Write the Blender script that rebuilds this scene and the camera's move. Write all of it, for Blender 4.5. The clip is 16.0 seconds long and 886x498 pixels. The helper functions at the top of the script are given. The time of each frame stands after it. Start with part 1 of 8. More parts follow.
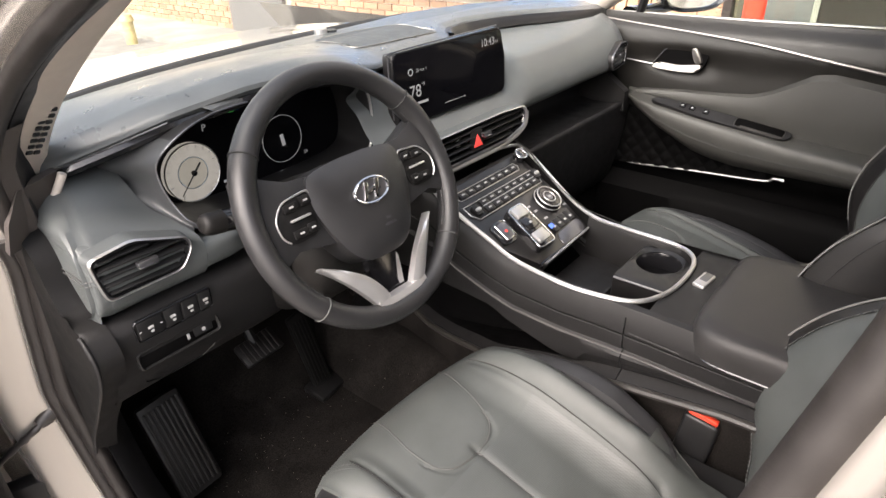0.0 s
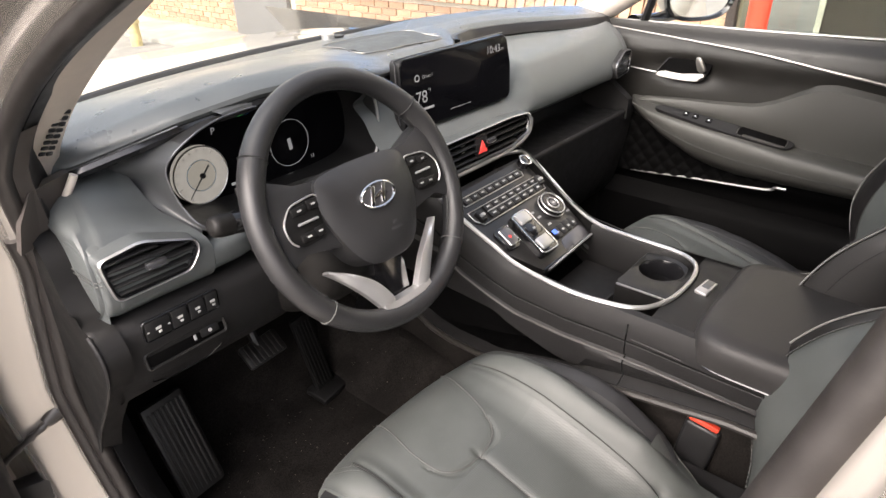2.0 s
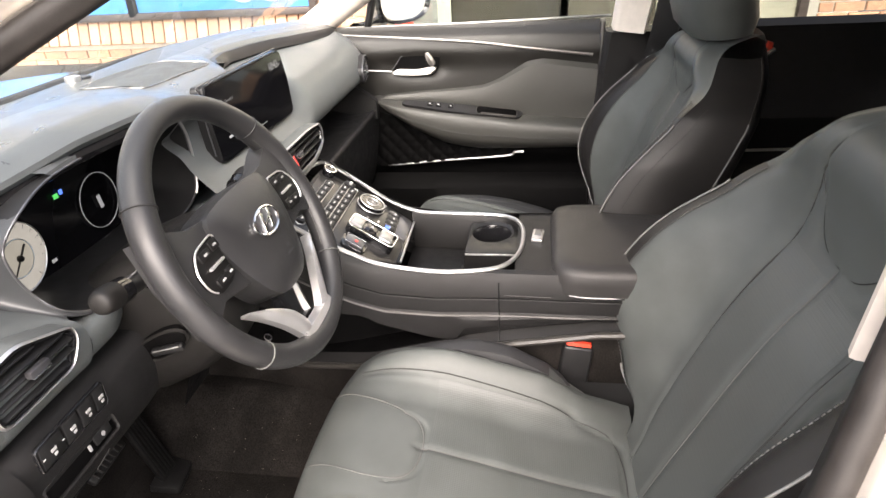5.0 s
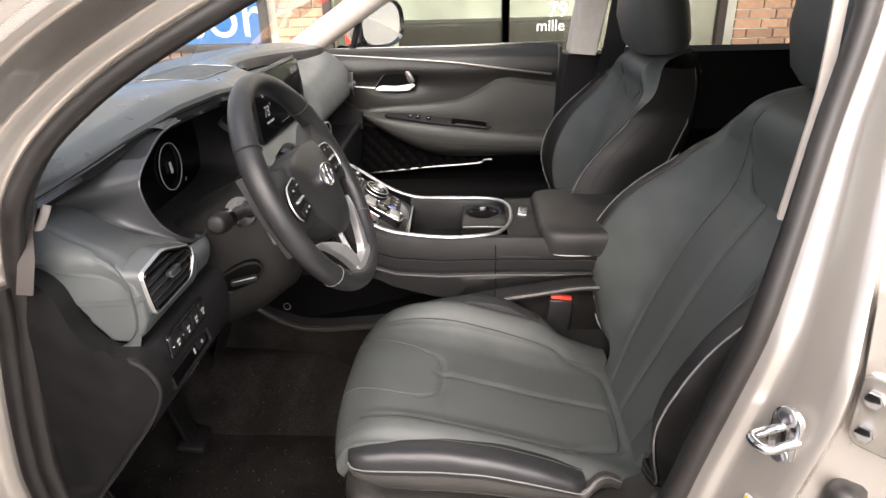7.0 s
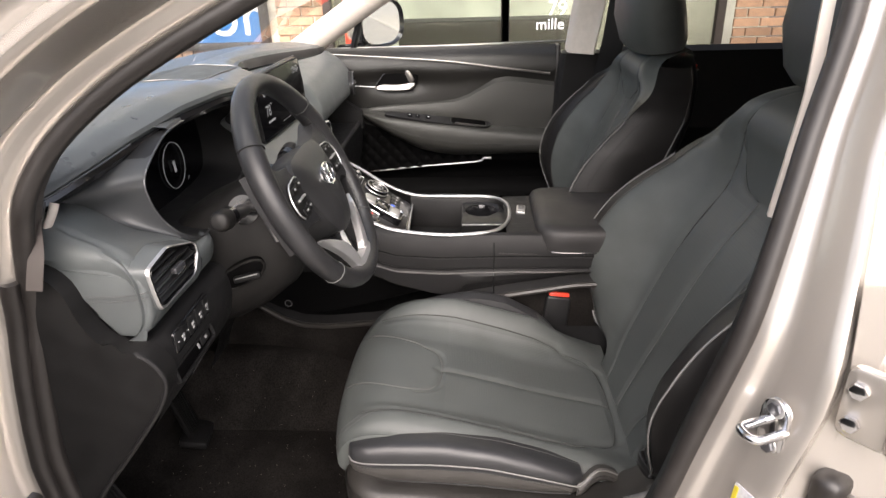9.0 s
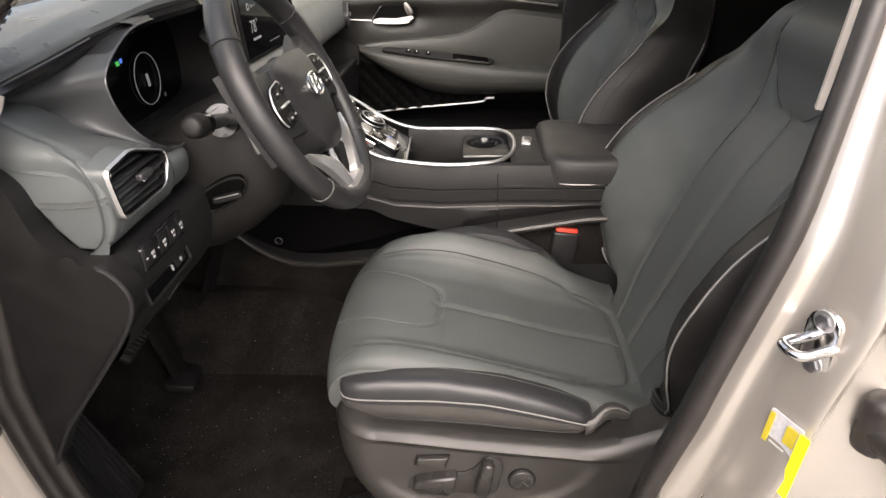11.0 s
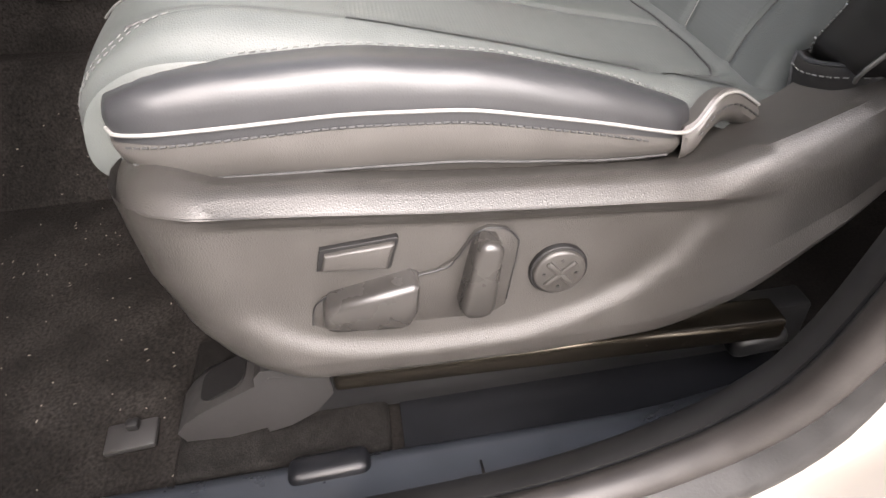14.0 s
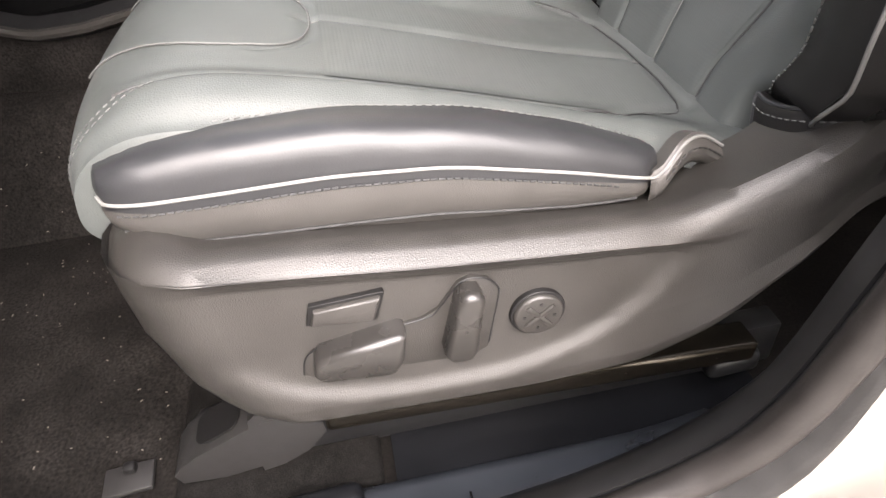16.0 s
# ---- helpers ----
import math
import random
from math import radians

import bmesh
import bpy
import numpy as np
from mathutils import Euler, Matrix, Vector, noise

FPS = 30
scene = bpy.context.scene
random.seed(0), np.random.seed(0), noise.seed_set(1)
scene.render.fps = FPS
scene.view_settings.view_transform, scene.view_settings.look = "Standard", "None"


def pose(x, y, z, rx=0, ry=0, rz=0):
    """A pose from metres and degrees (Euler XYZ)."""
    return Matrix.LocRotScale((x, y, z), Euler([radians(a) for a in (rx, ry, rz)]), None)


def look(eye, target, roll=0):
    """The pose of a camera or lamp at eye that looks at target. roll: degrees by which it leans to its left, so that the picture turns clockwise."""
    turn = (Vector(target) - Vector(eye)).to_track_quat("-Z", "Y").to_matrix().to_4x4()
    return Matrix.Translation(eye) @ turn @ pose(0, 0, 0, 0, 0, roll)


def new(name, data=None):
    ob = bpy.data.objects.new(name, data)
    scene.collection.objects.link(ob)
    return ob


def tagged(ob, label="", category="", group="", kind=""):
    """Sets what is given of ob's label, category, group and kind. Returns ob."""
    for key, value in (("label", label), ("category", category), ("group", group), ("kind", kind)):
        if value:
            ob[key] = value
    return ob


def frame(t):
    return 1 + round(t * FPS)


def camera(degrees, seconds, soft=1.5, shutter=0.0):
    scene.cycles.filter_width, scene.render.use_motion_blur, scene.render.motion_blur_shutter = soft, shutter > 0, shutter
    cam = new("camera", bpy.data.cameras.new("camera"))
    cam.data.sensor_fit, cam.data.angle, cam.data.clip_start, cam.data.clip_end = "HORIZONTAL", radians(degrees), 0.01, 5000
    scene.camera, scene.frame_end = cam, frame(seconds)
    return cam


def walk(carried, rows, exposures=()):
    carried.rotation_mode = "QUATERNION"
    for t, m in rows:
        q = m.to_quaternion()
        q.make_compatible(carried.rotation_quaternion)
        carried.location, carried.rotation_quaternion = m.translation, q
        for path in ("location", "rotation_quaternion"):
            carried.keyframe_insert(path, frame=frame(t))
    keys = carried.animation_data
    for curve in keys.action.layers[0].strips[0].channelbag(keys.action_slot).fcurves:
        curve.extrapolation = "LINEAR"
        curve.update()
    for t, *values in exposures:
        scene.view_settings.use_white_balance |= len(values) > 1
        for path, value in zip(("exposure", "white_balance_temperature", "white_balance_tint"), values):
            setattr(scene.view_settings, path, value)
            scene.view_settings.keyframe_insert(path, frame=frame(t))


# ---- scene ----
EXPOSURES = [(0.0, 2.7, 7000, 16), (3.5, 2.65, 7000, 16), (4.5, 2.57, 7000, 16), (5.0, 3.15, 7100, 16), (5.2, 3.15, 7100, 16), (7.3, 2.27, 6900, 16), (10.5, 2.22, 6900, 16), (11.1, 2.4, 7200, 16), (11.5, 3.2, 7400, 16), (12.0, 3.85, 7200, 16), (12.5, 3.8, 6900, 16), (13.0, 3.7, 6900, 16), (14.0, 3.6, 6800, 16), (16.0, 3.57, 6800, 16)]
cam = camera(70.04, 16.0)
# seconds, eye, yaw, pitch, roll
PATH = [
    (0, (-0.8886, -0.5502, 1.3861), -49.784, -29.018, -1.990),
    (0.5, (-0.8892, -0.5487, 1.3881), -49.824, -28.989, -1.864),
    (1, (-0.8910, -0.5531, 1.3894), -49.799, -28.867, -1.957),
    (1.5, (-0.8912, -0.5546, 1.3884), -49.656, -28.790, -1.787),
    (2, (-0.8979, -0.5511, 1.3908), -49.687, -28.606, -1.375),
    (2.5, (-0.9068, -0.5478, 1.3918), -50.461, -28.387, -1.189),
    (3, (-0.9340, -0.5453, 1.3953), -52.964, -28.218, -1.121),
    (3.5, (-0.9932, -0.5142, 1.3911), -57.910, -27.963, -1.441),
    (4, (-1.0343, -0.4629, 1.3842), -64.449, -27.732, -2.758),
    (4.5, (-1.0137, -0.3896, 1.3826), -72.085, -27.864, -4.057),
    (5, (-1.0303, -0.3231, 1.3758), -80.315, -27.780, -3.599),
    (5.2, (-1.0700, -0.2961, 1.3695), -82.900, -27.708, -3.479),
    (7.3, (-1.2907, -0.2169, 1.3434), -86.889, -24.056, -1.759),
    (7.5, (-1.2953, -0.2199, 1.3480), -86.758, -24.137, -2.038),
    (8, (-1.2980, -0.2190, 1.3504), -86.802, -24.191, -1.816),
    (10.5, (-1.2941, -0.2208, 1.3331), -87.165, -25.014, -1.717),
    (11, (-1.2491, -0.2166, 1.2549), -86.710, -27.403, -1.582),
    (11.5, (-1.1365, -0.2195, 1.1356), -87.380, -30.900, -0.512),
    (12, (-1.0027, -0.2253, 1.0322), -87.094, -35.458, -3.207),
    (12.5, (-0.9566, -0.2276, 0.9391), -88.505, -38.454, -3.489),
    (13, (-0.9265, -0.2004, 0.8847), -93.038, -39.928, -2.457),
    (13.5, (-0.9157, -0.1686, 0.8531), -97.336, -40.062, -3.117),
    (14, (-0.9056, -0.1735, 0.8336), -96.669, -39.282, -3.526),
    (14.5, (-0.9047, -0.1687, 0.8327), -95.914, -39.381, -3.619),
    (15, (-0.9080, -0.1702, 0.8336), -95.944, -39.230, -3.400),
    (15.5, (-0.9074, -0.1724, 0.8339), -96.752, -39.343, -3.601),
    (16, (-0.8988, -0.1786, 0.8696), -98.346, -39.556, -4.468),
]
walk(cam, [(t, Matrix.Translation(eye) @ pose(0, 0, 0, 0, 0, yaw) @ pose(0, 0, 0, 90 + pitch) @ pose(0, 0, 0, 0, 0, roll)) for t, eye, yaw, pitch, roll in PATH], EXPOSURES)
# ---- path end ----

# world and sun
world = bpy.data.worlds.new("sky")
scene.world = world
world.use_nodes = True
_n = world.node_tree.nodes
_sky = _n.new("ShaderNodeTexSky")
_sky.sky_type = 'NISHITA'
_sky.sun_disc = False
_sky.sun_elevation = radians(45)
_sky.sun_rotation = radians(268)
_sky.dust_density, _sky.ozone_density = 3.0, 0.4
_haze = _n.new("ShaderNodeHueSaturation")
_haze.inputs["Saturation"].default_value = 0.55
world.node_tree.links.new(_sky.outputs[0], _haze.inputs["Color"])
world.node_tree.links.new(_haze.outputs[0], _n["Background"].inputs[0])
_n["Background"].inputs[1].default_value = 0.088
_sun = bpy.data.lights.new("sun", 'SUN')
_sun.energy, _sun.angle, _sun.color = 1.3, radians(70), (1.0, 0.985, 0.97)
sun = new("sun", _sun)
sun.matrix_world = look((-3.6, -0.12, 3.6), (0, 0, 0))


# ---- materials ----
def material(name, base, rough=0.5, metal=0.0, spec=0.5, tint=0.25, scale=30.0, bump=0.0, bump_scale=400.0,
             coat=0.0, rvar=0.15, emit=None, kind="noise", sheen=0.0, per_object=0.0, stain=0.0, stain_scale=None):
    m = bpy.data.materials.new(name)
    m.use_nodes = True
    nt = m.node_tree
    b = nt.nodes["Principled BSDF"]
    lk = nt.links.new
    tc = nt.nodes.new("ShaderNodeTexCoord")
    n1 = nt.nodes.new("ShaderNodeTexNoise")
    n1.inputs["Scale"].default_value = scale
    n1.inputs["Detail"].default_value = 5
    lk(tc.outputs["Object"], n1.inputs["Vector"])
    mix = nt.nodes.new("ShaderNodeMixRGB")
    mix.blend_type = 'MULTIPLY'
    ramp = nt.nodes.new("ShaderNodeMapRange")
    ramp.inputs[1].default_value, ramp.inputs[2].default_value = 0.3, 0.7
    ramp.inputs[3].default_value, ramp.inputs[4].default_value = 1.0 - tint, 1.0 + tint
    lk(n1.outputs["Fac"], ramp.inputs[0])
    mix.inputs[0].default_value = 1.0
    mix.inputs[1].default_value = (*base, 1)
    lk(ramp.outputs[0], mix.inputs[2])
    colour = mix.outputs[0]
    if stain:
        n2 = nt.nodes.new("ShaderNodeTexNoise")
        n2.inputs["Scale"].default_value = stain_scale or scale * 0.13
        n2.inputs["Detail"].default_value = 8
        lk(tc.outputs["Object"], n2.inputs["Vector"])
        r2 = nt.nodes.new("ShaderNodeMapRange")
        r2.inputs[1].default_value, r2.inputs[2].default_value = 0.42, 0.62
        r2.inputs[3].default_value, r2.inputs[4].default_value = 1.0 - stain, 1.0 + stain
        lk(n2.outputs["Fac"], r2.inputs[0])
        m2 = nt.nodes.new("ShaderNodeMixRGB")
        m2.blend_type, m2.inputs[0].default_value = 'MULTIPLY', 1.0
        lk(colour, m2.inputs[1])
        lk(r2.outputs[0], m2.inputs[2])
        colour = m2.outputs[0]
    if per_object:
        oi = nt.nodes.new("ShaderNodeObjectInfo")
        r3 = nt.nodes.new("ShaderNodeMapRange")
        r3.inputs[3].default_value, r3.inputs[4].default_value = 1.0 - per_object, 1.0 + per_object
        lk(oi.outputs["Random"], r3.inputs[0])
        m3 = nt.nodes.new("ShaderNodeMixRGB")
        m3.blend_type, m3.inputs[0].default_value = 'MULTIPLY', 1.0
        lk(colour, m3.inputs[1])
        lk(r3.outputs[0], m3.inputs[2])
        colour = m3.outputs[0]
    lk(colour, b.inputs["Base Color"])
    rr = nt.nodes.new("ShaderNodeMapRange")
    rr.inputs[1].default_value, rr.inputs[2].default_value = 0.3, 0.7
    rr.inputs[3].default_value, rr.inputs[4].default_value = max(rough * (1 - rvar), 0.02), min(rough * (1 + rvar), 1.0)
    lk(n1.outputs["Fac"], rr.inputs[0])
    lk(rr.outputs[0], b.inputs["Roughness"])
    b.inputs["Metallic"].default_value = metal
    b.inputs["Specular IOR Level"].default_value = spec
    if coat:
        b.inputs["Coat Weight"].default_value = coat
        b.inputs["Coat Roughness"].default_value = 0.05
    if sheen:
        b.inputs["Sheen Weight"].default_value = sheen
        b.inputs["Sheen Roughness"].default_value = 0.5
    if emit:
        b.inputs["Emission Color"].default_value = (*emit[:3], 1)
        b.inputs["Emission Strength"].default_value = emit[3]
    if bump:
        if kind == "noise":
            t = nt.nodes.new("ShaderNodeTexNoise")
            t.inputs["Scale"].default_value = bump_scale
            t.inputs["Detail"].default_value = 6
            out = t.outputs["Fac"]
        elif kind == "leather":
            t = nt.nodes.new("ShaderNodeTexVoronoi")
            t.inputs["Scale"].default_value = bump_scale
            t.feature = 'DISTANCE_TO_EDGE'
            out = t.outputs["Distance"]
        else:
            t = nt.nodes.new("ShaderNodeTexVoronoi")
            t.inputs["Scale"].default_value = bump_scale
            t.inputs["Randomness"].default_value = 0.0
            out = t.outputs["Distance"]
        lk(tc.outputs["Object"], t.inputs["Vector"])
        bp = nt.nodes.new("ShaderNodeBump")
        bp.inputs["Strength"].default_value = bump
        bp.inputs["Distance"].default_value = 0.0006
        lk(out, bp.inputs["Height"])
        lk(bp.outputs[0], b.inputs["Normal"])
    return m


LEATHER = material("grey seat leather", (0.0665, 0.0728, 0.0700), 0.48, spec=0.36, tint=0.12, scale=18, bump=0.32, bump_scale=560, kind="leather", stain=0.06)
PERF = material("perforated grey leather", (0.0625, 0.0685, 0.0660), 0.46, tint=0.1, scale=18, bump=0.3, bump_scale=330, kind="dots", stain=0.05)
NAPPA = material("dark smooth bolster leather", (0.0225, 0.0230, 0.0245), 0.42, spec=0.5, tint=0.08, scale=40, rvar=0.08, bump=0.12, bump_scale=500, kind="leather")
PIPING = material("pale grey piping", (0.17, 0.167, 0.160), 0.5, tint=0.1, scale=80)
STITCH = material("grey stitching thread", (0.076, 0.077, 0.074), 0.7, tint=0.2, scale=200)
DARKSTITCH = material("dark stitching thread", (0.014, 0.014, 0.014), 0.7, tint=0.2, scale=200)
PADTOP = material("dark soft dash top", (0.064, 0.071, 0.073), 0.31, spec=0.7, tint=0.1, scale=25, bump=0.35, bump_scale=1100, kind="leather", stain=0.05)
PAD = material("soft dash pad", (0.092, 0.101, 0.101), 0.38, tint=0.1, scale=25, bump=0.35, bump_scale=1100, kind="leather", stain=0.05)
PANEL = material("black grained plastic", (0.012, 0.0117, 0.012), 0.52, tint=0.12, scale=40, bump=0.45, bump_scale=1200, kind="leather", spec=0.3)
SIDEPLASTIC = material("warm dark grey grained plastic", (0.0270, 0.0250, 0.0228), 0.39, tint=0.1, scale=40, bump=0.4, bump_scale=650, kind="leather", stain=0.06)
SWITCHGREY = material("smooth dark grey switch plastic", (0.0215, 0.0200, 0.0185), 0.27, tint=0.06, scale=40)
GLOSSBLACK = material("gloss black plastic", (0.008, 0.008, 0.009), 0.12, tint=0.1, scale=10, coat=0.4)
SMOOTHBLACK = material("satin black plastic", (0.012, 0.012, 0.0125), 0.38, tint=0.15, scale=50, spec=0.3)
SCUFF = material("satin sill plastic", (0.029, 0.033, 0.040), 0.30, tint=0.15, scale=30, bump=0.08, bump_scale=1200, kind="leather", stain=0.04)
RUBBER = material("brown-black rubber seal", (0.017, 0.0148, 0.0138), 0.43, tint=0.2, scale=60, bump=0.2, bump_scale=500)
RUBBERBLACK = material("matte black rubber", (0.0105, 0.010, 0.0098), 0.55, tint=0.25, scale=60, bump=0.3, bump_scale=500, stain=0.2, stain_scale=30)
CHROME = material("bright chrome", (0.75, 0.75, 0.76), 0.14, metal=1.0, tint=0.05, scale=15)
SATIN = material("satin silver metal", (0.58, 0.575, 0.57), 0.40, metal=0.9, tint=0.06, scale=30)
DARKMETAL = material("dark grey metallic trim", (0.16, 0.16, 0.17), 0.32, metal=0.8, tint=0.1, scale=60)
PAINT = material("silver car paint", (0.47, 0.435, 0.395), 0.27, metal=0.7, tint=0.0, scale=40, coat=0.8, rvar=0.0)
ARMLEATHER = material("dark armrest leather", (0.026, 0.025, 0.025), 0.42, tint=0.12, scale=18, bump=0.35, bump_scale=900, kind="leather", spec=0.3)
DOORGREY = material("grey door leather", (0.0335, 0.0335, 0.0302), 0.5, tint=0.08, scale=18, bump=0.35, bump_scale=900, kind="leather", stain=0.05)
CREAM = material("beige pillar trim", (0.58, 0.525, 0.47), 0.6, tint=0.06, scale=60, bump=0.3, bump_scale=900, kind="leather")
CARPET = material("black carpet", (0.0140, 0.0125, 0.0115), 0.95, tint=0.6, scale=330, bump=1.8, bump_scale=1500, spec=0.04, stain=0.25, stain_scale=14)
SIDELEATHER = material("very dark seat side leather", (0.0115, 0.0108, 0.0106), 0.40, tint=0.12, scale=16, bump=0.3, bump_scale=900, kind="leather", spec=0.3)
COLPLASTIC = material("dark brown-black column plastic", (0.0088, 0.0082, 0.0078), 0.45, tint=0.12, scale=40, bump=0.4, bump_scale=1200, kind="leather", spec=0.3)
DOORPANEL = material("dark taupe door plastic", (0.0095, 0.0089, 0.0078), 0.42, tint=0.1, scale=30, bump=0.35, bump_scale=1100, kind="leather")
CARPETLIT = material("short-pile dark carpet", (0.0092, 0.0085, 0.0080), 0.95, tint=0.7, scale=800, bump=1.8, bump_scale=1100, spec=0.05, stain=0.2)
LIMB = material("bright satin spoke metal", (0.80, 0.795, 0.79), 0.36, metal=0.85, tint=0.04, scale=40)
# darker copy of SATIN: dim brown reflections are put into the base colour
DIMSATIN = material("satin metal trim with dim reflections in its colour", (0.30, 0.285, 0.27), 0.34, metal=0.9, tint=0.06, scale=30)
CHEEK = material("dark satin cluster surround", (0.052, 0.055, 0.057), 0.33, tint=0.06, scale=30, bump=0.2, bump_scale=1100, kind="leather")
SIDECOVER = material("matte black side cover", (0.0075, 0.0072, 0.0072), 0.55, spec=0.3, tint=0.1, scale=40, bump=0.4, bump_scale=1200, kind="leather")
CAPPLASTIC = material("scuffed black cap plastic", (0.0200, 0.0192, 0.0188), 0.42, spec=0.5, tint=0.08, scale=90)
RAILMETAL = material("dark bronze steel runner", (0.055, 0.047, 0.036), 0.24, metal=0.9, tint=0.1, scale=60)
WHEELLEATHER = material("black steering wheel leather", (0.022, 0.022, 0.023), 0.38, tint=0.12, scale=20, bump=0.35, bump_scale=1000, kind="leather")
RED = material("red buckle button", (0.75, 0.06, 0.03), 0.35, tint=0.05, scale=30)
SCREEN = material("black display glass", (0.004, 0.004, 0.005), 0.10, spec=0.08, tint=0.05, scale=10)
WHITEGLOW = material("lit white display mark", (0.2, 0.2, 0.2), 0.5, emit=(0.9, 0.95, 1.0, 0.035))
BLUEGLOW = material("lit blue display mark", (0.05, 0.1, 0.5), 0.5, emit=(0.1, 0.25, 1.0, 0.15))
REDGLOW = material("red hazard triangle", (0.6, 0.04, 0.04), 0.4, emit=(1.0, 0.08, 0.06, 0.12))
DIAL = material("pale lit gauge face", (0.20, 0.196, 0.178), 0.5, tint=0.12, scale=60, emit=(0.95, 0.93, 0.85, 0.05))
WHITEMARK = material("white printed mark", (0.38, 0.38, 0.38), 0.5)
SKIRT = material("warm grey bolster skirt leather", (0.050, 0.047, 0.0435), 0.42, tint=0.1, scale=30, bump=0.3, bump_scale=700, kind="leather")
TRIMBROWN = material("grey-brown pillar base trim", (0.058, 0.050, 0.046), 0.55, tint=0.08, scale=40, bump=0.3, bump_scale=900, kind="leather")
SILLINNER = material("smooth black sill trim", (0.0050, 0.0054, 0.0066), 0.38, spec=0.3, tint=0.2, scale=40, bump=0.2, bump_scale=900, stain=0.2)
# near-black: recess shade put into the colour; also used on the far door
DEEPBLACK = material("deep black of shaded recesses and door trim", (0.0022, 0.0021, 0.0022), 0.65, spec=0.05, tint=0.15, scale=40, bump=0.4, bump_scale=1200, kind="leather")
TRAYBLACK = material("black tray lining", (0.0058, 0.0055, 0.0055), 0.5, spec=0.3, tint=0.15, scale=60, bump=0.3, bump_scale=1500)
PANELGLOSS = material("dark gloss control fascia", (0.012, 0.0115, 0.0115), 0.34, spec=0.45, tint=0.08, scale=20, coat=0.3)
GREYMARK = material("grey printed mark", (0.28, 0.28, 0.28), 0.5)


def glass_material(name, colour, rough=0.0, alpha=0.12):
    m = bpy.data.materials.new(name)
    m.use_nodes = True
    nt = m.node_tree
    nt.nodes.clear()
    out = nt.nodes.new("ShaderNodeOutputMaterial")
    mix = nt.nodes.new("ShaderNodeMixShader")
    tr = nt.nodes.new("ShaderNodeBsdfTransparent")
    gl = nt.nodes.new("ShaderNodeBsdfGlossy")
    lw = nt.nodes.new("ShaderNodeLayerWeight")
    lw.inputs[0].default_value = 0.5
    pw = nt.nodes.new("ShaderNodeMath")
    pw.operation = 'POWER'
    pw.inputs[1].default_value = 5.0
    nt.links.new(lw.outputs["Facing"], pw.inputs[0])
    fr = nt.nodes.new("ShaderNodeMath")
    fr.operation = 'MULTIPLY_ADD'
    fr.inputs[1].default_value, fr.inputs[2].default_value = 0.5, 0.05
    nt.links.new(pw.outputs[0], fr.inputs[0])
    tr.inputs[0].default_value = (*colour, 1)
    gl.inputs["Roughness"].default_value = rough
    nt.links.new(fr.outputs[0], mix.inputs[0])
    nt.links.new(tr.outputs[0], mix.inputs[1])
    nt.links.new(gl.outputs[0], mix.inputs[2])
    nt.links.new(mix.outputs[0], out.inputs[0])
    return m


GLASS = glass_material("car window glass", (0.86, 0.9, 0.88))
TINTED = glass_material("tinted rear window glass", (0.42, 0.42, 0.40))


# ---- building helpers ----
def V(*a):
    return Vector(a)


def lerp(a, b, t):
    return a + (b - a) * t


def interp(x, xs, ys):
    return float(np.interp(x, xs, ys))


def smooth(a, b, x):
    t = min(max((x - a) / (b - a), 0.0), 1.0)
    return t * t * (3 - 2 * t)


def spline(pts, n=8, closed=False):
    """Points along a smooth curve through pts."""
    pts = [Vector(p) for p in pts]
    out = []
    m = len(pts)
    for i in range(m if closed else m - 1):
        p0, p1, p2, p3 = (pts[(i + k) % m] if closed else pts[min(max(i + k, 0), m - 1)] for k in (-1, 0, 1, 2))
        for k in range(n):
            t = k / n
            out.append(0.5 * ((2 * p1) + (p2 - p0) * t + (2 * p0 - 5 * p1 + 4 * p2 - p3) * t * t + (3 * p1 - p0 - 3 * p2 + p3) * t ** 3))
    if not closed:
        out.append(pts[-1])
    return out


def finish(name, bm, mat, parent=None, label="", smooth=True, kind=""):
    bmesh.ops.recalc_face_normals(bm, faces=bm.faces)
    me = bpy.data.meshes.new(name)
    bm.to_mesh(me)
    bm.free()
    if mat:
        me.materials.append(mat)
    if smooth:
        me.shade_smooth()
        try:
            me.set_sharp_from_angle(angle=radians(42))
        except AttributeError:
            pass
    ob = new(name, me)
    if parent is not None:
        ob.parent = parent
        ob.matrix_parent_inverse = parent.matrix_world.inverted() if parent.type != 'EMPTY' else Matrix.Translation(-parent.location)
    if label or kind:
        tagged(ob, label=label, kind=kind)
    return ob


def part(name, bm, mat, parent, label=""):
    return finish(name, bm, mat, parent, label)


def thing(name, at, label, category, group="", kind=""):
    e = new(name)
    e.location = at
    return tagged(e, label, category, group, kind)


def grid_bm(rows, bm=None, close_u=False, close_v=False):
    bm = bm or bmesh.new()
    vs = [[bm.verts.new(p) for p in r] for r in rows]
    nu, nv = len(vs), len(vs[0])
    for i in range(nu if close_u else nu - 1):
        for j in range(nv if close_v else nv - 1):
            q = [vs[i][j], vs[(i + 1) % nu][j], vs[(i + 1) % nu][(j + 1) % nv], vs[i][(j + 1) % nv]]
            if len(set(q)) == 4:
                bm.faces.new(q)
    return bm, vs


def loft_bm(rings, cap=True, bm=None):
    """A closed skin over rings of equal count."""
    bm, vs = grid_bm(rings, bm, close_v=True)
    if cap:
        bm.faces.new(vs[0])
        bm.faces.new(list(reversed(vs[-1])))
    return bm


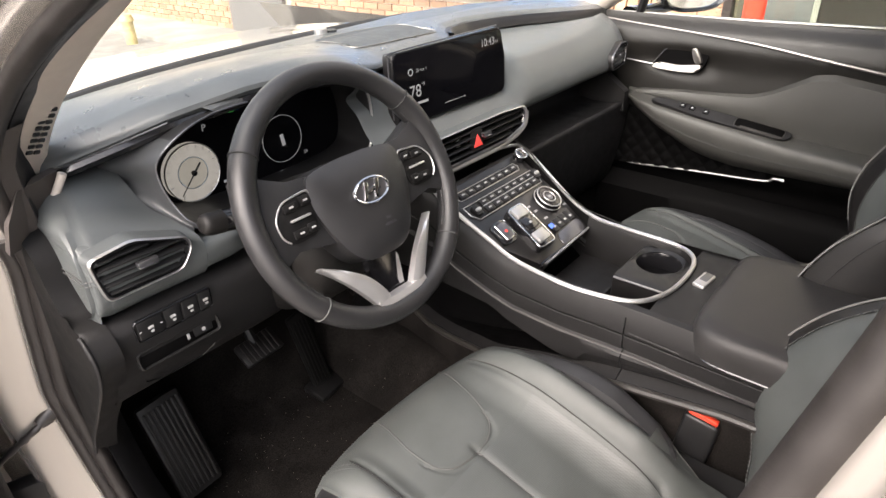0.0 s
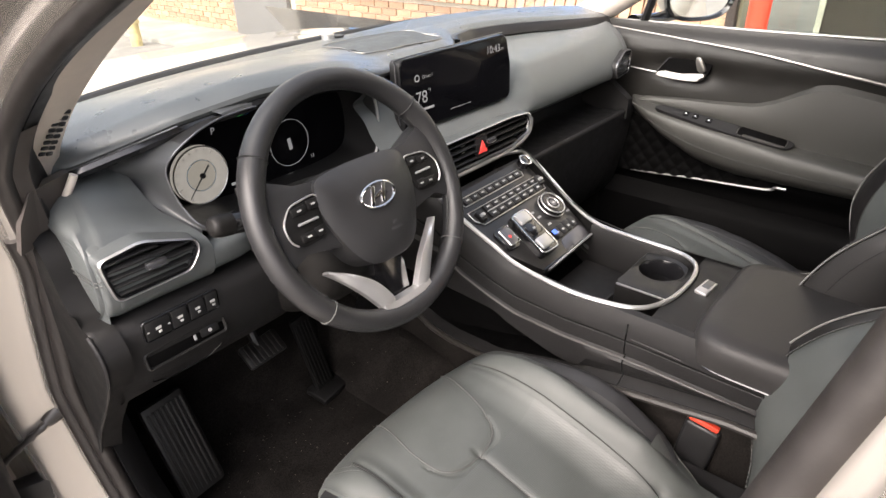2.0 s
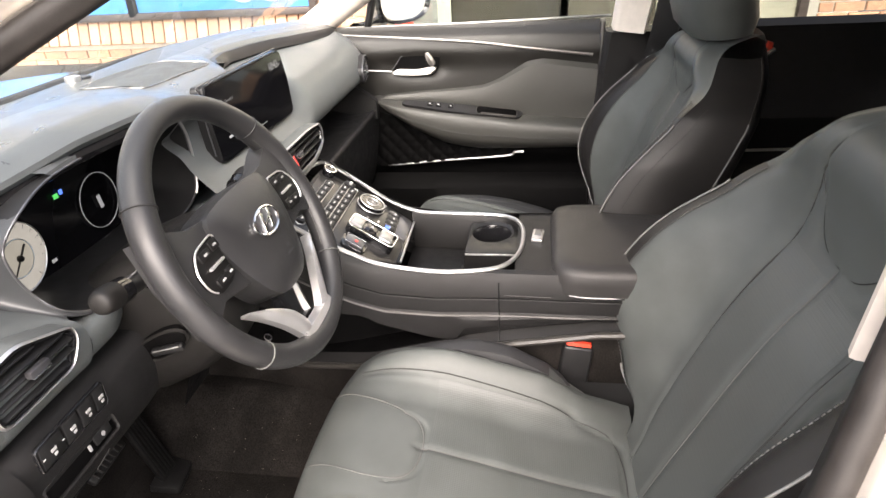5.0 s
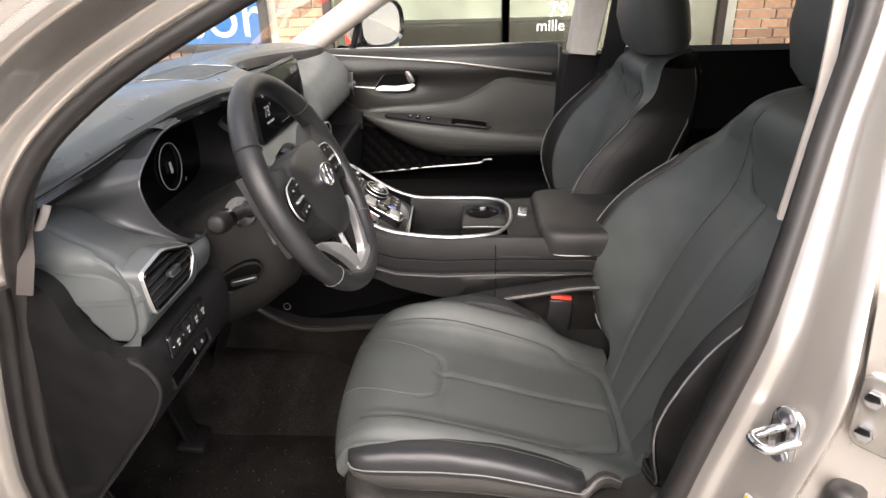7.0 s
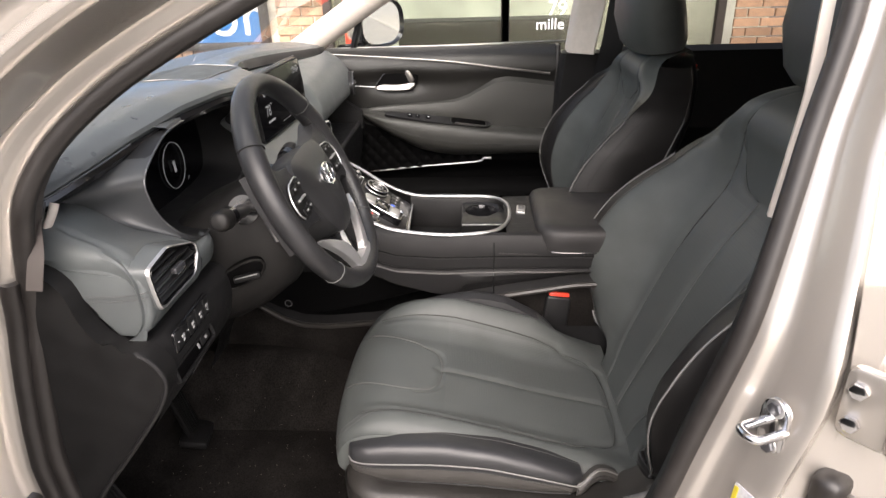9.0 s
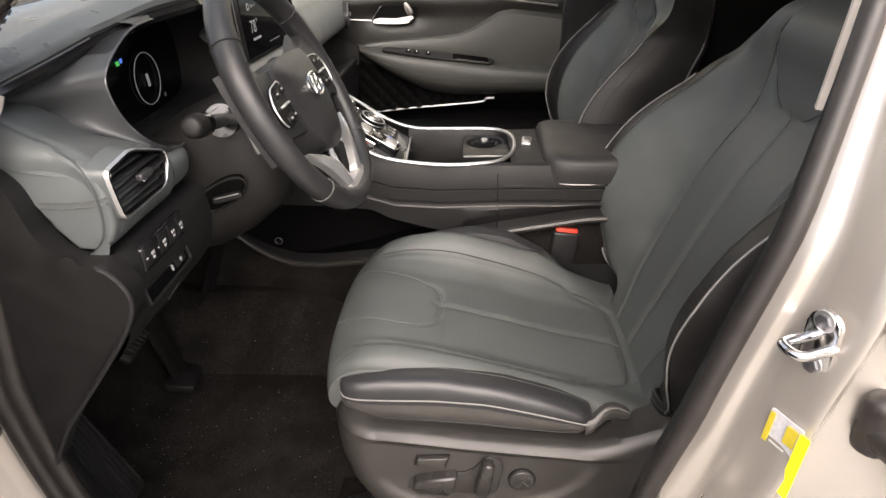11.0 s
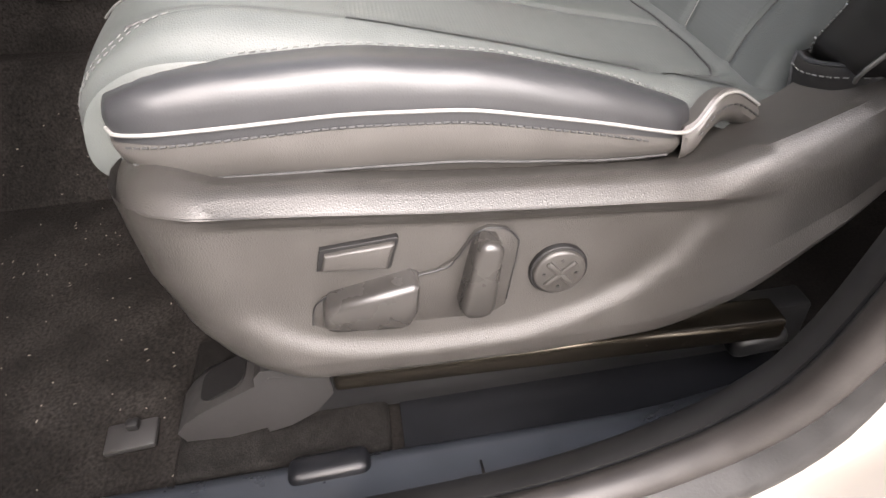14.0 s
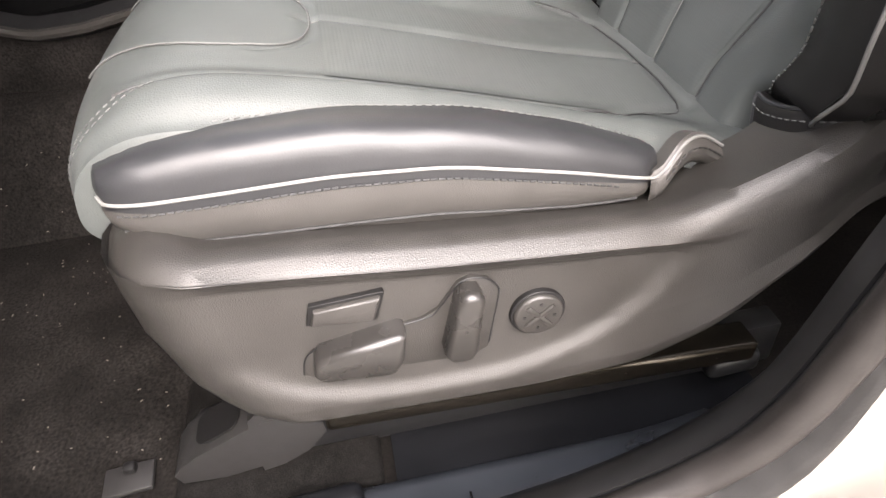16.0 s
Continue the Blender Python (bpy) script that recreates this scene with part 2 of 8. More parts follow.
def tube_bm(pts, r, seg=8, closed=False, bm=None, flat=1.0):
    pts = [Vector(p) for p in pts]
    n = len(pts)
    rings = []
    ref = Vector((0, 0, 1))
    for i, p in enumerate(pts):
        a = pts[(i - 1) % n] if closed or i else pts[0]
        b = pts[(i + 1) % n] if closed or i < n - 1 else pts[-1]
        t = (b - a).normalized()
        if abs(t.dot(ref)) > 0.95:
            ref = Vector((1, 0, 0))
        x = t.cross(ref).normalized()
        y = x.cross(t).normalized()
        ref = y
        rr = r(i / (n - 1)) if callable(r) else r
        rings.append([p + rr * (math.cos(2 * math.pi * k / seg) * x + flat * math.sin(2 * math.pi * k / seg) * y) for k in range(seg)])
    bm, vs = grid_bm(rings, bm, close_u=closed, close_v=True)
    if not closed:
        bm.faces.new(vs[0])
        bm.faces.new(list(reversed(vs[-1])))
    return bm


def box_bm(m, sx, sy, sz, bevel=0.0, seg=2, bm=None):
    """A box of full sizes sx, sy, sz at pose m."""
    own = bmesh.new()
    bmesh.ops.create_cube(own, size=1.0)
    for v in own.verts:
        v.co = Vector((v.co.x * sx, v.co.y * sy, v.co.z * sz))
    if bevel:
        bmesh.ops.bevel(own, geom=own.edges[:], offset=bevel, segments=seg, affect='EDGES', profile=0.5)
    own.transform(m)
    if bm is None:
        return own
    me = bpy.data.meshes.new("tmp")
    own.to_mesh(me)
    own.free()
    bm.from_mesh(me)
    bpy.data.meshes.remove(me)
    return bm


def prism_bm(poly, m, depth, bevel=0.0, seg=2, bm=None):
    """A polygon (x, y) in the plane of m, from its plane back by depth along -z of m."""
    own = bmesh.new()
    top = [own.verts.new((p[0], p[1], 0)) for p in poly]
    bot = [own.verts.new((p[0], p[1], -depth)) for p in poly]
    n = len(poly)
    own.faces.new(top)
    own.faces.new(list(reversed(bot)))
    for i in range(n):
        own.faces.new([top[i], bot[i], bot[(i + 1) % n], top[(i + 1) % n]])
    if bevel:
        es = [e for e in own.edges if e.verts[0] in top and e.verts[1] in top]
        bmesh.ops.bevel(own, geom=es, offset=bevel, segments=seg, affect='EDGES', profile=0.5)
    own.transform(m)
    if bm is None:
        return own
    me = bpy.data.meshes.new("tmp")
    own.to_mesh(me)
    own.free()
    bm.from_mesh(me)
    bpy.data.meshes.remove(me)
    return bm


def frame_bm(outer, inner, m, depth, bevel=0.0):
    """A ring between two outlines of equal count, raised by depth along z of m."""
    bm = bmesh.new()
    n = len(outer)
    mid = [((a[0] + b[0]) / 2, (a[1] + b[1]) / 2) for a, b in zip(outer, inner)]
    loops = [[bm.verts.new((p[0], p[1], z)) for p in l] for l, z in ((outer, -depth), (outer, depth * 0.4), (mid, depth), (inner, depth * 0.4), (inner, -depth))]
    for a, b in zip(loops, loops[1:]):
        for i in range(n):
            bm.faces.new([a[i], a[(i + 1) % n], b[(i + 1) % n], b[i]])
    bm.transform(m)
    return bm


def rounded(w, h, r, n=5, cx=0.0, cy=0.0):
    """The outline of a rounded rectangle."""
    out = []
    for sx, sy, a0 in ((1, 1, 0), (-1, 1, 90), (-1, -1, 180), (1, -1, 270)):
        for k in range(n + 1):
            a = radians(a0 + 90 * k / n)
            out.append((cx + sx * (w / 2 - r) + r * math.cos(a), cy + sy * (h / 2 - r) + r * math.sin(a)))
    return out


def circle(r, n=24, cx=0.0, cy=0.0):
    return [(cx + r * math.cos(2 * math.pi * k / n), cy + r * math.sin(2 * math.pi * k / n)) for k in range(n)]


def basis(origin, x, y):
    """A pose with the given x and (nearly) y directions."""
    x = Vector(x).normalized()
    z = x.cross(Vector(y)).normalized()
    y = z.cross(x)
    m = Matrix((x, y, z)).transposed().to_4x4()
    m.translation = origin
    return m


def text_bm(s, m, size, align='CENTER'):
    cu = bpy.data.curves.new("txt", 'FONT')
    cu.body, cu.size, cu.align_x, cu.align_y = s, size, align, 'CENTER'
    ob = new("txt", cu)
    me = bpy.data.meshes.new_from_object(ob.evaluated_get(bpy.context.evaluated_depsgraph_get()))
    bpy.data.objects.remove(ob)
    bpy.data.curves.remove(cu)
    bm = bmesh.new()
    bm.from_mesh(me)
    bpy.data.meshes.remove(me)
    bm.transform(m)
    return bm


# ---- the car's shell ----
def body_x(z):
    """How far out the driver's door opening lies at a height (the car's own side is its mirror image)."""
    return interp(z, [0.38, 0.46, 0.55, 0.80, 1.00, 1.15, 1.30, 1.45, 1.60], [-0.70, -0.715, -0.73, -0.75, -0.735, -0.712, -0.682, -0.63, -0.56])


def side_x(p):
    """The opening's sideways place at one of its points: it draws in towards the dashboard."""
    f = min(max(p.y / 0.25, 0.0), 1.0)
    g = min(max((1.14 - p.z) / 0.14, 0.0), 1.0)
    h = min(max((p.z - 1.02) / 0.18, 0.0), 1.0) * (1.0 if p.y < -0.3 else 0.0)
    return body_x(p.z) + 0.040 * f * f * (3 - 2 * f) * g + 0.015 * h


OPENING = spline([(0, 0.20, 0.455), (0, 0.00, 0.45), (0, -0.22, 0.46), (0, -0.33, 0.50), (0, -0.385, 0.57), (0, -0.41, 0.70), (0, -0.446, 0.84),
                  (0, -0.495, 1.00), (0, -0.534, 1.16), (0, -0.570, 1.31), (0, -0.578, 1.42), (0, -0.53, 1.480), (0, -0.36, 1.470), (0, -0.19, 1.41),
                  (0, 0.03, 1.305), (0, 0.15, 1.235), (0, 0.225, 1.16), (0, 0.268, 1.05), (0, 0.292, 0.92), (0, 0.302, 0.78), (0, 0.295, 0.62), (0, 0.262, 0.50)], 6, True)


def opening_strip(offsets, lo=0, hi=None, bm=None):
    """A skin along the door opening; offsets are (out from the opening, sideways) pairs."""
    n = len(OPENING)
    rows = []
    for i in range(n):
        p, a, b = OPENING[i], OPENING[i - 1], OPENING[(i + 1) % n]
        t = (b - a).normalized()
        out = Vector((0, t.z, -t.y))
        k = 1 - 0.35 * min(1.0, max(0.0, (p.z - 0.98) / 0.22)) * (1.0 if p.y < -0.3 else 0.0)
        rows.append([Vector((side_x(p) + dx * k, p.y + out.y * r * k, p.z + out.z * r * k)) for r, dx in offsets])
    if hi is not None:
        return grid_bm(rows[lo:hi], bm)[0]
    return grid_bm(rows, bm, close_u=True)[0]


_sgn = -1.0 if (OPENING[3].z > 0 and (OPENING[4] - OPENING[2]).y < 0) else 1.0
shell = thing("car_body", (0, 0, 0.4), "silver car body shell round the open driver's doorway", "car body", kind="structure")
JAMB = [(0.004, -0.004), (0.010, -0.016), (0.015, -0.020), (0.022, -0.021), (0.027, -0.026), (0.031, -0.036), (0.038, -0.053), (0.045, -0.068), (0.050, -0.077), (0.055, -0.080), (0.060, -0.077), (0.068, -0.070), (0.085, -0.072), (0.095, -0.082), (0.11, -0.088), (0.14, -0.10), (0.15, -0.14)]
part("door_jamb", opening_strip([(_sgn * r, dx) for r, dx in JAMB]), PAINT, shell, "glossy silver painted door jamb")
part("door_seal", tube_bm([Vector((side_x(p), p.y, p.z)) for p in OPENING], 0.0115, 10, True), RUBBER, shell, "black rubber door seal")
_bm = opening_strip([(_sgn * 0.000, -0.006), (_sgn * 0.008, -0.021), (_sgn * 0.014, -0.0240), (_sgn * 0.018, -0.0245), (_sgn * 0.0185, -0.0195)], 0, 38)
_vs = list(_bm.verts)
for i in range(38):
    f = smooth(0, 6, i) * (1 - smooth(18, 36, i))
    for v in _vs[5 * i + 1:5 * i + 5]:
        v.co = _vs[5 * i].co.lerp(v.co, f)
part("outer_seal", _bm, RUBBERBLACK, shell, "broad black lower door seal")
part("inner_flange", opening_strip([(_sgn * 0.002, 0.008), (_sgn * -0.006, 0.012), (_sgn * 0.0, 0.03), (_sgn * 0.05, 0.06)]), SMOOTHBLACK, shell)
part("seal_lip", tube_bm([Vector((side_x(p) - 0.013, p.y + 0.012, p.z)) for p in OPENING if p.y > 0.16 and 0.49 < p.z < 1.05], 0.0105, 10), RUBBER, shell, "outer lip of the door seal")
part("pillar_base_trim", opening_strip([(_sgn * 0.001, 0.003), (_sgn * -0.008, 0.008), (_sgn * -0.004, 0.026), (_sgn * 0.048, 0.055)], 93, 106), TRIMBROWN, shell, "grey-brown trim at the pillar base")

# pale edge of the upper pillar trim, inboard of the seal
_edge = spline([(-0.645, -0.5385, 1.088), (-0.645, -0.547, 1.17), (-0.642, -0.553, 1.224), (-0.630, -0.558, 1.31), (-0.60, -0.575, 1.41)], 8)
part("upper_pillar_edge", grid_bm([[p + V(0.012, -0.003, 0), p + V(0.003, 0.000, 0), p + V(0.0, -0.003, 0), p + V(-0.002, -0.010, 0)] for p in _edge])[0], CREAM, shell, "pale grey upper pillar trim edge")

# floor with carpet, sill, firewall
floor = thing("floor", (0, 0, 0.39), "black carpeted car floor", "floor", kind="structure")


def floor_z(x, y):
    z = 0.388
    z += 0.25 * max(0.0, (y - 0.40) / 0.25) ** 1.6
    t = abs(x) - 0.65
    if t > 0:
        z += 0.06 * min(1.0, t / 0.06) ** 2
    c = max(0.0, 1.0 - abs(x) / 0.17)
    z += 0.16 * min(1.0, c * 2.5) ** 0.8
    return z + 0.0025 * noise.noise(Vector((x * 9, y * 9, 0)))


_ys = np.linspace(-1.45, 0.72, 90)
_xs = np.linspace(-0.70, 0.70, 70)
part("carpet", grid_bm([[V(x, y, floor_z(x, y)) for x in _xs] for y in _ys])[0], CARPET, floor, "black cut-pile carpet with lint")
# scuff plate along the sill
_rows = []
for y in np.linspace(0.26, -0.42, 40):
    lift = 0.05 * max(0.0, (-0.26 - y) / 0.16) ** 1.5 + 0.04 * max(0.0, (y - 0.16) / 0.10) ** 1.5
    _rows.append([V(-0.610, y, 0.386), V(-0.617, y, 0.401), V(-0.630, y, 0.409 + 0.5 * lift), V(-0.660, y, 0.417 + lift), V(-0.695, y, 0.426 + lift), V(-0.714, y, 0.444 + lift)])
part("scuff_plate", grid_bm(_rows)[0], SCUFF, floor, "black plastic sill scuff plate")
part("inner_sill_trim", grid_bm([[V(-0.545, y, 0.389), V(-0.560, y, 0.3935), V(-0.588, y, 0.395), V(-0.604, y, 0.399), V(-0.618, y, 0.4025)] for y in np.linspace(-0.168, -0.50, 20)])[0], SILLINNER, floor, "smooth black inner sill trim")
part("sill_cap", box_bm(pose(-0.629, -0.110, 0.409, 0, 0, 2), 0.024, 0.062, 0.018, 0.008, 3), SILLINNER, floor)
part("scuff_joint", box_bm(pose(-0.684, -0.222, 0.423, 0, 14, 0), 0.075, 0.0016, 0.004), GLOSSBLACK, floor)
part("scuff_rib", tube_bm([(-0.678, 0.12, 0.420), (-0.678, -0.20, 0.420)], 0.0025, 6), PANEL, floor)
part("scuff_rib", tube_bm([(-0.690, 0.12, 0.425), (-0.690, -0.20, 0.425)], 0.0025, 6), PANEL, floor)

# far side of the shell, roof, rear
trim = thing("cabin_lining", (0, 0, 0.5), "dark cabin lining with beige pillar trim", "lining", kind="structure")
_rows = []
for y in np.linspace(0.85, -1.5, 24):
    _rows.append([V(-bx, y, z) for z, bx in ((0.36, -0.72), (0.5, -0.76), (0.8, -0.80), (1.0, -0.80), (1.06, -0.80))])
part("side_wall", grid_bm(_rows)[0], PANEL, trim)
# rear quarter of the driver's side behind the pillar
_rows = []
for y in np.linspace(-0.56, -1.5, 8):
    _rows.append([V(body_x(z) - 0.07, y, z) for z in (0.36, 0.6, 0.8, 1.0, 1.08)])
part("rear_side", grid_bm(_rows)[0], PAINT, trim)
# roof: headliner below, skin above
for nm, dz, mt in (("headliner", 0.0, CREAM), ("roof_skin", 0.045, PAINT)):
    _rows = []
    for y in np.linspace(-0.28, -1.7, 12):
        zc = 1.56 - 0.06 * ((y + 0.9) / 0.8) ** 2 + dz
        _rows.append([V(x, y, zc - 0.10 * abs(x / 0.62) ** 3) for x in np.linspace(-0.62 - dz * 0.6, 0.62 + dz * 0.6, 14)])
    part(nm, grid_bm(_rows)[0], mt, trim)
# far roof rail, pillars
_rail = spline([(0.805, 0.36, 1.09), (0.77, 0.20, 1.19), (0.72, 0.02, 1.30), (0.66, -0.2, 1.42), (0.62, -0.5, 1.47), (0.60, -1.0, 1.48), (0.60, -1.6, 1.40)], 6)
part("pillar_trim", tube_bm(_rail, 0.040, 10, flat=1.0), CREAM, trim, "beige far windscreen pillar trim")
_bp = []
for z, y0, y1, x in ((1.096, -0.513, -0.572, 0.658), (1.2, -0.524, -0.586, 0.643), (1.35, -0.545, -0.606, 0.613), (1.5, -0.57, -0.634, 0.568)):
    _bp.append([V(x, y0, z), V(x + 0.02, y0 + 0.012, z), V(x + 0.10, y0 + 0.01, z), V(x + 0.09, y1 - 0.01, z), V(x - 0.03, y1, z), V(x - 0.046, y1 + 0.006, z)])
part("centre_pillar_trim", loft_bm(_bp), CREAM, trim, "beige upper centre pillar trim")
_bp = []
for z, y0, y1, x in ((0.40, -0.46, -0.66, 0.71), (0.8, -0.47, -0.64, 0.705), (1.0, -0.488, -0.63, 0.685), (1.093, -0.497, -0.62, 0.664)):
    _bp.append([V(x, y0, z), V(x + 0.02, y0 + 0.012, z), V(x + 0.09, y0 + 0.01, z), V(x + 0.09, y1, z), V(x + 0.02, y1, z), V(x, y1 + 0.01, z)])
part("centre_pillar_lower", loft_bm(_bp), PANEL, trim, "black lower centre pillar trim")
_st = spline([(0.535, -0.640, 1.47), (0.565, -0.622, 1.30), (0.592, -0.606, 1.12), (0.640, -0.592, 0.98), (0.668, -0.585, 0.60)], 6)
part("belt_strap", grid_bm([[p + V(0.010, 0.022, 0), p + V(0.0, 0.0, 0), p + V(-0.016, -0.034, 0), p + V(-0.010, -0.037, 0), p + V(0.014, 0.016, 0)] for p in _st], close_v=True)[0], SMOOTHBLACK, trim, "dark woven seat belt strap")
part("belt_anchor", box_bm(pose(0.617, -0.590, 1.035, 0, 0, 25), 0.012, 0.026, 0.020, 0.004), CHROME, trim)
# near windscreen pillar: beige trim with a small black grille
_ap = spline([(-0.650, 0.315, 1.085), (-0.648, 0.285, 1.14), (-0.645, 0.20, 1.215), (-0.640, 0.05, 1.305), (-0.62, -0.15, 1.40), (-0.58, -0.45, 1.47), (-0.57, -1.2, 1.48)], 6)
_rows = []
for i, p in enumerate(_ap):
    a, b = _ap[max(i - 1, 0)], _ap[min(i + 1, len(_ap) - 1)]
    t = (b - a).normalized()
    up = Vector((0, -t.z, t.y)) if t.y > 0 else Vector((0, t.z, -t.y))
    up = up if up.y > 0 or up.z > 0 else -up
    w = 0.030
    g = 0.012 + 0.020 * min(1.0, i / 18)
    _rows.append([p + V(-0.035, 0, 0) - up * 0.012, p + V(0.0, 0, 0) - up * 0.010, p + V(g, 0, 0) + up * 0.002, p + V(g + 0.004, 0, 0) + up * w, p + V(-0.01, 0, 0) + up * (w + 0.01), p + V(-0.05, 0, 0) + up * w])
part("near_pillar_trim", loft_bm(_rows), CREAM, trim, "beige windscreen pillar trim by the driver")
_t = (_ap[8] - _ap[4]).normalized()
for k in range(8):
    for j in range(2):
        f = k / 7
        c = V(-0.6395, 0.214, 1.198).lerp(V(-0.6580, 0.256, 1.145), f) + V(-0.0085, -0.003, 0.0025) * (j - 0.5)
        part("grille_slot", box_bm(basis(c, (0.55, 0.12, -0.10), _t), 0.0072, 0.0052, 0.0022, 0.0004), GLOSSBLACK, trim)

part("pillar_strip", tube_bm(spline([(-0.634, 0.262, 1.110), (-0.640, 0.265, 1.098), (-0.650, 0.274, 1.076), (-0.660, 0.281, 1.050)], 4), 0.0052, 10), CREAM, trim, "narrow beige strip beside the dashboard")
_foot = [V(-0.636, 0.270, 1.112), V(-0.648, 0.276, 1.082), V(-0.660, 0.284, 1.046), V(-0.690, 0.262, 1.040), V(-0.722, 0.240, 1.042), V(-0.714, 0.232, 1.080), V(-0.692, 0.240, 1.112)]
part("pillar_foot", loft_bm([_foot, [p + V(0.002, 0.020, 0) for p in _foot]]), TRIMBROWN, trim, "taupe lower pillar trim")
# windscreen, windows
def pane(name, quad, label, mat=GLASS):
    bm = bmesh.new()
    a, b, c, d = [Vector(q) for q in quad]
    rows = [[lerp(lerp(a, b, i / 8), lerp(d, c, i / 8), j / 8) for j in range(9)] for i in range(9)]
    mid = (a + b + c + d) / 4
    grid_bm(rows, bm)
    ob = finish(name, bm, mat, None)
    ob.visible_shadow = False
    return tagged(ob, label, "window", kind="structure")


pane("windshield", [(-0.66, 0.52, 1.10), (0.78, 0.52, 1.10), (0.58, -0.33, 1.53), (-0.56, -0.33, 1.53)], "clear raked windscreen glass above the dashboard")
pane("window_1", [(0.79, 0.38, 1.09), (0.79, -0.51, 1.09), (0.66, -0.49, 1.47), (0.74, 0.10, 1.29)], "clear side window glass of the far front door")
pane("window_2", [(0.79, -0.60, 1.09), (0.79, -1.4, 1.09), (0.66, -1.3, 1.45), (0.66, -0.58, 1.48)], "dark tinted side window glass of the far rear door", TINTED)
# cowl and hood
hood = thing("hood", (0, 1.2, 1.0), "silver painted car hood beyond the windscreen", "hood")
_rows = []
for y in np.linspace(0.66, 1.75, 26):
    t = (y - 0.66) / 1.09
    _rows.append([V(x * (1 - 0.08 * t), y, 1.085 - 0.03 * t - 0.11 * t * t - 0.06 * abs(x / 0.8) ** 3 + 0.012 * math.exp(-((abs(x) - 0.5) / 0.05) ** 2)) for x in np.linspace(-0.82, 0.82, 30)])
part("hood_panel", grid_bm(_rows)[0], PAINT, hood)
_rows = []
for y in np.linspace(1.75, 1.9, 6):
    t = (y - 1.75) / 0.15
    _rows.append([V(x * (0.92 - 0.05 * t), y, 0.945 - 0.06 * abs(x / 0.8) ** 3 - 0.5 * t * t) for x in np.linspace(-0.82, 0.82, 30)])
part("hood_nose", grid_bm(_rows)[0], PAINT, hood)
part("cowl", grid_bm([[V(x, 0.52 - 0.10 * (x / 0.75) ** 2, 1.105), V(x, 0.58 - 0.1 * (x / 0.75) ** 2, 1.085), V(x, 0.68, 1.075)] for x in np.linspace(-0.78, 0.8, 20)])[0], SMOOTHBLACK, hood)
for sx in (-1, 1):
    part("fender", grid_bm([[V(sx * 0.80, y, 1.03), V(sx * 0.88, y, 1.0 - 0.05 * (y - 0.6)), V(sx * 0.94, y, 0.85), V(sx * 0.94, y, 0.5)] for y in np.linspace(0.42, 1.85, 10)])[0], PAINT, hood)

# far rear seat and rear door, dark
rear_door = thing("rear_door_trim", (0.74, -1.0, 0.5), "dark far rear door trim with chrome lever", "door trim", kind="structure")
_rows = []
for y in np.linspace(-0.61, -1.45, 20):
    _rows.append([V(0.76, y, 1.10), V(0.735, y, 1.085), V(0.728, y, 1.0), V(0.725, y, 0.93), V(0.70, y, 0.90), V(0.69, y, 0.86), V(0.715, y, 0.82), V(0.72, y, 0.72), V(0.70, y, 0.70), V(0.70, y, 0.45)])
part("rear_panel", grid_bm(_rows)[0], SMOOTHBLACK, rear_door)
part("rear_lever", tube_bm([(0.722, -0.865, 1.012), (0.712, -0.885, 1.018), (0.718, -0.905, 1.03)], 0.008, 8), CHROME, rear_door)
part("lock_tab", box_bm(pose(0.722, -0.893, 1.040, 20), 0.010, 0.016, 0.018, 0.003), RED, rear_door)
part("rear_strip", tube_bm([(0.70, -0.62, 0.765), (0.70, -1.2, 0.775)], 0.004, 6), SATIN, rear_door)
rear_seat = thing("rear_bench", (0.0, -1.2, 0.42), "dark grey leather rear bench seat", "rear seat")
_prof = [(-0.92, 0.45), (-0.90, 0.66), (-0.95, 0.70), (-1.3, 0.66), (-1.36, 0.70), (-1.52, 1.10), (-1.60, 1.14), (-1.66, 1.10), (-1.6, 0.45)]
part("bench", loft_bm([[V(x, y, z) for y, z in _prof] for x in np.linspace(-0.62, 0.62, 6)]), LEATHER, rear_seat)
for x in (-0.36, 0.36):
    part("rear_headrest", box_bm(pose(x, -1.60, 1.22, -12), 0.27, 0.09, 0.17, 0.04, 3), LEATHER, rear_seat)

# B-pillar fittings by the driver
striker = thing("door_striker", (-0.794, -0.511, 0.93), "bright steel door striker bolted to the silver jamb", "striker")
_m = basis((-0.794, -0.511, 0.929), (-0.9, -0.42, 0), (0, 0, 1))
part("striker_plate", prism_bm(rounded(0.030, 0.062, 0.0148, 8), _m @ pose(0, 0, 0.004), 0.006, 0.0015), CHROME, striker)
part("striker_loop", tube_bm(spline([_m @ V(-0.011, 0.0, 0.0), _m @ V(-0.011, 0.001, 0.020), _m @ V(-0.010, 0.002, 0.033), _m @ V(-0.004, 0.002, 0.037), _m @ V(0.006, 0.002, 0.037), _m @ V(0.011, 0.002, 0.031), _m @ V(0.012, 0.001, 0.016), _m @ V(0.012, 0.0, 0.0)], 5), 0.0048, 10), CHROME, striker)
for s in (1, -1):
    part("bolt", prism_bm(circle(0.0075, 6), _m @ pose(0, s * 0.022, 0.008), 0.006, 0.0015), DARKMETAL, striker)
    part("bolt_washer", prism_bm(circle(0.0100, 18), _m @ pose(0, s * 0.022, 0.005), 0.002, 0.0006), SATIN, striker)
STICKER = material("pale printed tyre label", (0.42, 0.42, 0.44), 0.4, tint=0.15, scale=300)
YELLOW = material("yellow label strip", (0.85, 0.78, 0.02), 0.4)
OCHRE = material("ochre label mark", (0.45, 0.36, 0.03), 0.4)
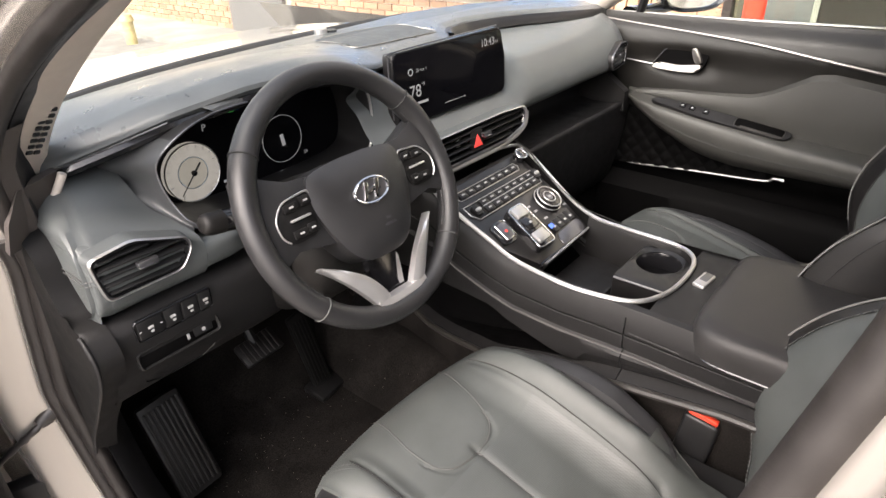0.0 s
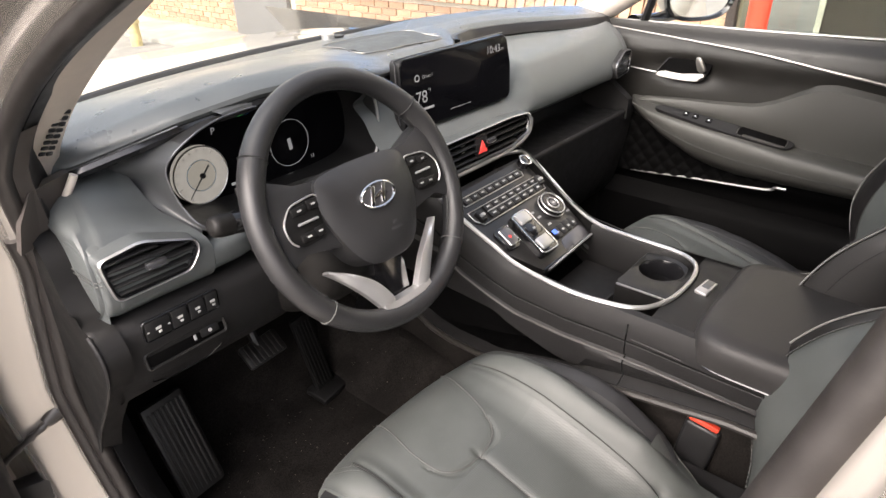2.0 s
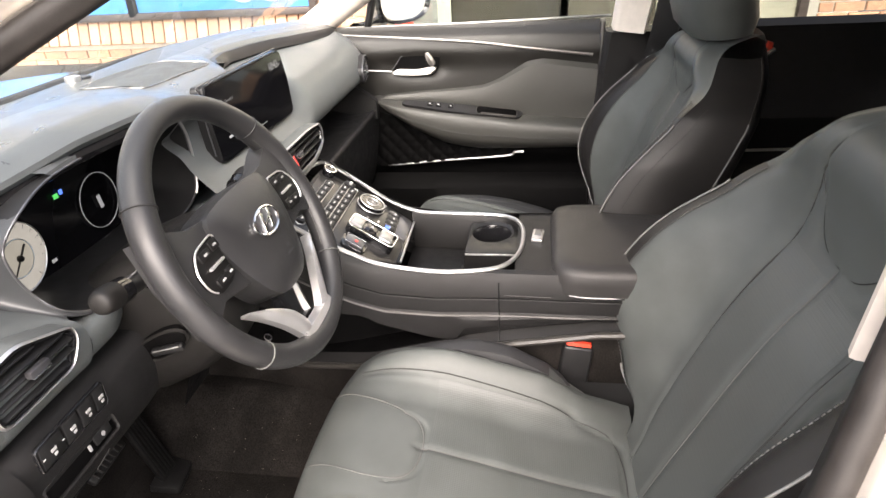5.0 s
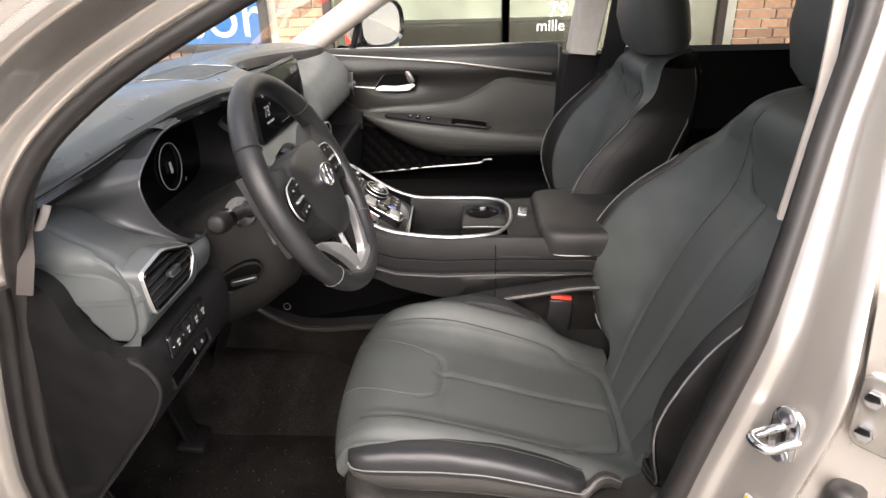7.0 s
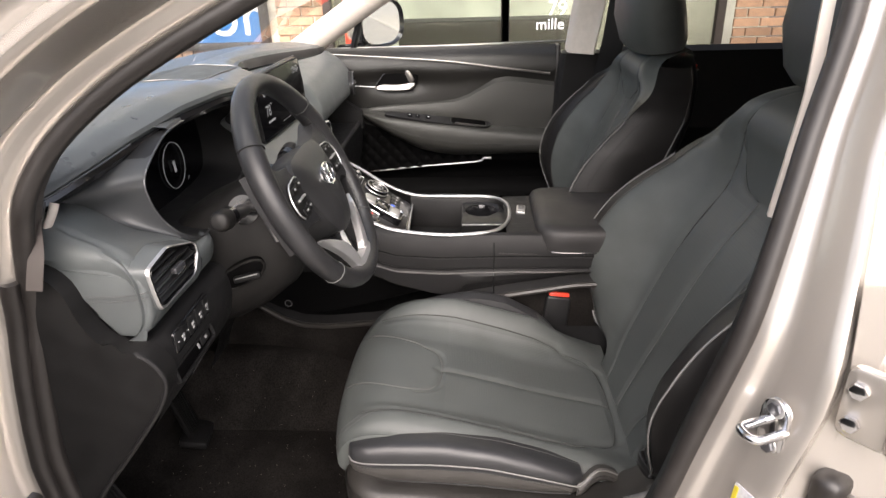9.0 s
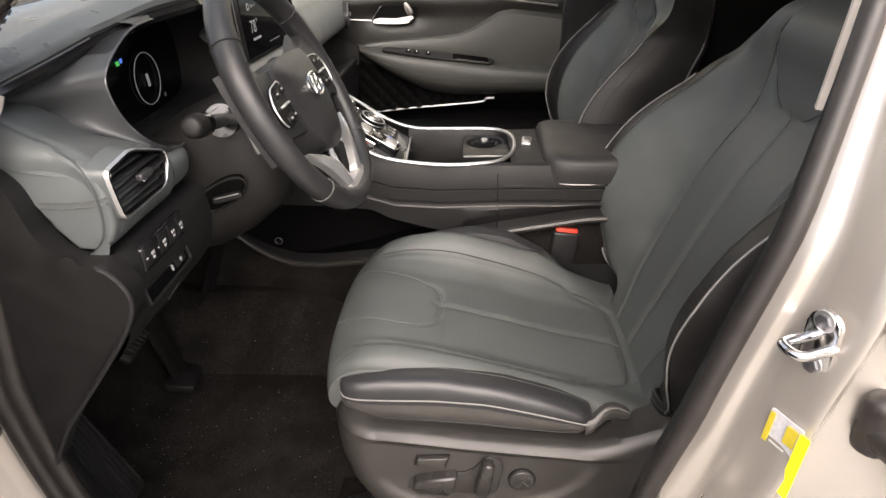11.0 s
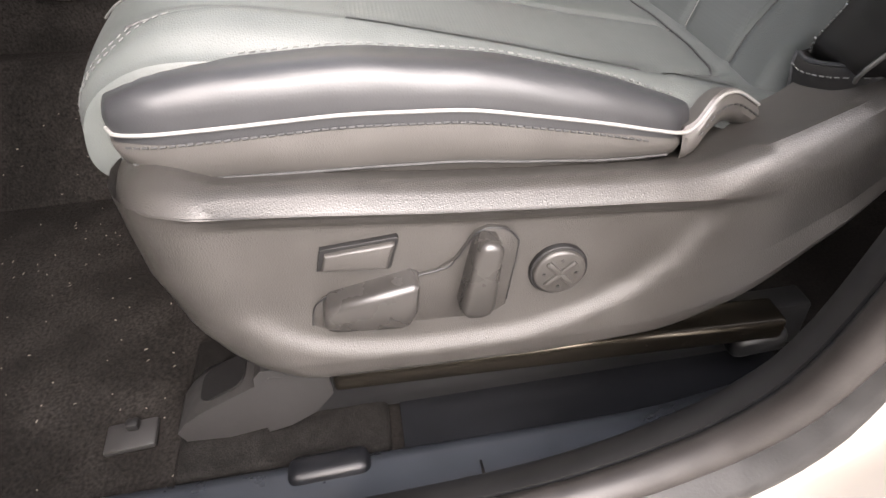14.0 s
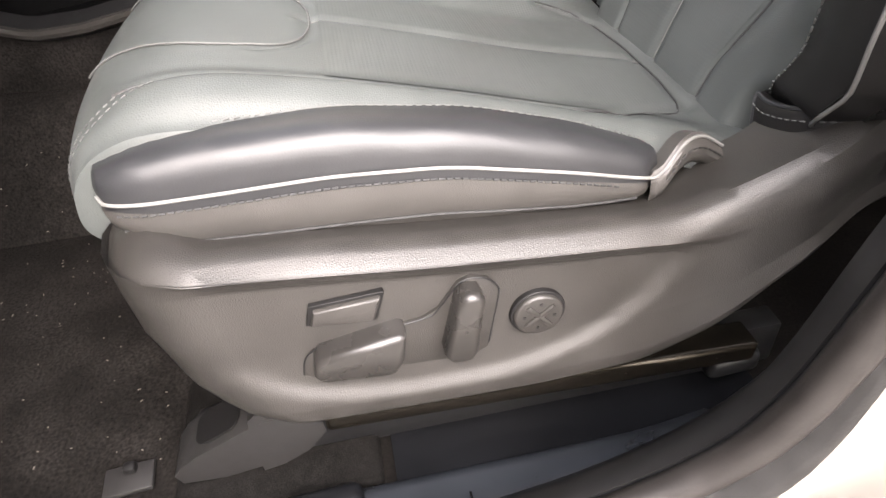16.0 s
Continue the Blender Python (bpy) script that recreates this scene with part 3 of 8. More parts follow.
label_ob = thing("tyre_label", (-0.79, -0.52, 0.83), "pale tyre label with yellow strip on the jamb", "label")
_m = basis((-0.812, -0.4885, 0.827), (-0.9, -0.43, -0.04), (-0.03, -0.10, 1))
part("label_card", prism_bm(rounded(0.034, 0.064, 0.002, 2), _m, 0.001), STICKER, label_ob)
part("label_strip", prism_bm(rounded(0.010, 0.070, 0.001, 1, 0.020, -0.006), _m @ pose(0, 0, 0.0015), 0.001), YELLOW, label_ob)
part("label_mark", prism_bm(rounded(0.005, 0.046, 0.001, 1, -0.0135, 0.006), _m @ pose(0, 0, 0.0015), 0.001), OCHRE, label_ob)
part("label_mark", prism_bm(rounded(0.011, 0.019, 0.001, 1, 0.008, 0.018), _m @ pose(0, 0, 0.0015), 0.001), OCHRE, label_ob)
for k in range(5):
    part("label_bar", prism_bm(rounded(0.016 - 0.002 * (k % 3), 0.0016, 0.0003, 1, -0.001, 0.000 - 0.006 * k), _m @ pose(0, 0, 0.0014), 0.001), GREYMARK, label_ob)
for nm, hz in (("upper", 0.977),):
    hinge = thing("rear_door_hinge", (-0.83, -0.565, hz), "shiny painted rear door hinge on the pillar", "hinge")
    _m = basis((-0.822, -0.566, hz), (-0.75, -0.66, 0), (0, 0, 1))
    part("hinge_plate", prism_bm(rounded(0.046, 0.075, 0.010, 4), _m @ pose(0.008, 0, 0.006), 0.010, 0.003), PAINT, hinge)
    part("hinge_knuckle", tube_bm([_m @ V(0.036, 0.030, 0.006), _m @ V(0.036, -0.030, 0.006)], 0.010, 12), PAINT, hinge)
    for dz in (0.018, -0.018):
        part("hinge_bolt", prism_bm(circle(0.0085, 6), _m @ pose(-0.002, dz, 0.014), 0.010, 0.002), CHROME, hinge)
boot2 = thing("wiring_boot", (-0.845, -0.575, 0.87), "black ribbed rubber wiring boot of the rear door", "wiring boot")
part("boot_sleeve", tube_bm([(-0.815, -0.555, 0.865), (-0.835, -0.565, 0.862), (-0.86, -0.580, 0.855), (-0.885, -0.60, 0.845)], lambda t: 0.018 + 0.003 * math.sin(t * 40), 14), RUBBER, boot2)
part("boot_flange", box_bm(pose(-0.822, -0.562, 0.868, 0, 0, 40), 0.03, 0.045, 0.062, 0.012, 3), RUBBER, boot2)

# driver's door: only its hinge end is seen
check = thing("door_check_strap", (-0.76, 0.33, 0.75), "black rubber wiring boot between jamb and open door", "wiring boot")
part("boot", tube_bm(spline([(-0.735, 0.335, 0.752), (-0.755, 0.33, 0.745), (-0.79, 0.345, 0.72), (-0.83, 0.36, 0.69)], 6), lambda t: 0.0050 + 0.0012 * math.sin(t * 40), 10), RUBBER, check)
part("boot_plug", tube_bm([(-0.730, 0.336, 0.755), (-0.742, 0.333, 0.751), (-0.750, 0.332, 0.748)], lambda t: 0.015 - 0.007 * t, 12), RUBBER, check)
door_lower = thing("open_driver_door", (-0.9, 0.55, 0.5), "silver open driver's door with black hinge edge", "car door")
part("door_edge", box_bm(pose(-0.865, 0.40, 0.80, 0, 0, -18), 0.05, 0.10, 0.75, 0.015), SMOOTHBLACK, door_lower)
_md = pose(-1.30, 0.235, 0.74, 0, 0, 105)
part("door_skin", box_bm(_md @ pose(0.045, 0, 0), 0.06, 1.02, 0.76, 0.03, 3), PAINT, door_lower, "silver painted door skin")
part("door_trim", box_bm(_md @ pose(-0.03, 0, 0.0), 0.09, 0.98, 0.72, 0.03, 3), PANEL, door_lower, "black inner door trim")
part("door_window_frame", tube_bm([_md @ V(0, -0.49, 0.36), _md @ V(0, -0.30, 0.52), _md @ V(0, 0.05, 0.70), _md @ V(0, 0.40, 0.74), _md @ V(0, 0.49, 0.36)], 0.025, 8), SMOOTHBLACK, door_lower)
part("hinge_arm", box_bm(pose(-0.80, 0.37, 0.62, 0, 0, -18), 0.08, 0.03, 0.05, 0.006), SMOOTHBLACK, door_lower)

# ---- outside: ground and shop front ----
ASPHALT = material("pale worn concrete", (0.23, 0.22, 0.20), 0.9, tint=0.12, scale=40, bump=0.8, bump_scale=300, stain=0.12)
PAVE = material("pale concrete paving", (0.27, 0.255, 0.225), 0.85, tint=0.12, scale=20, bump=0.5, bump_scale=200, stain=0.15)
POSTYELLOW = material("faded yellow paint", (0.50, 0.42, 0.20), 0.5, tint=0.2, scale=20, stain=0.2)
BRICK = material("tan brick", (0.41, 0.25, 0.16), 0.85, tint=0.2, scale=30, bump=0.6, bump_scale=150, per_object=0.22)
MORTAR = material("pale mortar", (0.60, 0.55, 0.46), 0.95, tint=0.15, scale=60, bump=0.5, bump_scale=300)
FRAMEM = material("bronze window frame", (0.06, 0.05, 0.045), 0.5, metal=0.4, tint=0.1, scale=20)
# emission on the wall stands in for indoor lighting; no lamps are modelled
LOBBY = material("pale self-glowing lobby wall", (0.7, 0.7, 0.62), 0.5, tint=0.3, scale=1.6, stain=0.25, emit=(1.0, 0.97, 0.85, 0.10))
SHOPGLASS = glass_material("clear shop glass", (0.8, 0.82, 0.78))
BLUE = material("blue window film", (0.05, 0.22, 0.55), 0.4, tint=0.12, scale=3)
GREYDOOR = material("grey painted metal door", (0.17, 0.165, 0.16), 0.5, tint=0.08, scale=10)
ground = finish("ground", grid_bm([[V(x, y, -0.24) for x in np.linspace(-60, 60, 40)] for y in np.linspace(-60, 60, 40)])[0], ASPHALT, None)
tagged(ground, "pale worn concrete ground around the car", "ground", kind="structure")
walkway = finish("pavement", box_bm(pose(7.6, 0, -0.27), 8.0, 60, 0.16, 0.01), PAVE, None)
tagged(walkway, "pale concrete pavement with a kerb by the shop", "pavement", kind="structure")
WX = 4.6
shop = thing("shop_front", (WX, 2, 0.14), "tan brick shop front with blue-filmed windows", "building", kind="structure")
part("wall_core", box_bm(pose(WX + 0.42, 9.0, 2.0), 0.8, 16.0, 4.4), MORTAR, shop, "pale mortar wall core")
part("wall_core", box_bm(pose(WX + 0.42, -12.0, 2.0), 0.8, 16.0, 4.4), MORTAR, shop)
part("wall_above", box_bm(pose(WX + 0.42, -1.5, 3.4), 0.8, 5.4, 1.8), MORTAR, shop)
part("lobby_floor", box_bm(pose(WX + 1.6, -1.5, -0.03), 2.6, 5.0, 0.08), PAVE, shop, "pale tiled lobby floor")
part("lobby_wall", box_bm(pose(WX + 2.9, -1.5, 1.4), 0.1, 5.0, 2.8), LOBBY, shop, "pale self-glowing lobby wall behind the glass")


def shop_window(y0, y1, z0, z1, mat, name="shop_window"):
    w = part(name, box_bm(pose(WX - 0.02, (y0 + y1) / 2, (z0 + z1) / 2), 0.04, y1 - y0, z1 - z0, 0.005), mat, shop)
    for yy in (y0, y1):
        part("mullion", box_bm(pose(WX - 0.05, yy, (z0 + z1) / 2), 0.08, 0.07, z1 - z0, 0.006), FRAMEM, shop)
    for zz in (z0, z1):
        part("transom", box_bm(pose(WX - 0.05, (y0 + y1) / 2, zz), 0.07, y1 - y0, 0.06, 0.006), FRAMEM, shop)
    return w


shop_window(1.62, 3.31, 0.72, 2.5, BLUE)
shop_window(3.31, 4.17, 0.72, 2.5, BLUE)
shop_window(4.17, 5.6, 0.72, 2.5, BLUE)
shop_window(-0.50, 1.05, -0.05, 2.5, SHOPGLASS, "shop_door")
shop_window(-2.33, -0.50, -0.05, 2.5, SHOPGLASS, "shop_door")
SIGNWHITE = material("white window lettering", (0.85, 0.85, 0.85), 0.5)
_m = basis((WX - 0.045, 1.99, 0.97), (0, -1, 0), (0, 0, 1))
part("window_lettering", text_bm("sor", _m, 0.54), SIGNWHITE, shop)
_m = basis((WX - 0.045, -0.95, 0.962), (0, -1, 0), (0, 0, 1))
part("window_lettering", text_bm("79", _m, 0.17), SIGNWHITE, shop)
_m = basis((WX - 0.045, -0.89, 0.835), (0, -1, 0), (0, 0, 1))
part("window_lettering", text_bm("mille", _m, 0.13), SIGNWHITE, shop)
part("utility_door", box_bm(pose(WX - 0.03, 7.25, 0.86), 0.06, 1.22, 2.1, 0.01), GREYDOOR, shop, "grey metal utility door")
bench = thing("lobby_counter", (WX + 0.45, -0.40, 0.0), "dark low counter standing behind the shop glass", "counter")
part("counter_body", box_bm(pose(WX + 0.45, -0.40, 0.40, 0, 0, 0), 0.45, 1.75, 0.92, 0.03, 3), FRAMEM, bench)
post = thing("red_bollard", (WX - 0.35, 0.72, 0.14), "red painted metal post on the pavement", "bollard")
part("post", tube_bm([(WX - 0.35, 0.78, -0.19), (WX - 0.35, 0.78, 1.2)], 0.075, 16), RED, post)
hyd = thing("yellow_bollard", (3.34, 8.5, -0.24), "pale yellow capped post standing on the ground", "bollard")
part("post", tube_bm([(3.34, 8.5, -0.24), (3.34, 8.5, 0.06)], 0.075, 14), POSTYELLOW, hyd)
part("post_cap", tube_bm([(3.34, 8.5, 0.06), (3.34, 8.5, 0.10), (3.34, 8.5, 0.14)], lambda t: 0.10 - 0.03 * t, 14), POSTYELLOW, hyd)

# far door mirror
mirror = thing("door_mirror", (0.93, 0.12, 1.08), "silver door mirror outside the far window", "wing mirror")
_mm = basis((0.985, 0.095, 1.168), (0.80, -0.60, 0), (0, 0, 1))
_mo = [(0.105 * math.copysign(abs(math.cos(a)) ** 0.7, math.cos(a)), 0.078 * math.copysign(abs(math.sin(a)) ** 0.7, math.sin(a))) for a in np.linspace(0, 2 * math.pi, 32, endpoint=False)]
part("mirror_shell", loft_bm([[_mm @ V(x * s, y * s, -d) for x, y in _mo] for d, s in ((0.13, 0.25), (0.12, 0.55), (0.09, 0.82), (0.05, 0.97), (0.0, 1.0))]), PAINT, mirror)
part("mirror_rim", frame_bm([(x * 1.02, y * 1.02) for x, y in _mo], [(x * 0.90, y * 0.88) for x, y in _mo], _mm @ pose(0, 0, 0.004), 0.010), GLOSSBLACK, mirror)
MIRROR = material("mirror glass", (0.9, 0.9, 0.9), 0.02, metal=1.0, tint=0.0)
part("mirror_glass", prism_bm([(x * 0.92, y * 0.9) for x, y in _mo], _mm @ pose(0, 0, 0.003), 0.004), MIRROR, mirror)
part("mirror_foot", tube_bm([(0.80, 0.20, 1.105), (0.88, 0.18, 1.10), (0.95, 0.15, 1.105)], 0.022, 10, flat=0.7), GLOSSBLACK, mirror)

# plain outer panels that close the body
part("front_fascia", grid_bm([[V(x, 1.92 - 0.10 * abs(x / 0.9) ** 3 - d, z) for z, d in ((0.90, 0.05), (0.80, 0.0), (0.60, -0.02), (0.40, 0.0), (0.26, 0.06))] for x in np.linspace(-0.90, 0.90, 20)])[0], PAINT, shell)
for sx in (-1, 1):
    part("lower_fender", grid_bm([[V(sx * 0.94, y, 0.5), V(sx * 0.93, y, 0.36), V(sx * 0.90, y, 0.26)] for y in np.linspace(0.62, 1.85, 8)])[0], PAINT, shell)
part("far_body_side", grid_bm([[V(x, y, z) for x, z in ((0.83, 1.06), (0.90, 1.0), (0.94, 0.85), (0.945, 0.55), (0.92, 0.36), (0.88, 0.26))] for y in np.linspace(0.44, -1.78, 16)])[0], PAINT, shell)
part("underbody", box_bm(pose(0, 0.05, 0.27), 1.66, 3.55, 0.02), SMOOTHBLACK, shell)
part("tail_skin", grid_bm([[V(x, -1.80 + d, z) for z, d in ((1.46, 0.05), (1.05, 0.0), (0.75, -0.04), (0.45, -0.03), (0.26, 0.03))] for x in np.linspace(-0.82, 0.90, 12)])[0], PAINT, shell)
# dark rear of the cabin: tailgate, far quarter and tinted near windows
rear = thing("rear_closure", (0, -1.7, 0.4), "black rear cabin lining and tailgate", "lining", kind="structure")
part("tailgate", box_bm(pose(0, -1.74, 0.95), 1.40, 0.04, 1.15, 0.01), SMOOTHBLACK, rear)
part("near_rear_window", grid_bm([[V(body_x(z) + 0.02, y, z) for z in (1.06, 1.2, 1.35, 1.49)] for y in (-0.60, -0.9, -1.3, -1.72)])[0], SMOOTHBLACK, rear, "dark tinted near rear window")
part("far_quarter", box_bm(pose(0.70, -1.58, 1.27), 0.03, 0.30, 0.42, 0.01), SMOOTHBLACK, rear)


# ---- seats ----
def soft(x, xs, ys, w=0.016):
    """Interpolation with rounded corners."""
    return sum(interp(x + w * k / 3, xs, ys) for k in range(-3, 4)) / 7


def gauss(x, w):
    return math.exp(-(x / w) ** 2)


CUSHION = [(0.0, 0.000, 0.604), (0.05, 0.011, 0.620), (0.10, 0.015, 0.645), (0.16, 0.006, 0.677), (0.24, -0.025, 0.698), (0.34, -0.075, 0.704), (0.48, -0.155, 0.690), (0.65, -0.25, 0.665), (0.82, -0.352, 0.636), (1.0, -0.482, 0.606)]
_cc = spline([(0, y, z) for u, y, z in CUSHION], 10)


def cushion(u, s):
    """A point of the cushion top; s runs from -1 to 1 across. U seam, middle seam and back seam are pressed in."""
    i = interp(u, [c[0] for c in CUSHION], [10 * n for n in range(len(CUSHION))])
    k = min(int(i), len(_cc) - 2)
    p = _cc[k].lerp(_cc[k + 1], i - k)
    y, z = p.y, p.z
    x = (0.180 + 0.022 * smooth(0.86, 0.96, u)) * s
    a = abs(s)
    grow = smooth(0.16, 0.42, u) * (1 - 0.45 * smooth(0.7, 1.0, u))
    if s > 0:
        lift = (0.024 * smooth(0.45, 0.78, a) + 0.038 * smooth(0.64, 0.90, a) - 0.010 * smooth(0.90, 1.0, a)) * smooth(0.15, 0.56, u) * (1 - 0.9 * smooth(0.78, 0.98, u))
        drop = 0.0
    else:
        lift = 0.013 * smooth(0.58, 0.82, a) * grow
        drop = 0.013 * smooth(0.80, 1.0, a) ** 1.3 * grow + 0.006 * smooth(0.9, 1.0, a)
    z += lift - drop + 0.004 * math.cos(s * 2.2)
    y -= 0.018 * a ** 3 * (1 - smooth(0.1, 0.4, u)) + 0.012 * a ** 8 * (1 - smooth(0.0, 0.12, u))
    z += 0.018 * a ** 6 * (1 - smooth(0.0, 0.14, u))
    # seams
    d = 0.0
    d += 0.004 * gauss(a - 0.74, 0.03) * smooth(0.24, 0.32, u) * (1 - smooth(0.84, 0.90, u))
    us = seam_u(s)
    if us is not None:
        d += 0.0030 * gauss(u - us, 0.010)
    if u > 0.46:
        d += 0.0038 * gauss(s + 0.02, 0.024) * smooth(0.46, 0.48, u) * (1 - smooth(0.94, 0.96, u))
    if a < 0.76:
        d += 0.0045 * gauss(u - (0.955 - 0.10 * smooth(0.45, 0.76, a)), 0.012)
    z -= d
    return V(x, y, z)


def seam_u(s):
    """The rounded seam of the front pad."""
    a = abs(s + 0.04)
    if a > 0.38:
        return None
    return 0.490 - 0.05 * (a / 0.36) ** 5


BACK = [(0.0, -0.468, 0.600), (0.12, -0.493, 0.665), (0.27, -0.531, 0.755), (0.42, -0.566, 0.837), (0.56, -0.603, 0.913), (0.70, -0.650, 0.991), (0.80, -0.664, 1.050), (0.88, -0.662, 1.100), (0.94, -0.676, 1.135), (0.98, -0.708, 1.153), (1.0, -0.745, 1.160)]
_bc = spline([(0, y, z) for v, y, z in BACK], 12)


def back_at(v):
    vs = [b[0] for b in BACK]
    k = interp(v, vs, [i * 12 for i in range(len(vs))])
    i = min(int(k), len(_bc) - 2)
    return _bc[i].lerp(_bc[i + 1], k - i)


def back_half(z):
    return interp(z, [0.58, 0.64, 0.66, 0.69, 0.75, 0.86, 0.95, 1.02, 1.08, 1.13, 1.16], [0.19, 0.200, 0.220, 0.246, 0.265, 0.276, 0.266, 0.245, 0.210, 0.160, 0.115])


def backrest(v, s):
    p = back_at(v)
    y, z = p.y, p.z
    w = back_half(z)
    a = abs(s)
    bol = soft(v, [0, 0.12, 0.28, 0.40, 0.5, 0.6, 0.70, 0.76, 0.85, 1.0], [0.0, 0.014, 0.086, 0.104, 0.102, 0.088, 0.056, 0.032, 0.010, 0.0], 0.06)
    lift = bol * smooth(0.46, 0.92, a) + 0.03 * bol * smooth(0.90, 1.0, a)
    y += lift - 0.030 * smooth(0.66, 0.80, a) * (1 - smooth(0.055, 0.12, v))
    z += lift * 0.10
    y -= 0.030 * smooth(0.75, 1.0, a) * smooth(0.72, 0.9, v)
    d = 0.004 * gauss(s, 0.026) * (1 - smooth(0.70, 0.72, v))
    edge = 0.42 + 0.12 * smooth(0.6, 0.9, v)
    d += 0.0045 * gauss(a - edge, 0.018)
    arc = 0.715 + 0.15 * smooth(0.15, 0.55, a) ** 1.4
    if a < 0.56:
        d += 0.0026 * gauss(v - arc, 0.011)
    y -= d
    return V(w * s, y, z)


def spline2(pts):
    return [(p.x, p.y) for p in spline([(a, b, 0) for a, b in pts], 4)]


def curve_on(fn, pts, n=10, lift=0.0008):
    """A smooth line over a surface through its parameters."""
    out = []
    for q in spline([(a, b, 0) for a, b in pts], n):
        p = fn(q.x, q.y)
        e = 0.004
        nrm = (fn(q.x + e, q.y) - p).cross(fn(q.x, q.y + e) - p)
        if nrm.length > 0:
            nrm.normalize()
            if nrm.z + -0.3 * nrm.y < 0:
                nrm = -nrm
        out.append(p + nrm * lift)
    return out


def stitches(line, every=0.006, length=0.0035, r=0.0007, bm=None):
    """Short thread pieces along a line."""
    bm = bm or bmesh.new()
    acc, nxt = 0.0, 0.0
    for a, b in zip(line, line[1:]):
        seg = (b - a).length
        while seg > 0 and nxt <= acc + seg:
            p = a.lerp(b, (nxt - acc) / seg)
            t = (b - a).normalized()
            tube_bm([p, p + t * length], r, 4, bm=bm)
            nxt += every
        acc += seg
    return bm


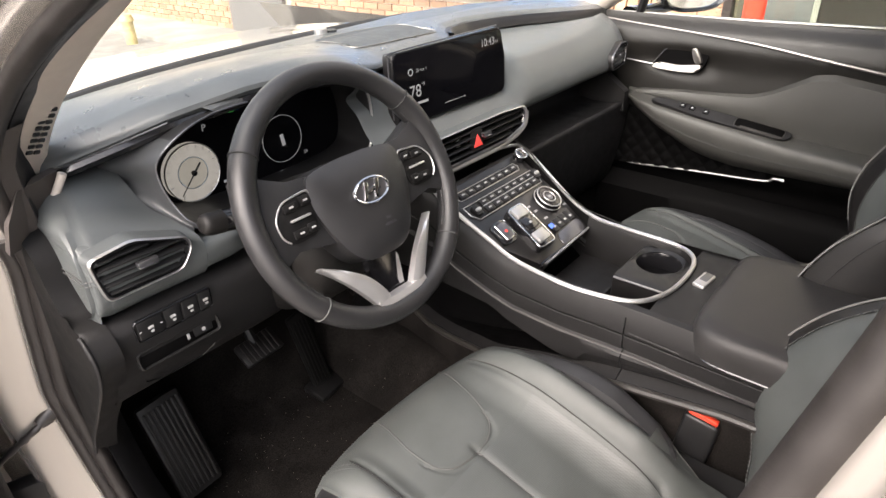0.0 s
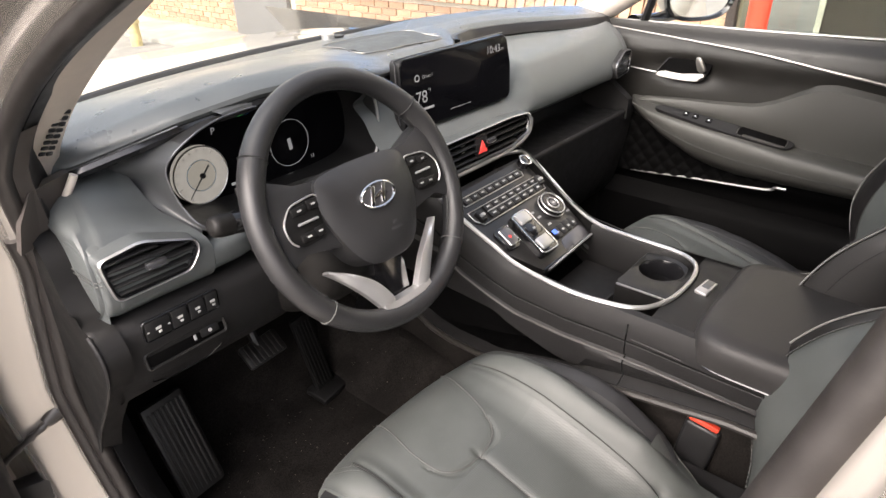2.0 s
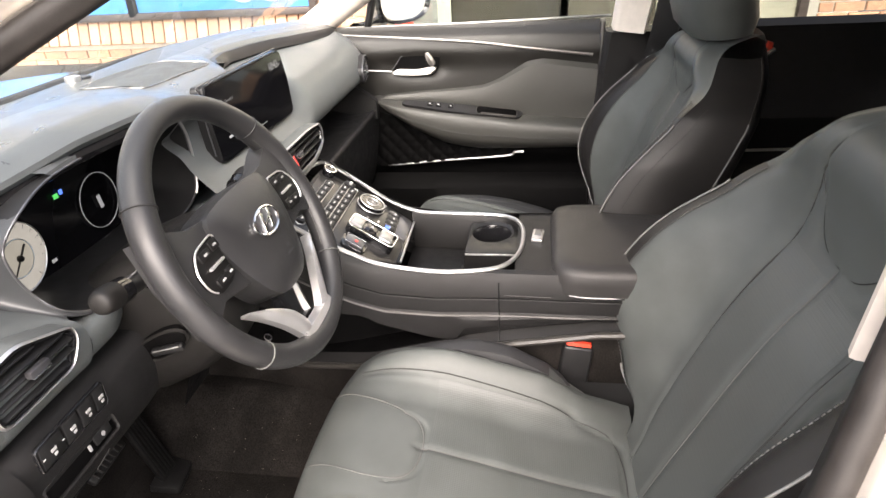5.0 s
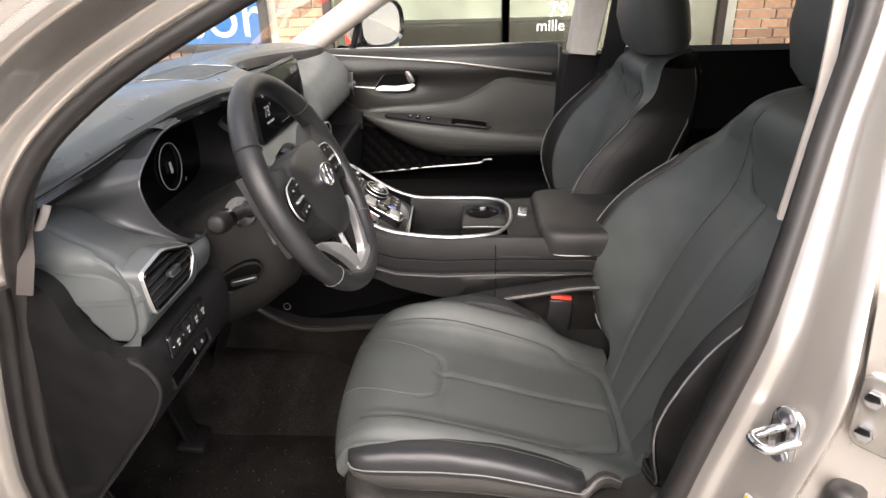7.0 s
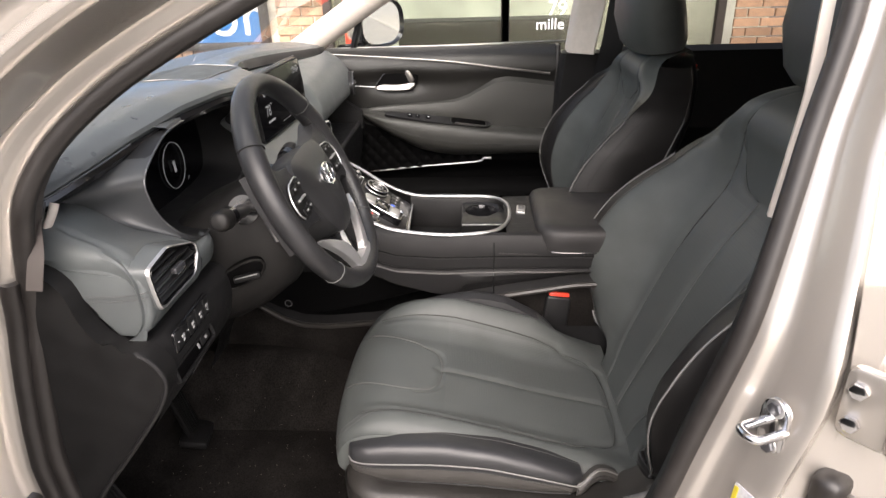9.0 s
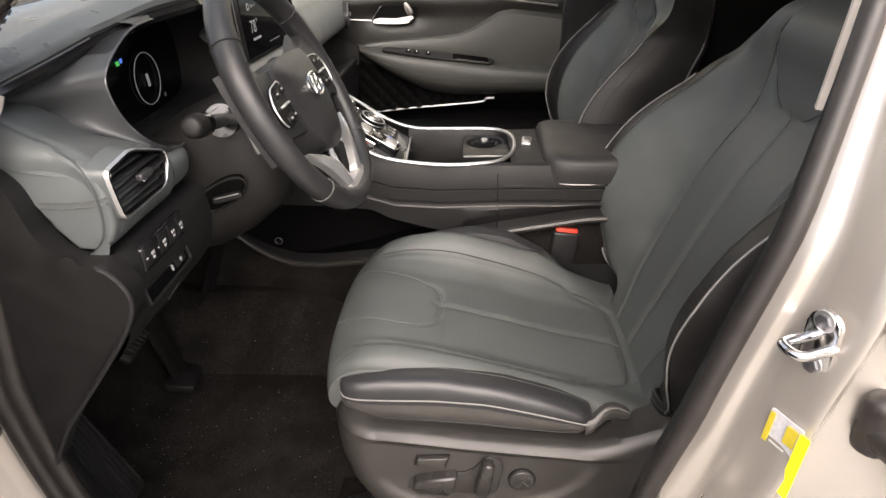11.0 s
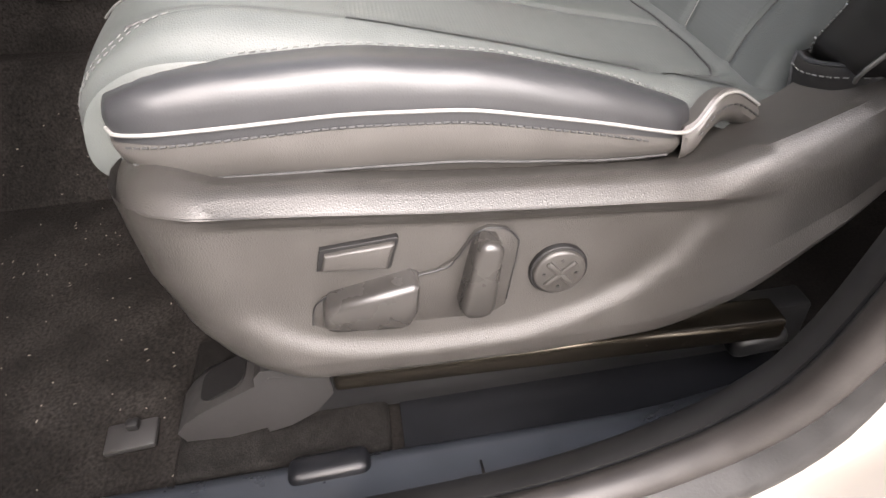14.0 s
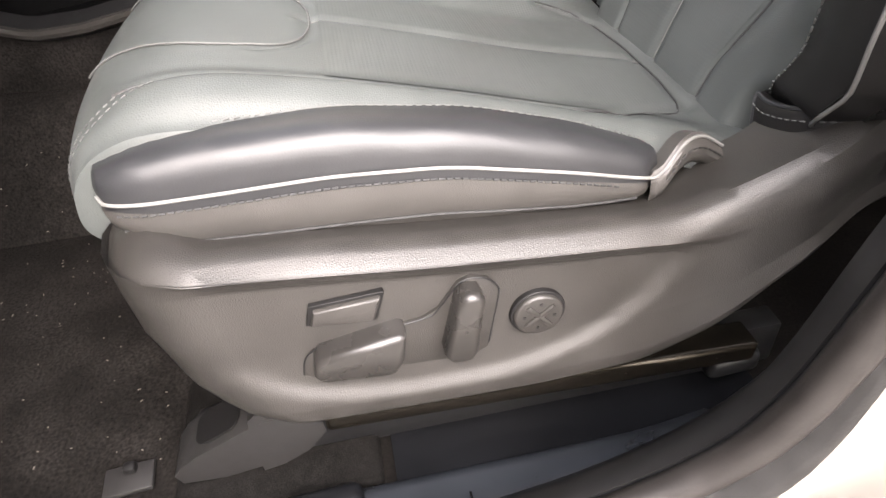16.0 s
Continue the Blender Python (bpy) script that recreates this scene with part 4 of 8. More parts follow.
def build_seat(sx, name, label, controls):
    """A front seat; sx = 1 for the driver's, whose outer side is at negative x, -1 for its mirror image."""
    c = -0.362 * sx
    root = thing(name, (c, -0.2, 0.42), label, "car seat", "front seats")

    def at(p):
        return V(c + sx * p.x, p.y, p.z)

    tilt = 0.0 if controls else radians(6.3)

    def at_b(p):
        dy, dz = p.y + 0.45, p.z - 0.62
        if not controls and dz > 0.40:
            dz = 0.40 + (dz - 0.40) * 0.68 if dz < 0.545 else dz - 0.050
        return at(V(p.x, -0.45 + dy * math.cos(tilt) + dz * math.sin(tilt), 0.62 - dy * math.sin(tilt) + dz * math.cos(tilt)))

    def line(fn, pts, n=10, lift=0.0008):
        put = at_b if fn is backrest else at
        return [put(p) for p in curve_on(fn, pts, n, lift)]

    # cushion: middle and side bolsters
    NU, NS = 150, 110
    cu = part("seat_cushion", grid_bm([[at(cushion(i / NU, -1 + 2 * j / NS)) for j in range(NS + 1)] for i in range(NU + 1)])[0], LEATHER, root, "smooth grey leather cushion")
    # perforated middle lies flush on the cushion
    rows = []
    for i in range(57):
        u = 0.505 + (0.94 - 0.505) * i / 56
        rows.append([at(cushion(u, s) + V(0, 0.0, 0.0010)) for s in np.linspace(-0.70, 0.70, 44)])
    part("perforated_panel", grid_bm(rows)[0], PERF, cu, "perforated grey leather panel")
    for q in (-1, 1):
        edge = [cushion(i / 60 * 0.45, q) for i in range(61)]
        bm = bmesh.new()
        mid = V(q * 0.176, -0.060, 0.652)
        grid_bm([[at(p) for p in edge], [at(p.lerp(mid, 0.15) + V(q * 0.004, 0, 0)) for p in edge], [at(p.lerp(mid, 0.5) + V(q * 0.004, 0, 0)) for p in edge], [at(p.lerp(mid, 0.97)) for p in edge]], bm)
        part("nose_side", bm, LEATHER, cu)
    # seams
    U = [(0.17, -0.28), (0.27, -0.34), (0.36, -0.40), (0.43, -0.39), (0.47, -0.31), (0.488, -0.15), (0.491, -0.02), (0.486, 0.12), (0.46, 0.27), (0.41, 0.36), (0.33, 0.43), (0.25, 0.50), (0.17, 0.56)]
    part("pad_seam", tube_bm(line(cushion, U, 8, 0.0013), 0.0009, 5), STITCH, cu)
    part("middle_seam", tube_bm(line(cushion, [(0.49, -0.02), (0.6, -0.02), (0.75, -0.02), (0.955, -0.02)], 8, 0.0012), 0.0008, 5), STITCH, cu)
    B = [(0.26, -0.76), (0.5, -0.75), (0.75, -0.74), (0.86, -0.70), (0.93, -0.58), (0.955, -0.3), (0.957, 0.0), (0.955, 0.3), (0.93, 0.58), (0.86, 0.70), (0.75, 0.74), (0.5, 0.75), (0.26, 0.76)]
    part("panel_seam", tube_bm(line(cushion, B, 8, 0.0006), 0.0010, 5), DARKSTITCH, cu)
    for off in (0.0, 0.05):
        part("nose_stitching", stitches(line(cushion, [(0.03, -0.90 + off), (0.08, -0.915 + off), (0.16, -0.91 + off), (0.22, -0.885 + off), (0.27, -0.84 + off), (0.32, -0.79 + off)], 10, 0.0003), 0.006, 0.0036, 0.00045), STITCH, cu)
    # outer bolster with piping and skirt (both sides)
    for side in (-1, 1):
        pipe_line, top_line = [], []
        rings = []
        N = 60
        for i in range(N + 1):
            t = i / N
            y = -0.026 - 0.354 * t
            end = math.sqrt(max(0.0, 1 - (1 - min(t / 0.10, 1.0)) ** 2))
            zt = soft(y, [-0.405, -0.328, -0.254, -0.167, -0.089, -0.039, -0.026], [0.624, 0.657, 0.680, 0.694, 0.694, 0.688, 0.680])
            zp = soft(y, [-0.39, -0.381, -0.318, -0.234, -0.162, -0.092, -0.031, -0.026], [0.624, 0.625, 0.643, 0.663, 0.669, 0.669, 0.670, 0.668])
            if side > 0:
                zt += interp(y, [-0.385, -0.344, -0.278, -0.21, -0.10, -0.026], [0.022, 0.040, 0.050, 0.050, 0.024, 0.0])
                zp += interp(y, [-0.385, -0.344, -0.278, -0.21, -0.10, -0.026], [0.022, 0.051, 0.070, 0.068, 0.034, 0.002])
            zt = max(zt, zp + 0.004)
            sk = soft(y, [-0.39, -0.352, -0.248, -0.157, -0.066, -0.026], [0.016, 0.026, 0.044, 0.046, 0.038, 0.024])
            sk += 0.05 if side > 0 else 0.009 * smooth(0.0, 0.15, t) * (1 - smooth(0.8, 1.0, t))
            xi = 0.174
            xw = 0.190 + (0.018 if side < 0 else 0.010) * end
            xo = xw - 0.012 * smooth(0.955, 1.0, t)
            e = end
            ring = []
            for k in range(13):
                a = k / 12
                x = lerp(xi, xo + 0.004, math.sin(a * math.pi / 2) ** 0.8)
                z = lerp(zp, zt, math.cos(a * math.pi / 2) ** 0.6) + 0.005 * math.sin(a * math.pi) * end
                wr = 0.0011 * noise.noise(V(t * 70, a * 4, side)) * (gauss(t - 0.04, 0.07) + 0.06) + 0.0003 * noise.noise(V(t * 14, a * 3, side + 5))
                ring.append(at(V(side * (x + wr), y, z + wr)))
            top_line.append(ring[0] + V(0, 0, 0.0015))
            pipe_line.append(at(V(side * (xw + 0.0055), y, zp)))
            # skirt under the piping
            for k in range(1, 7):
                a = k / 6
                ring.append(at(V(side * (xo + 0.002 - 0.010 * a ** 2 + 0.005 * math.sin(a * 3)), y, zp - sk * a)))
            xn = 0.168 if side > 0 else 0.12
            ring.append(at(V(side * xn, y, zp - sk - 0.004)))
            ring.append(at(V(side * xn, y, zt - (0.03 if side > 0 else 0.02))))
            rings.append(ring)
        bo = part("side_bolster", loft_bm(rings), NAPPA, root, "dark smooth leather side bolster")
        part("bolster_skirt", grid_bm([[q + V(sx * side * 0.0009, 0, 0) for q in r[-8:-2]] for r in rings])[0], SKIRT, bo, "warm grey leather skirt below the piping")
        # piping runs on round the back end and up over a fold
        pipe_line = [p for p in pipe_line if p.y > -0.350]
        tailp = [at(V(side * x, y, z)) for x, y, z in ((0.2125, -0.370, 0.6290), (0.2105, -0.380, 0.632), (0.206, -0.388, 0.638), (0.202, -0.395, 0.643), (0.197, -0.405, 0.645), (0.192, -0.418, 0.641), (0.187, -0.436, 0.628))]
        if side > 0:
            tailp = [at(V(x, y, z)) for x, y, z in ((0.2050, -0.378, 0.650), (0.203, -0.400, 0.634), (0.200, -0.425, 0.614), (0.198, -0.440, 0.600))]
            part("piping", tube_bm(pipe_line + tailp, 0.0016, 7), PIPING, bo, "pale grey piping")
            part("bolster_stitching", stitches([p + V(0, 0, 0.0002) for p in top_line[3:]], 0.0062, 0.0034, 0.0006), DARKSTITCH, bo)
            part("bolster_end", grid_bm([[p + V(0, 0, 0.001), p - V(sx * 0.020, 0, -0.012), p - V(sx * 0.040, 0.0, -0.012), p - V(sx * 0.060, 0.0, 0.002)] for p in [pipe_line[-1]] + tailp])[0], LEATHER, bo)
            continue
        part("piping", tube_bm(pipe_line[:-1] + spline([pipe_line[-1]] + tailp, 5), 0.0012, 7), PIPING, bo, "pale grey piping")
        fold = []
        for p in spline(tailp, 5):
            o = V(sx * side, 0, 0) * (0.4 if p.y > -0.372 else 1.0)
            fold.append([p - o * 0.020 - V(0, 0, 0.006), p - o * 0.004 + V(0, 0, 0.001), p + o * 0.002 - V(0, 0, 0.004), p + o * 0.004 - V(0, 0, 0.012), p + o * 0.001 - V(0, 0, 0.019), p - o * 0.008 - V(0, 0, 0.025)])
        part("bolster_fold", grid_bm(fold)[0], SKIRT, bo)
        part("fold_stitching", stitches([r[2].lerp(r[3], 0.4) + V(sx * side * 0.0008, 0, 0) for r in fold[6:]], 0.006, 0.0036, 0.0007), DARKSTITCH, bo)
        part("skirt_seam", tube_bm([r[16] + V(sx * side * 0.0016, 0, 0) for r in rings[2:-3]], 0.0011, 5), DARKSTITCH, bo)
        part("bolster_stitching", stitches([p + V(0, 0, 0.0002) for p in top_line[3:]], 0.0062, 0.0034, 0.0006), STITCH, bo)
        part("skirt_stitching", stitches([p + V(0, 0, -0.0080) for p in pipe_line[2:]], 0.0050, 0.0034, 0.0009), DARKSTITCH, bo)

    # backrest
    NV, NB = 90, 72
    bk = part("backrest", grid_bm([[at_b(backrest(i / NV, -1 + 2 * j / NB)) for j in range(NB + 1)] for i in range(NV + 1)])[0], LEATHER, root, "smooth grey leather backrest")
    rows = [[at_b(backrest(v, s) + V(0, 0.0007, 0.0003)) for s in np.linspace(-0.40, 0.40, 40)] for v in np.linspace(0.0, 0.69, 50)]
    part("perforated_back", grid_bm(rows)[0], PERF, bk, "perforated grey leather panel")
    for q in (-1, 1):
        rows = [[at_b(backrest(v, q * s) + V(0, 0.0014, 0.0004)) for s in np.linspace(0.77 if q < 0 else 0.91, 1.0, 10)] for v in np.linspace(0.075, 0.78, 60)]
        part("bolster_facing", grid_bm(rows)[0], SIDELEATHER, bk, "dark smooth leather bolster facing")
        part("facing_stitching", stitches([r[0] + V(0, 0.001, 0.0003) for r in rows], 0.0065, 0.004, 0.0009), STITCH, bk)
    part("back_seam", tube_bm(line(backrest, [(0.02, 0.0), (0.2, 0.0), (0.4, 0.0), (0.55, 0.0), (0.715, 0.0)], 8, 0.0014), 0.0009, 5), STITCH, bk)
    for q in (-1, 1):
        part("back_seam", tube_bm(line(backrest, [(0.02, q * 0.42), (0.2, q * 0.42), (0.5, q * 0.42), (0.7, q * 0.44), (0.80, q * 0.48), (0.92, q * 0.54)], 8, 0.0006), 0.0014, 5), DARKSTITCH, bk)
    part("back_seam", tube_bm(line(backrest, [(0.865, -0.55), (0.82, -0.45), (0.76, -0.30), (0.722, -0.15), (0.715, 0.0), (0.722, 0.15), (0.76, 0.30), (0.82, 0.45), (0.865, 0.55)], 8, 0.0006), 0.0012, 5), DARKSTITCH, bk)
    # sides, rear shell with piping
    for q in (-1, 1):
        rows, pl = [], []
        for i in range(61):
            v = 0.03 + 0.90 * i / 60
            p = backrest(v, q)
            w = back_half(p.z)
            yb = interp(v, [0, 0.42, 0.70, 0.88, 1.0], [-0.53, -0.665, -0.745, -0.775, -0.785])
            depth = p.y - yb
            rows.append([at_b(V(q * w, p.y, p.z)), at_b(V(q * (w + 0.008), p.y - 0.02, p.z - 0.004)), at_b(V(q * (w + 0.010), p.y - depth * 0.5, p.z - 0.01)),
                         at_b(V(q * (w + 0.002), p.y - depth * 0.85, p.z - 0.015)), at_b(V(q * (w - 0.03), yb, p.z - 0.015))])
            pl.append(at_b(V(q * (w + 0.003), p.y + 0.004, p.z)))
        part("back_side", grid_bm(rows)[0], SIDELEATHER, bk, "dark leather backrest side")
        part("piping", tube_bm(pl[4:47], 0.0015, 7), PIPING, bk, "pale grey piping")
        mid = [r[1].lerp(r[2], 0.12) for r in rows]
        part("side_stitching", stitches([m + V(q * sx * 0.001, 0, 0) for m in mid[3:50]], 0.0065, 0.004, 0.0009), DARKSTITCH, bk)
        part("rear_piping", tube_bm([r[3] for r in rows[:47]], 0.0022, 6), STITCH, bk)
    rows = []
    for i in range(31):
        v = 0.03 + 0.97 * i / 30
        p = backrest(v, 1.0)
        w = back_half(p.z)
        yb = interp(v, [0, 0.42, 0.70, 0.88, 1.0], [-0.53, -0.665, -0.745, -0.775, -0.785])
        rows.append([at_b(V(w * s, yb - 0.02 * (1 - s * s), p.z - 0.015)) for s in np.linspace(-0.9, 0.9, 12)])
    part("back_shell", grid_bm(rows)[0], SMOOTHBLACK, bk)
    rows = []
    for s in np.linspace(-1, 1, 24):
        p = backrest(1.0, s)
        q = V(p.x, -0.79, p.z - 0.02)
        rows.append([at_b(p), at_b(p.lerp(q, 0.3) + V(0, 0, 0.008)), at_b(p.lerp(q, 0.7) + V(0, 0, 0.006)), at_b(q)])
    part("back_top", grid_bm(rows)[0], LEATHER, bk)
    for q in (-1,):
        flap = [at_b(V(q * x, y, z)) for x, y, z in spline([(0.160, -0.474, 0.649), (0.172, -0.473, 0.648), (0.190, -0.474, 0.652), (0.208, -0.478, 0.658), (0.222, -0.490, 0.663), (0.231, -0.510, 0.668), (0.235, -0.545, 0.678)], 6)]
        o = V(q * sx, 0, 0)
        rows = [[p + V(-o.x * 0.004, -0.012, -0.002), p + V(0, -0.004, 0.001), p + V(0, 0, 0.0016), p + o * 0.001 + V(0, 0.002, -0.001), p + o * 0.002 + V(0, 0.003, -0.006), p + o * 0.005 + V(0, 0.003, -0.016), p + o * 0.008 + V(0, 0.002, -0.030), p + o * 0.008 - V(0, 0, 0.050)] for p in flap]
        first = [p - o * 0.004 - V(0, 0.016, 0) for p in rows[0]]
        fl = part("bolster_flap", grid_bm([first] + rows)[0], SIDELEATHER, bk, "dark leather flap hemmed along its top")
        part("flap_stitching", stitches([p + o * 0.0022 + V(0, 0.0035, -0.0055) for p in flap], 0.006, 0.0036, 0.0006), STITCH, fl)
        part("flap_hem", tube_bm([rows[0][7], rows[0][5], rows[0][3]] + [r[2] for r in rows], 0.0016, 6), NAPPA, fl)
    # headrest
    hr, hy = [], (-0.035 if controls else 0.0)
    for z, hw, y0, y1 in ((1.160, 0.095, -0.692, -0.770), (1.167, 0.122, -0.668, -0.784), (1.190, 0.133, -0.650, -0.792), (1.25, 0.138, -0.638, -0.788), (1.31, 0.138, -0.646, -0.778), (1.35, 0.132, -0.660, -0.772), (1.375, 0.115, -0.675, -0.768), (1.382, 0.085, -0.695, -0.758)):
        ring = []
        for k in range(28):
            a = 2 * math.pi * k / 28
            ca, sa = math.cos(a), math.sin(a)
            ring.append(at_b(V(hw * math.copysign(abs(ca) ** 0.72, ca), lerp(y1, y0, 0.5 + 0.5 * math.copysign(abs(sa) ** 0.9, sa)) + hy, z)))
        hr.append(ring)
    hd = part("headrest", loft_bm(hr), LEATHER, root, "grey leather headrest")
    for q in (-0.062, 0.062):
        part("headrest_post", tube_bm([at_b(V(q, -0.735, 1.12)), at_b(V(q, -0.730, 1.20))], 0.007, 10), CHROME, hd)
    # seat base shroud on the outer side
    ty = [-0.024, -0.027, -0.033, -0.042, -0.056, -0.075] + [-0.075 - 0.0079 * k for k in range(1, 61)]
    rows = []
    for y0 in ty:
        zt = soft(y0, [-0.56, -0.51, -0.45, -0.427, -0.386, -0.376, -0.284, -0.212, -0.143, -0.078, -0.035], [0.676, 0.670, 0.648, 0.638, 0.626, 0.623, 0.630, 0.637, 0.647, 0.652, 0.652]) - 0.012 * (1 - smooth(-0.024, -0.050, y0))
        zg = soft(y0, [-0.56, -0.51, -0.45, -0.41, -0.379, -0.343, -0.273, -0.205, -0.111, -0.068, -0.03], [0.640, 0.632, 0.614, 0.605, 0.6045, 0.6095, 0.6165, 0.6235, 0.636, 0.641, 0.642])
        zb = soft(y0, [-0.56, -0.50, -0.46, -0.42, -0.36, -0.28, -0.20, -0.12, -0.06, -0.024], [0.60, 0.590, 0.560, 0.515, 0.486, 0.481, 0.483, 0.485, 0.487, 0.492])
        lead = 1 - smooth(-0.024, -0.24, y0)
        f = min(max((-0.024 - y0) / 0.062, 0.0), 1.0)
        inset = 0.062 * (1 - math.sqrt(max(0.0, 1 - (1 - f) ** 2))) + 0.02 * smooth(-0.46, -0.54, y0)
        groove = smooth(-0.05, -0.09, y0) * (1 - smooth(-0.375, -0.43, y0))
        dip = smooth(-0.05, -0.09, y0) * (1 - 0.6 * smooth(-0.45, -0.52, y0))
        y1 = y0 + 0.005 * lead
        row = [V(0.17, y1, zt - 0.022 * dip - 0.004), V(0.205, y1, zt - 0.016 * dip - 0.001), V(0.226, y1, zt - 0.009 * dip), V(0.241, y1, zt - 0.002 - 0.001 * groove), V(0.2505, y1, zt - 0.006)]
        row += [V(0.2560, y1, lerp(zt - 0.012, zg, 0.25)), V(0.2580, y1, lerp(zt - 0.012, zg, 0.65)), V(0.2575, y1, zg + 0.0005), V(0.2575 - 0.0035 * groove, y1, zg - 0.003), V(0.2575 - 0.0050 * groove, y1, zg - 0.006)]
        for k in range(1, 61):
            q = k / 60
            z = lerp(zg - 0.006, zb, q)
            y = y0 + (interp(z, [0.484, 0.500, 0.516, 0.542, 0.585, 0.62, 0.64], [-0.096, -0.073, -0.055, -0.038, -0.026, -0.024, -0.024]) + 0.029) * lead
            x = interp(q, [0, 0.5, 0.78, 0.88, 0.95, 1.0], [0.2525, 0.2555, 0.2600, 0.2590, 0.252, 0.236]) + 0.005 * (1 - groove) * (1 - q) ** 2
            zc = soft(y, [-0.385, -0.380, -0.37, -0.318, -0.26, -0.182, -0.127, -0.094, -0.07], [0.606, 0.594, 0.566, 0.533, 0.518, 0.519, 0.529, 0.547, 0.575])
            sunk = smooth(zc - 0.009, zc + 0.007, z) * smooth(0.0, 0.06, q) * (1 - smooth(-0.374, -0.386, y)) * smooth(-0.055, -0.10, y0)
            row.append(V(x - 0.0045 * sunk, y, z))
        row.append(V(0.215, y, zb - 0.001))
        if y0 == ty[0]:
            rows.append([at(V(-(p.x - inset - 0.05), p.y - 0.012, p.z)) for p in row])
        rows.append([at(V(-(p.x - inset), p.y, p.z)) for p in row])
    bm, vs = grid_bm(rows)
    sh = part("seat_shroud", bm, SIDEPLASTIC, root, "warm dark grey grained plastic seat side cover")
    # front return of the cover and underside of the cushion
    rows = []
    for k in range(13):
        a = k / 12
        x = lerp(-0.186, 0.186, a)
        rows.append([at(V(x, -0.012 - 0.02 * abs(2 * a - 1) ** 3, 0.59)), at(V(x, -0.05, 0.575)), at(V(x, -0.09, 0.545)), at(V(x, -0.16, 0.52)), at(V(x, -0.46, 0.51))])
    part("seat_underside", grid_bm(rows)[0], SMOOTHBLACK, root)
    rows = [[at(V(0.205, y, 0.655)), at(V(0.212, y, 0.60)), at(V(0.205, y, 0.52)), at(V(0.19, y, 0.50))] for y in np.linspace(-0.03, -0.5, 12)]
    part("inner_cover", grid_bm(rows)[0], SMOOTHBLACK, root)
    # runners
    for q in (-0.222, 0.19):
        part("seat_rail", box_bm(pose(c + sx * q, -0.302, 0.459, 3.0), 0.030, 0.36, 0.022, 0.005, 3), RAILMETAL, root, "bare steel seat runner")
        part("rail_base", box_bm(pose(c + sx * (q + (0.030 if q < 0 else -0.02)), -0.30, 0.415), 0.026, 0.46, 0.050, 0.004), SMOOTHBLACK, root)
    if controls:
        FX = c - 0.2515
        fac = basis((FX, 0, 0), (0, -1, 0), (0, 0, 1))

        def knob(nm, poly, h, mat=SIDEPLASTIC, bev=0.003, parent=sh, lab=""):
            return part(nm, prism_bm(poly, fac @ pose(0, 0, h), h + 0.004, bev, 3), mat, parent, lab)
        # cushion length rocker
        knob("rocker_surround", [(0.1315, 0.5895), (0.1355, 0.605), (0.181, 0.6075), (0.182, 0.606), (0.1755, 0.5855), (0.174, 0.5845)], 0.0012, TRAYBLACK, 0.0005)
        knob("cushion_rocker", [(0.1345, 0.5915), (0.1380, 0.6025), (0.1785, 0.6052), (0.1793, 0.604), (0.1735, 0.5880), (0.172, 0.5872)], 0.0050, SIDEPLASTIC, 0.0018, sh, "ribbed grey cushion length rocker")
        # slide and recline switches in their shallow recess
        knob("switch_recess", [(0.122, 0.546), (0.125, 0.560), (0.131, 0.5665), (0.141, 0.570), (0.203, 0.5775), (0.214, 0.5835), (0.222, 0.594), (0.228, 0.6025), (0.236, 0.6055), (0.247, 0.602), (0.2535, 0.594), (0.2535, 0.585), (0.246, 0.540), (0.236, 0.534), (0.135, 0.536)], 0.0012, SIDEPLASTIC, 0.0006)
        part("recess_line", tube_bm([fac @ V(u, v, 0.0013) for u, v in spline2([(0.122, 0.546), (0.125, 0.560), (0.131, 0.5665), (0.141, 0.570), (0.203, 0.5775), (0.214, 0.5835), (0.222, 0.594), (0.228, 0.6025), (0.236, 0.6055), (0.247, 0.602), (0.2535, 0.594), (0.2535, 0.585), (0.247, 0.545)])], 0.0006, 5), SMOOTHBLACK, sh)
        knob("slide_switch", [(0.1300, 0.556), (0.1315, 0.566), (0.1355, 0.5705), (0.187, 0.5800), (0.1912, 0.5775), (0.1885, 0.557), (0.1825, 0.5465), (0.177, 0.5445), (0.137, 0.5490), (0.132, 0.5515)], 0.016, SWITCHGREY, 0.0045, sh, "grey seat slide switch")
        knob("recline_switch", [(0.2145, 0.553), (0.2245, 0.596), (0.2275, 0.6015), (0.2325, 0.6040), (0.2395, 0.6025), (0.2425, 0.596), (0.2370, 0.553), (0.2335, 0.5465), (0.227, 0.5445), (0.2185, 0.546)], 0.017, SWITCHGREY, 0.0045, sh, "grey recline switch")
        # lumbar disc with four dished pads
        knob("lumbar_surround", circle(0.0192, 32, 0.2808, 0.5640), 0.0020, TRAYBLACK, 0.0008)
        ld = knob("lumbar_switch", circle(0.0172, 32, 0.2808, 0.5640), 0.0050, SIDEPLASTIC, 0.0022, sh, "round four-way lumbar switch")
        for k in range(4):
            part("lumbar_ridge", box_bm(fac @ pose(0.2808, 0.5640, 0.0052) @ pose(0, 0, 0, 0, 0, 40 + 90 * k) @ pose(0.0062, 0, 0), 0.0135, 0.0042, 0.0026, 0.0012, 2), SIDEPLASTIC, ld)
            part("lumbar_dot", prism_bm(circle(0.0011, 8), fac @ pose(0.2808, 0.5640, 0.0056) @ pose(0, 0, 0, 0, 0, 85 + 90 * k) @ pose(0.0105, 0, 0), 0.0008), SMOOTHBLACK, ld)
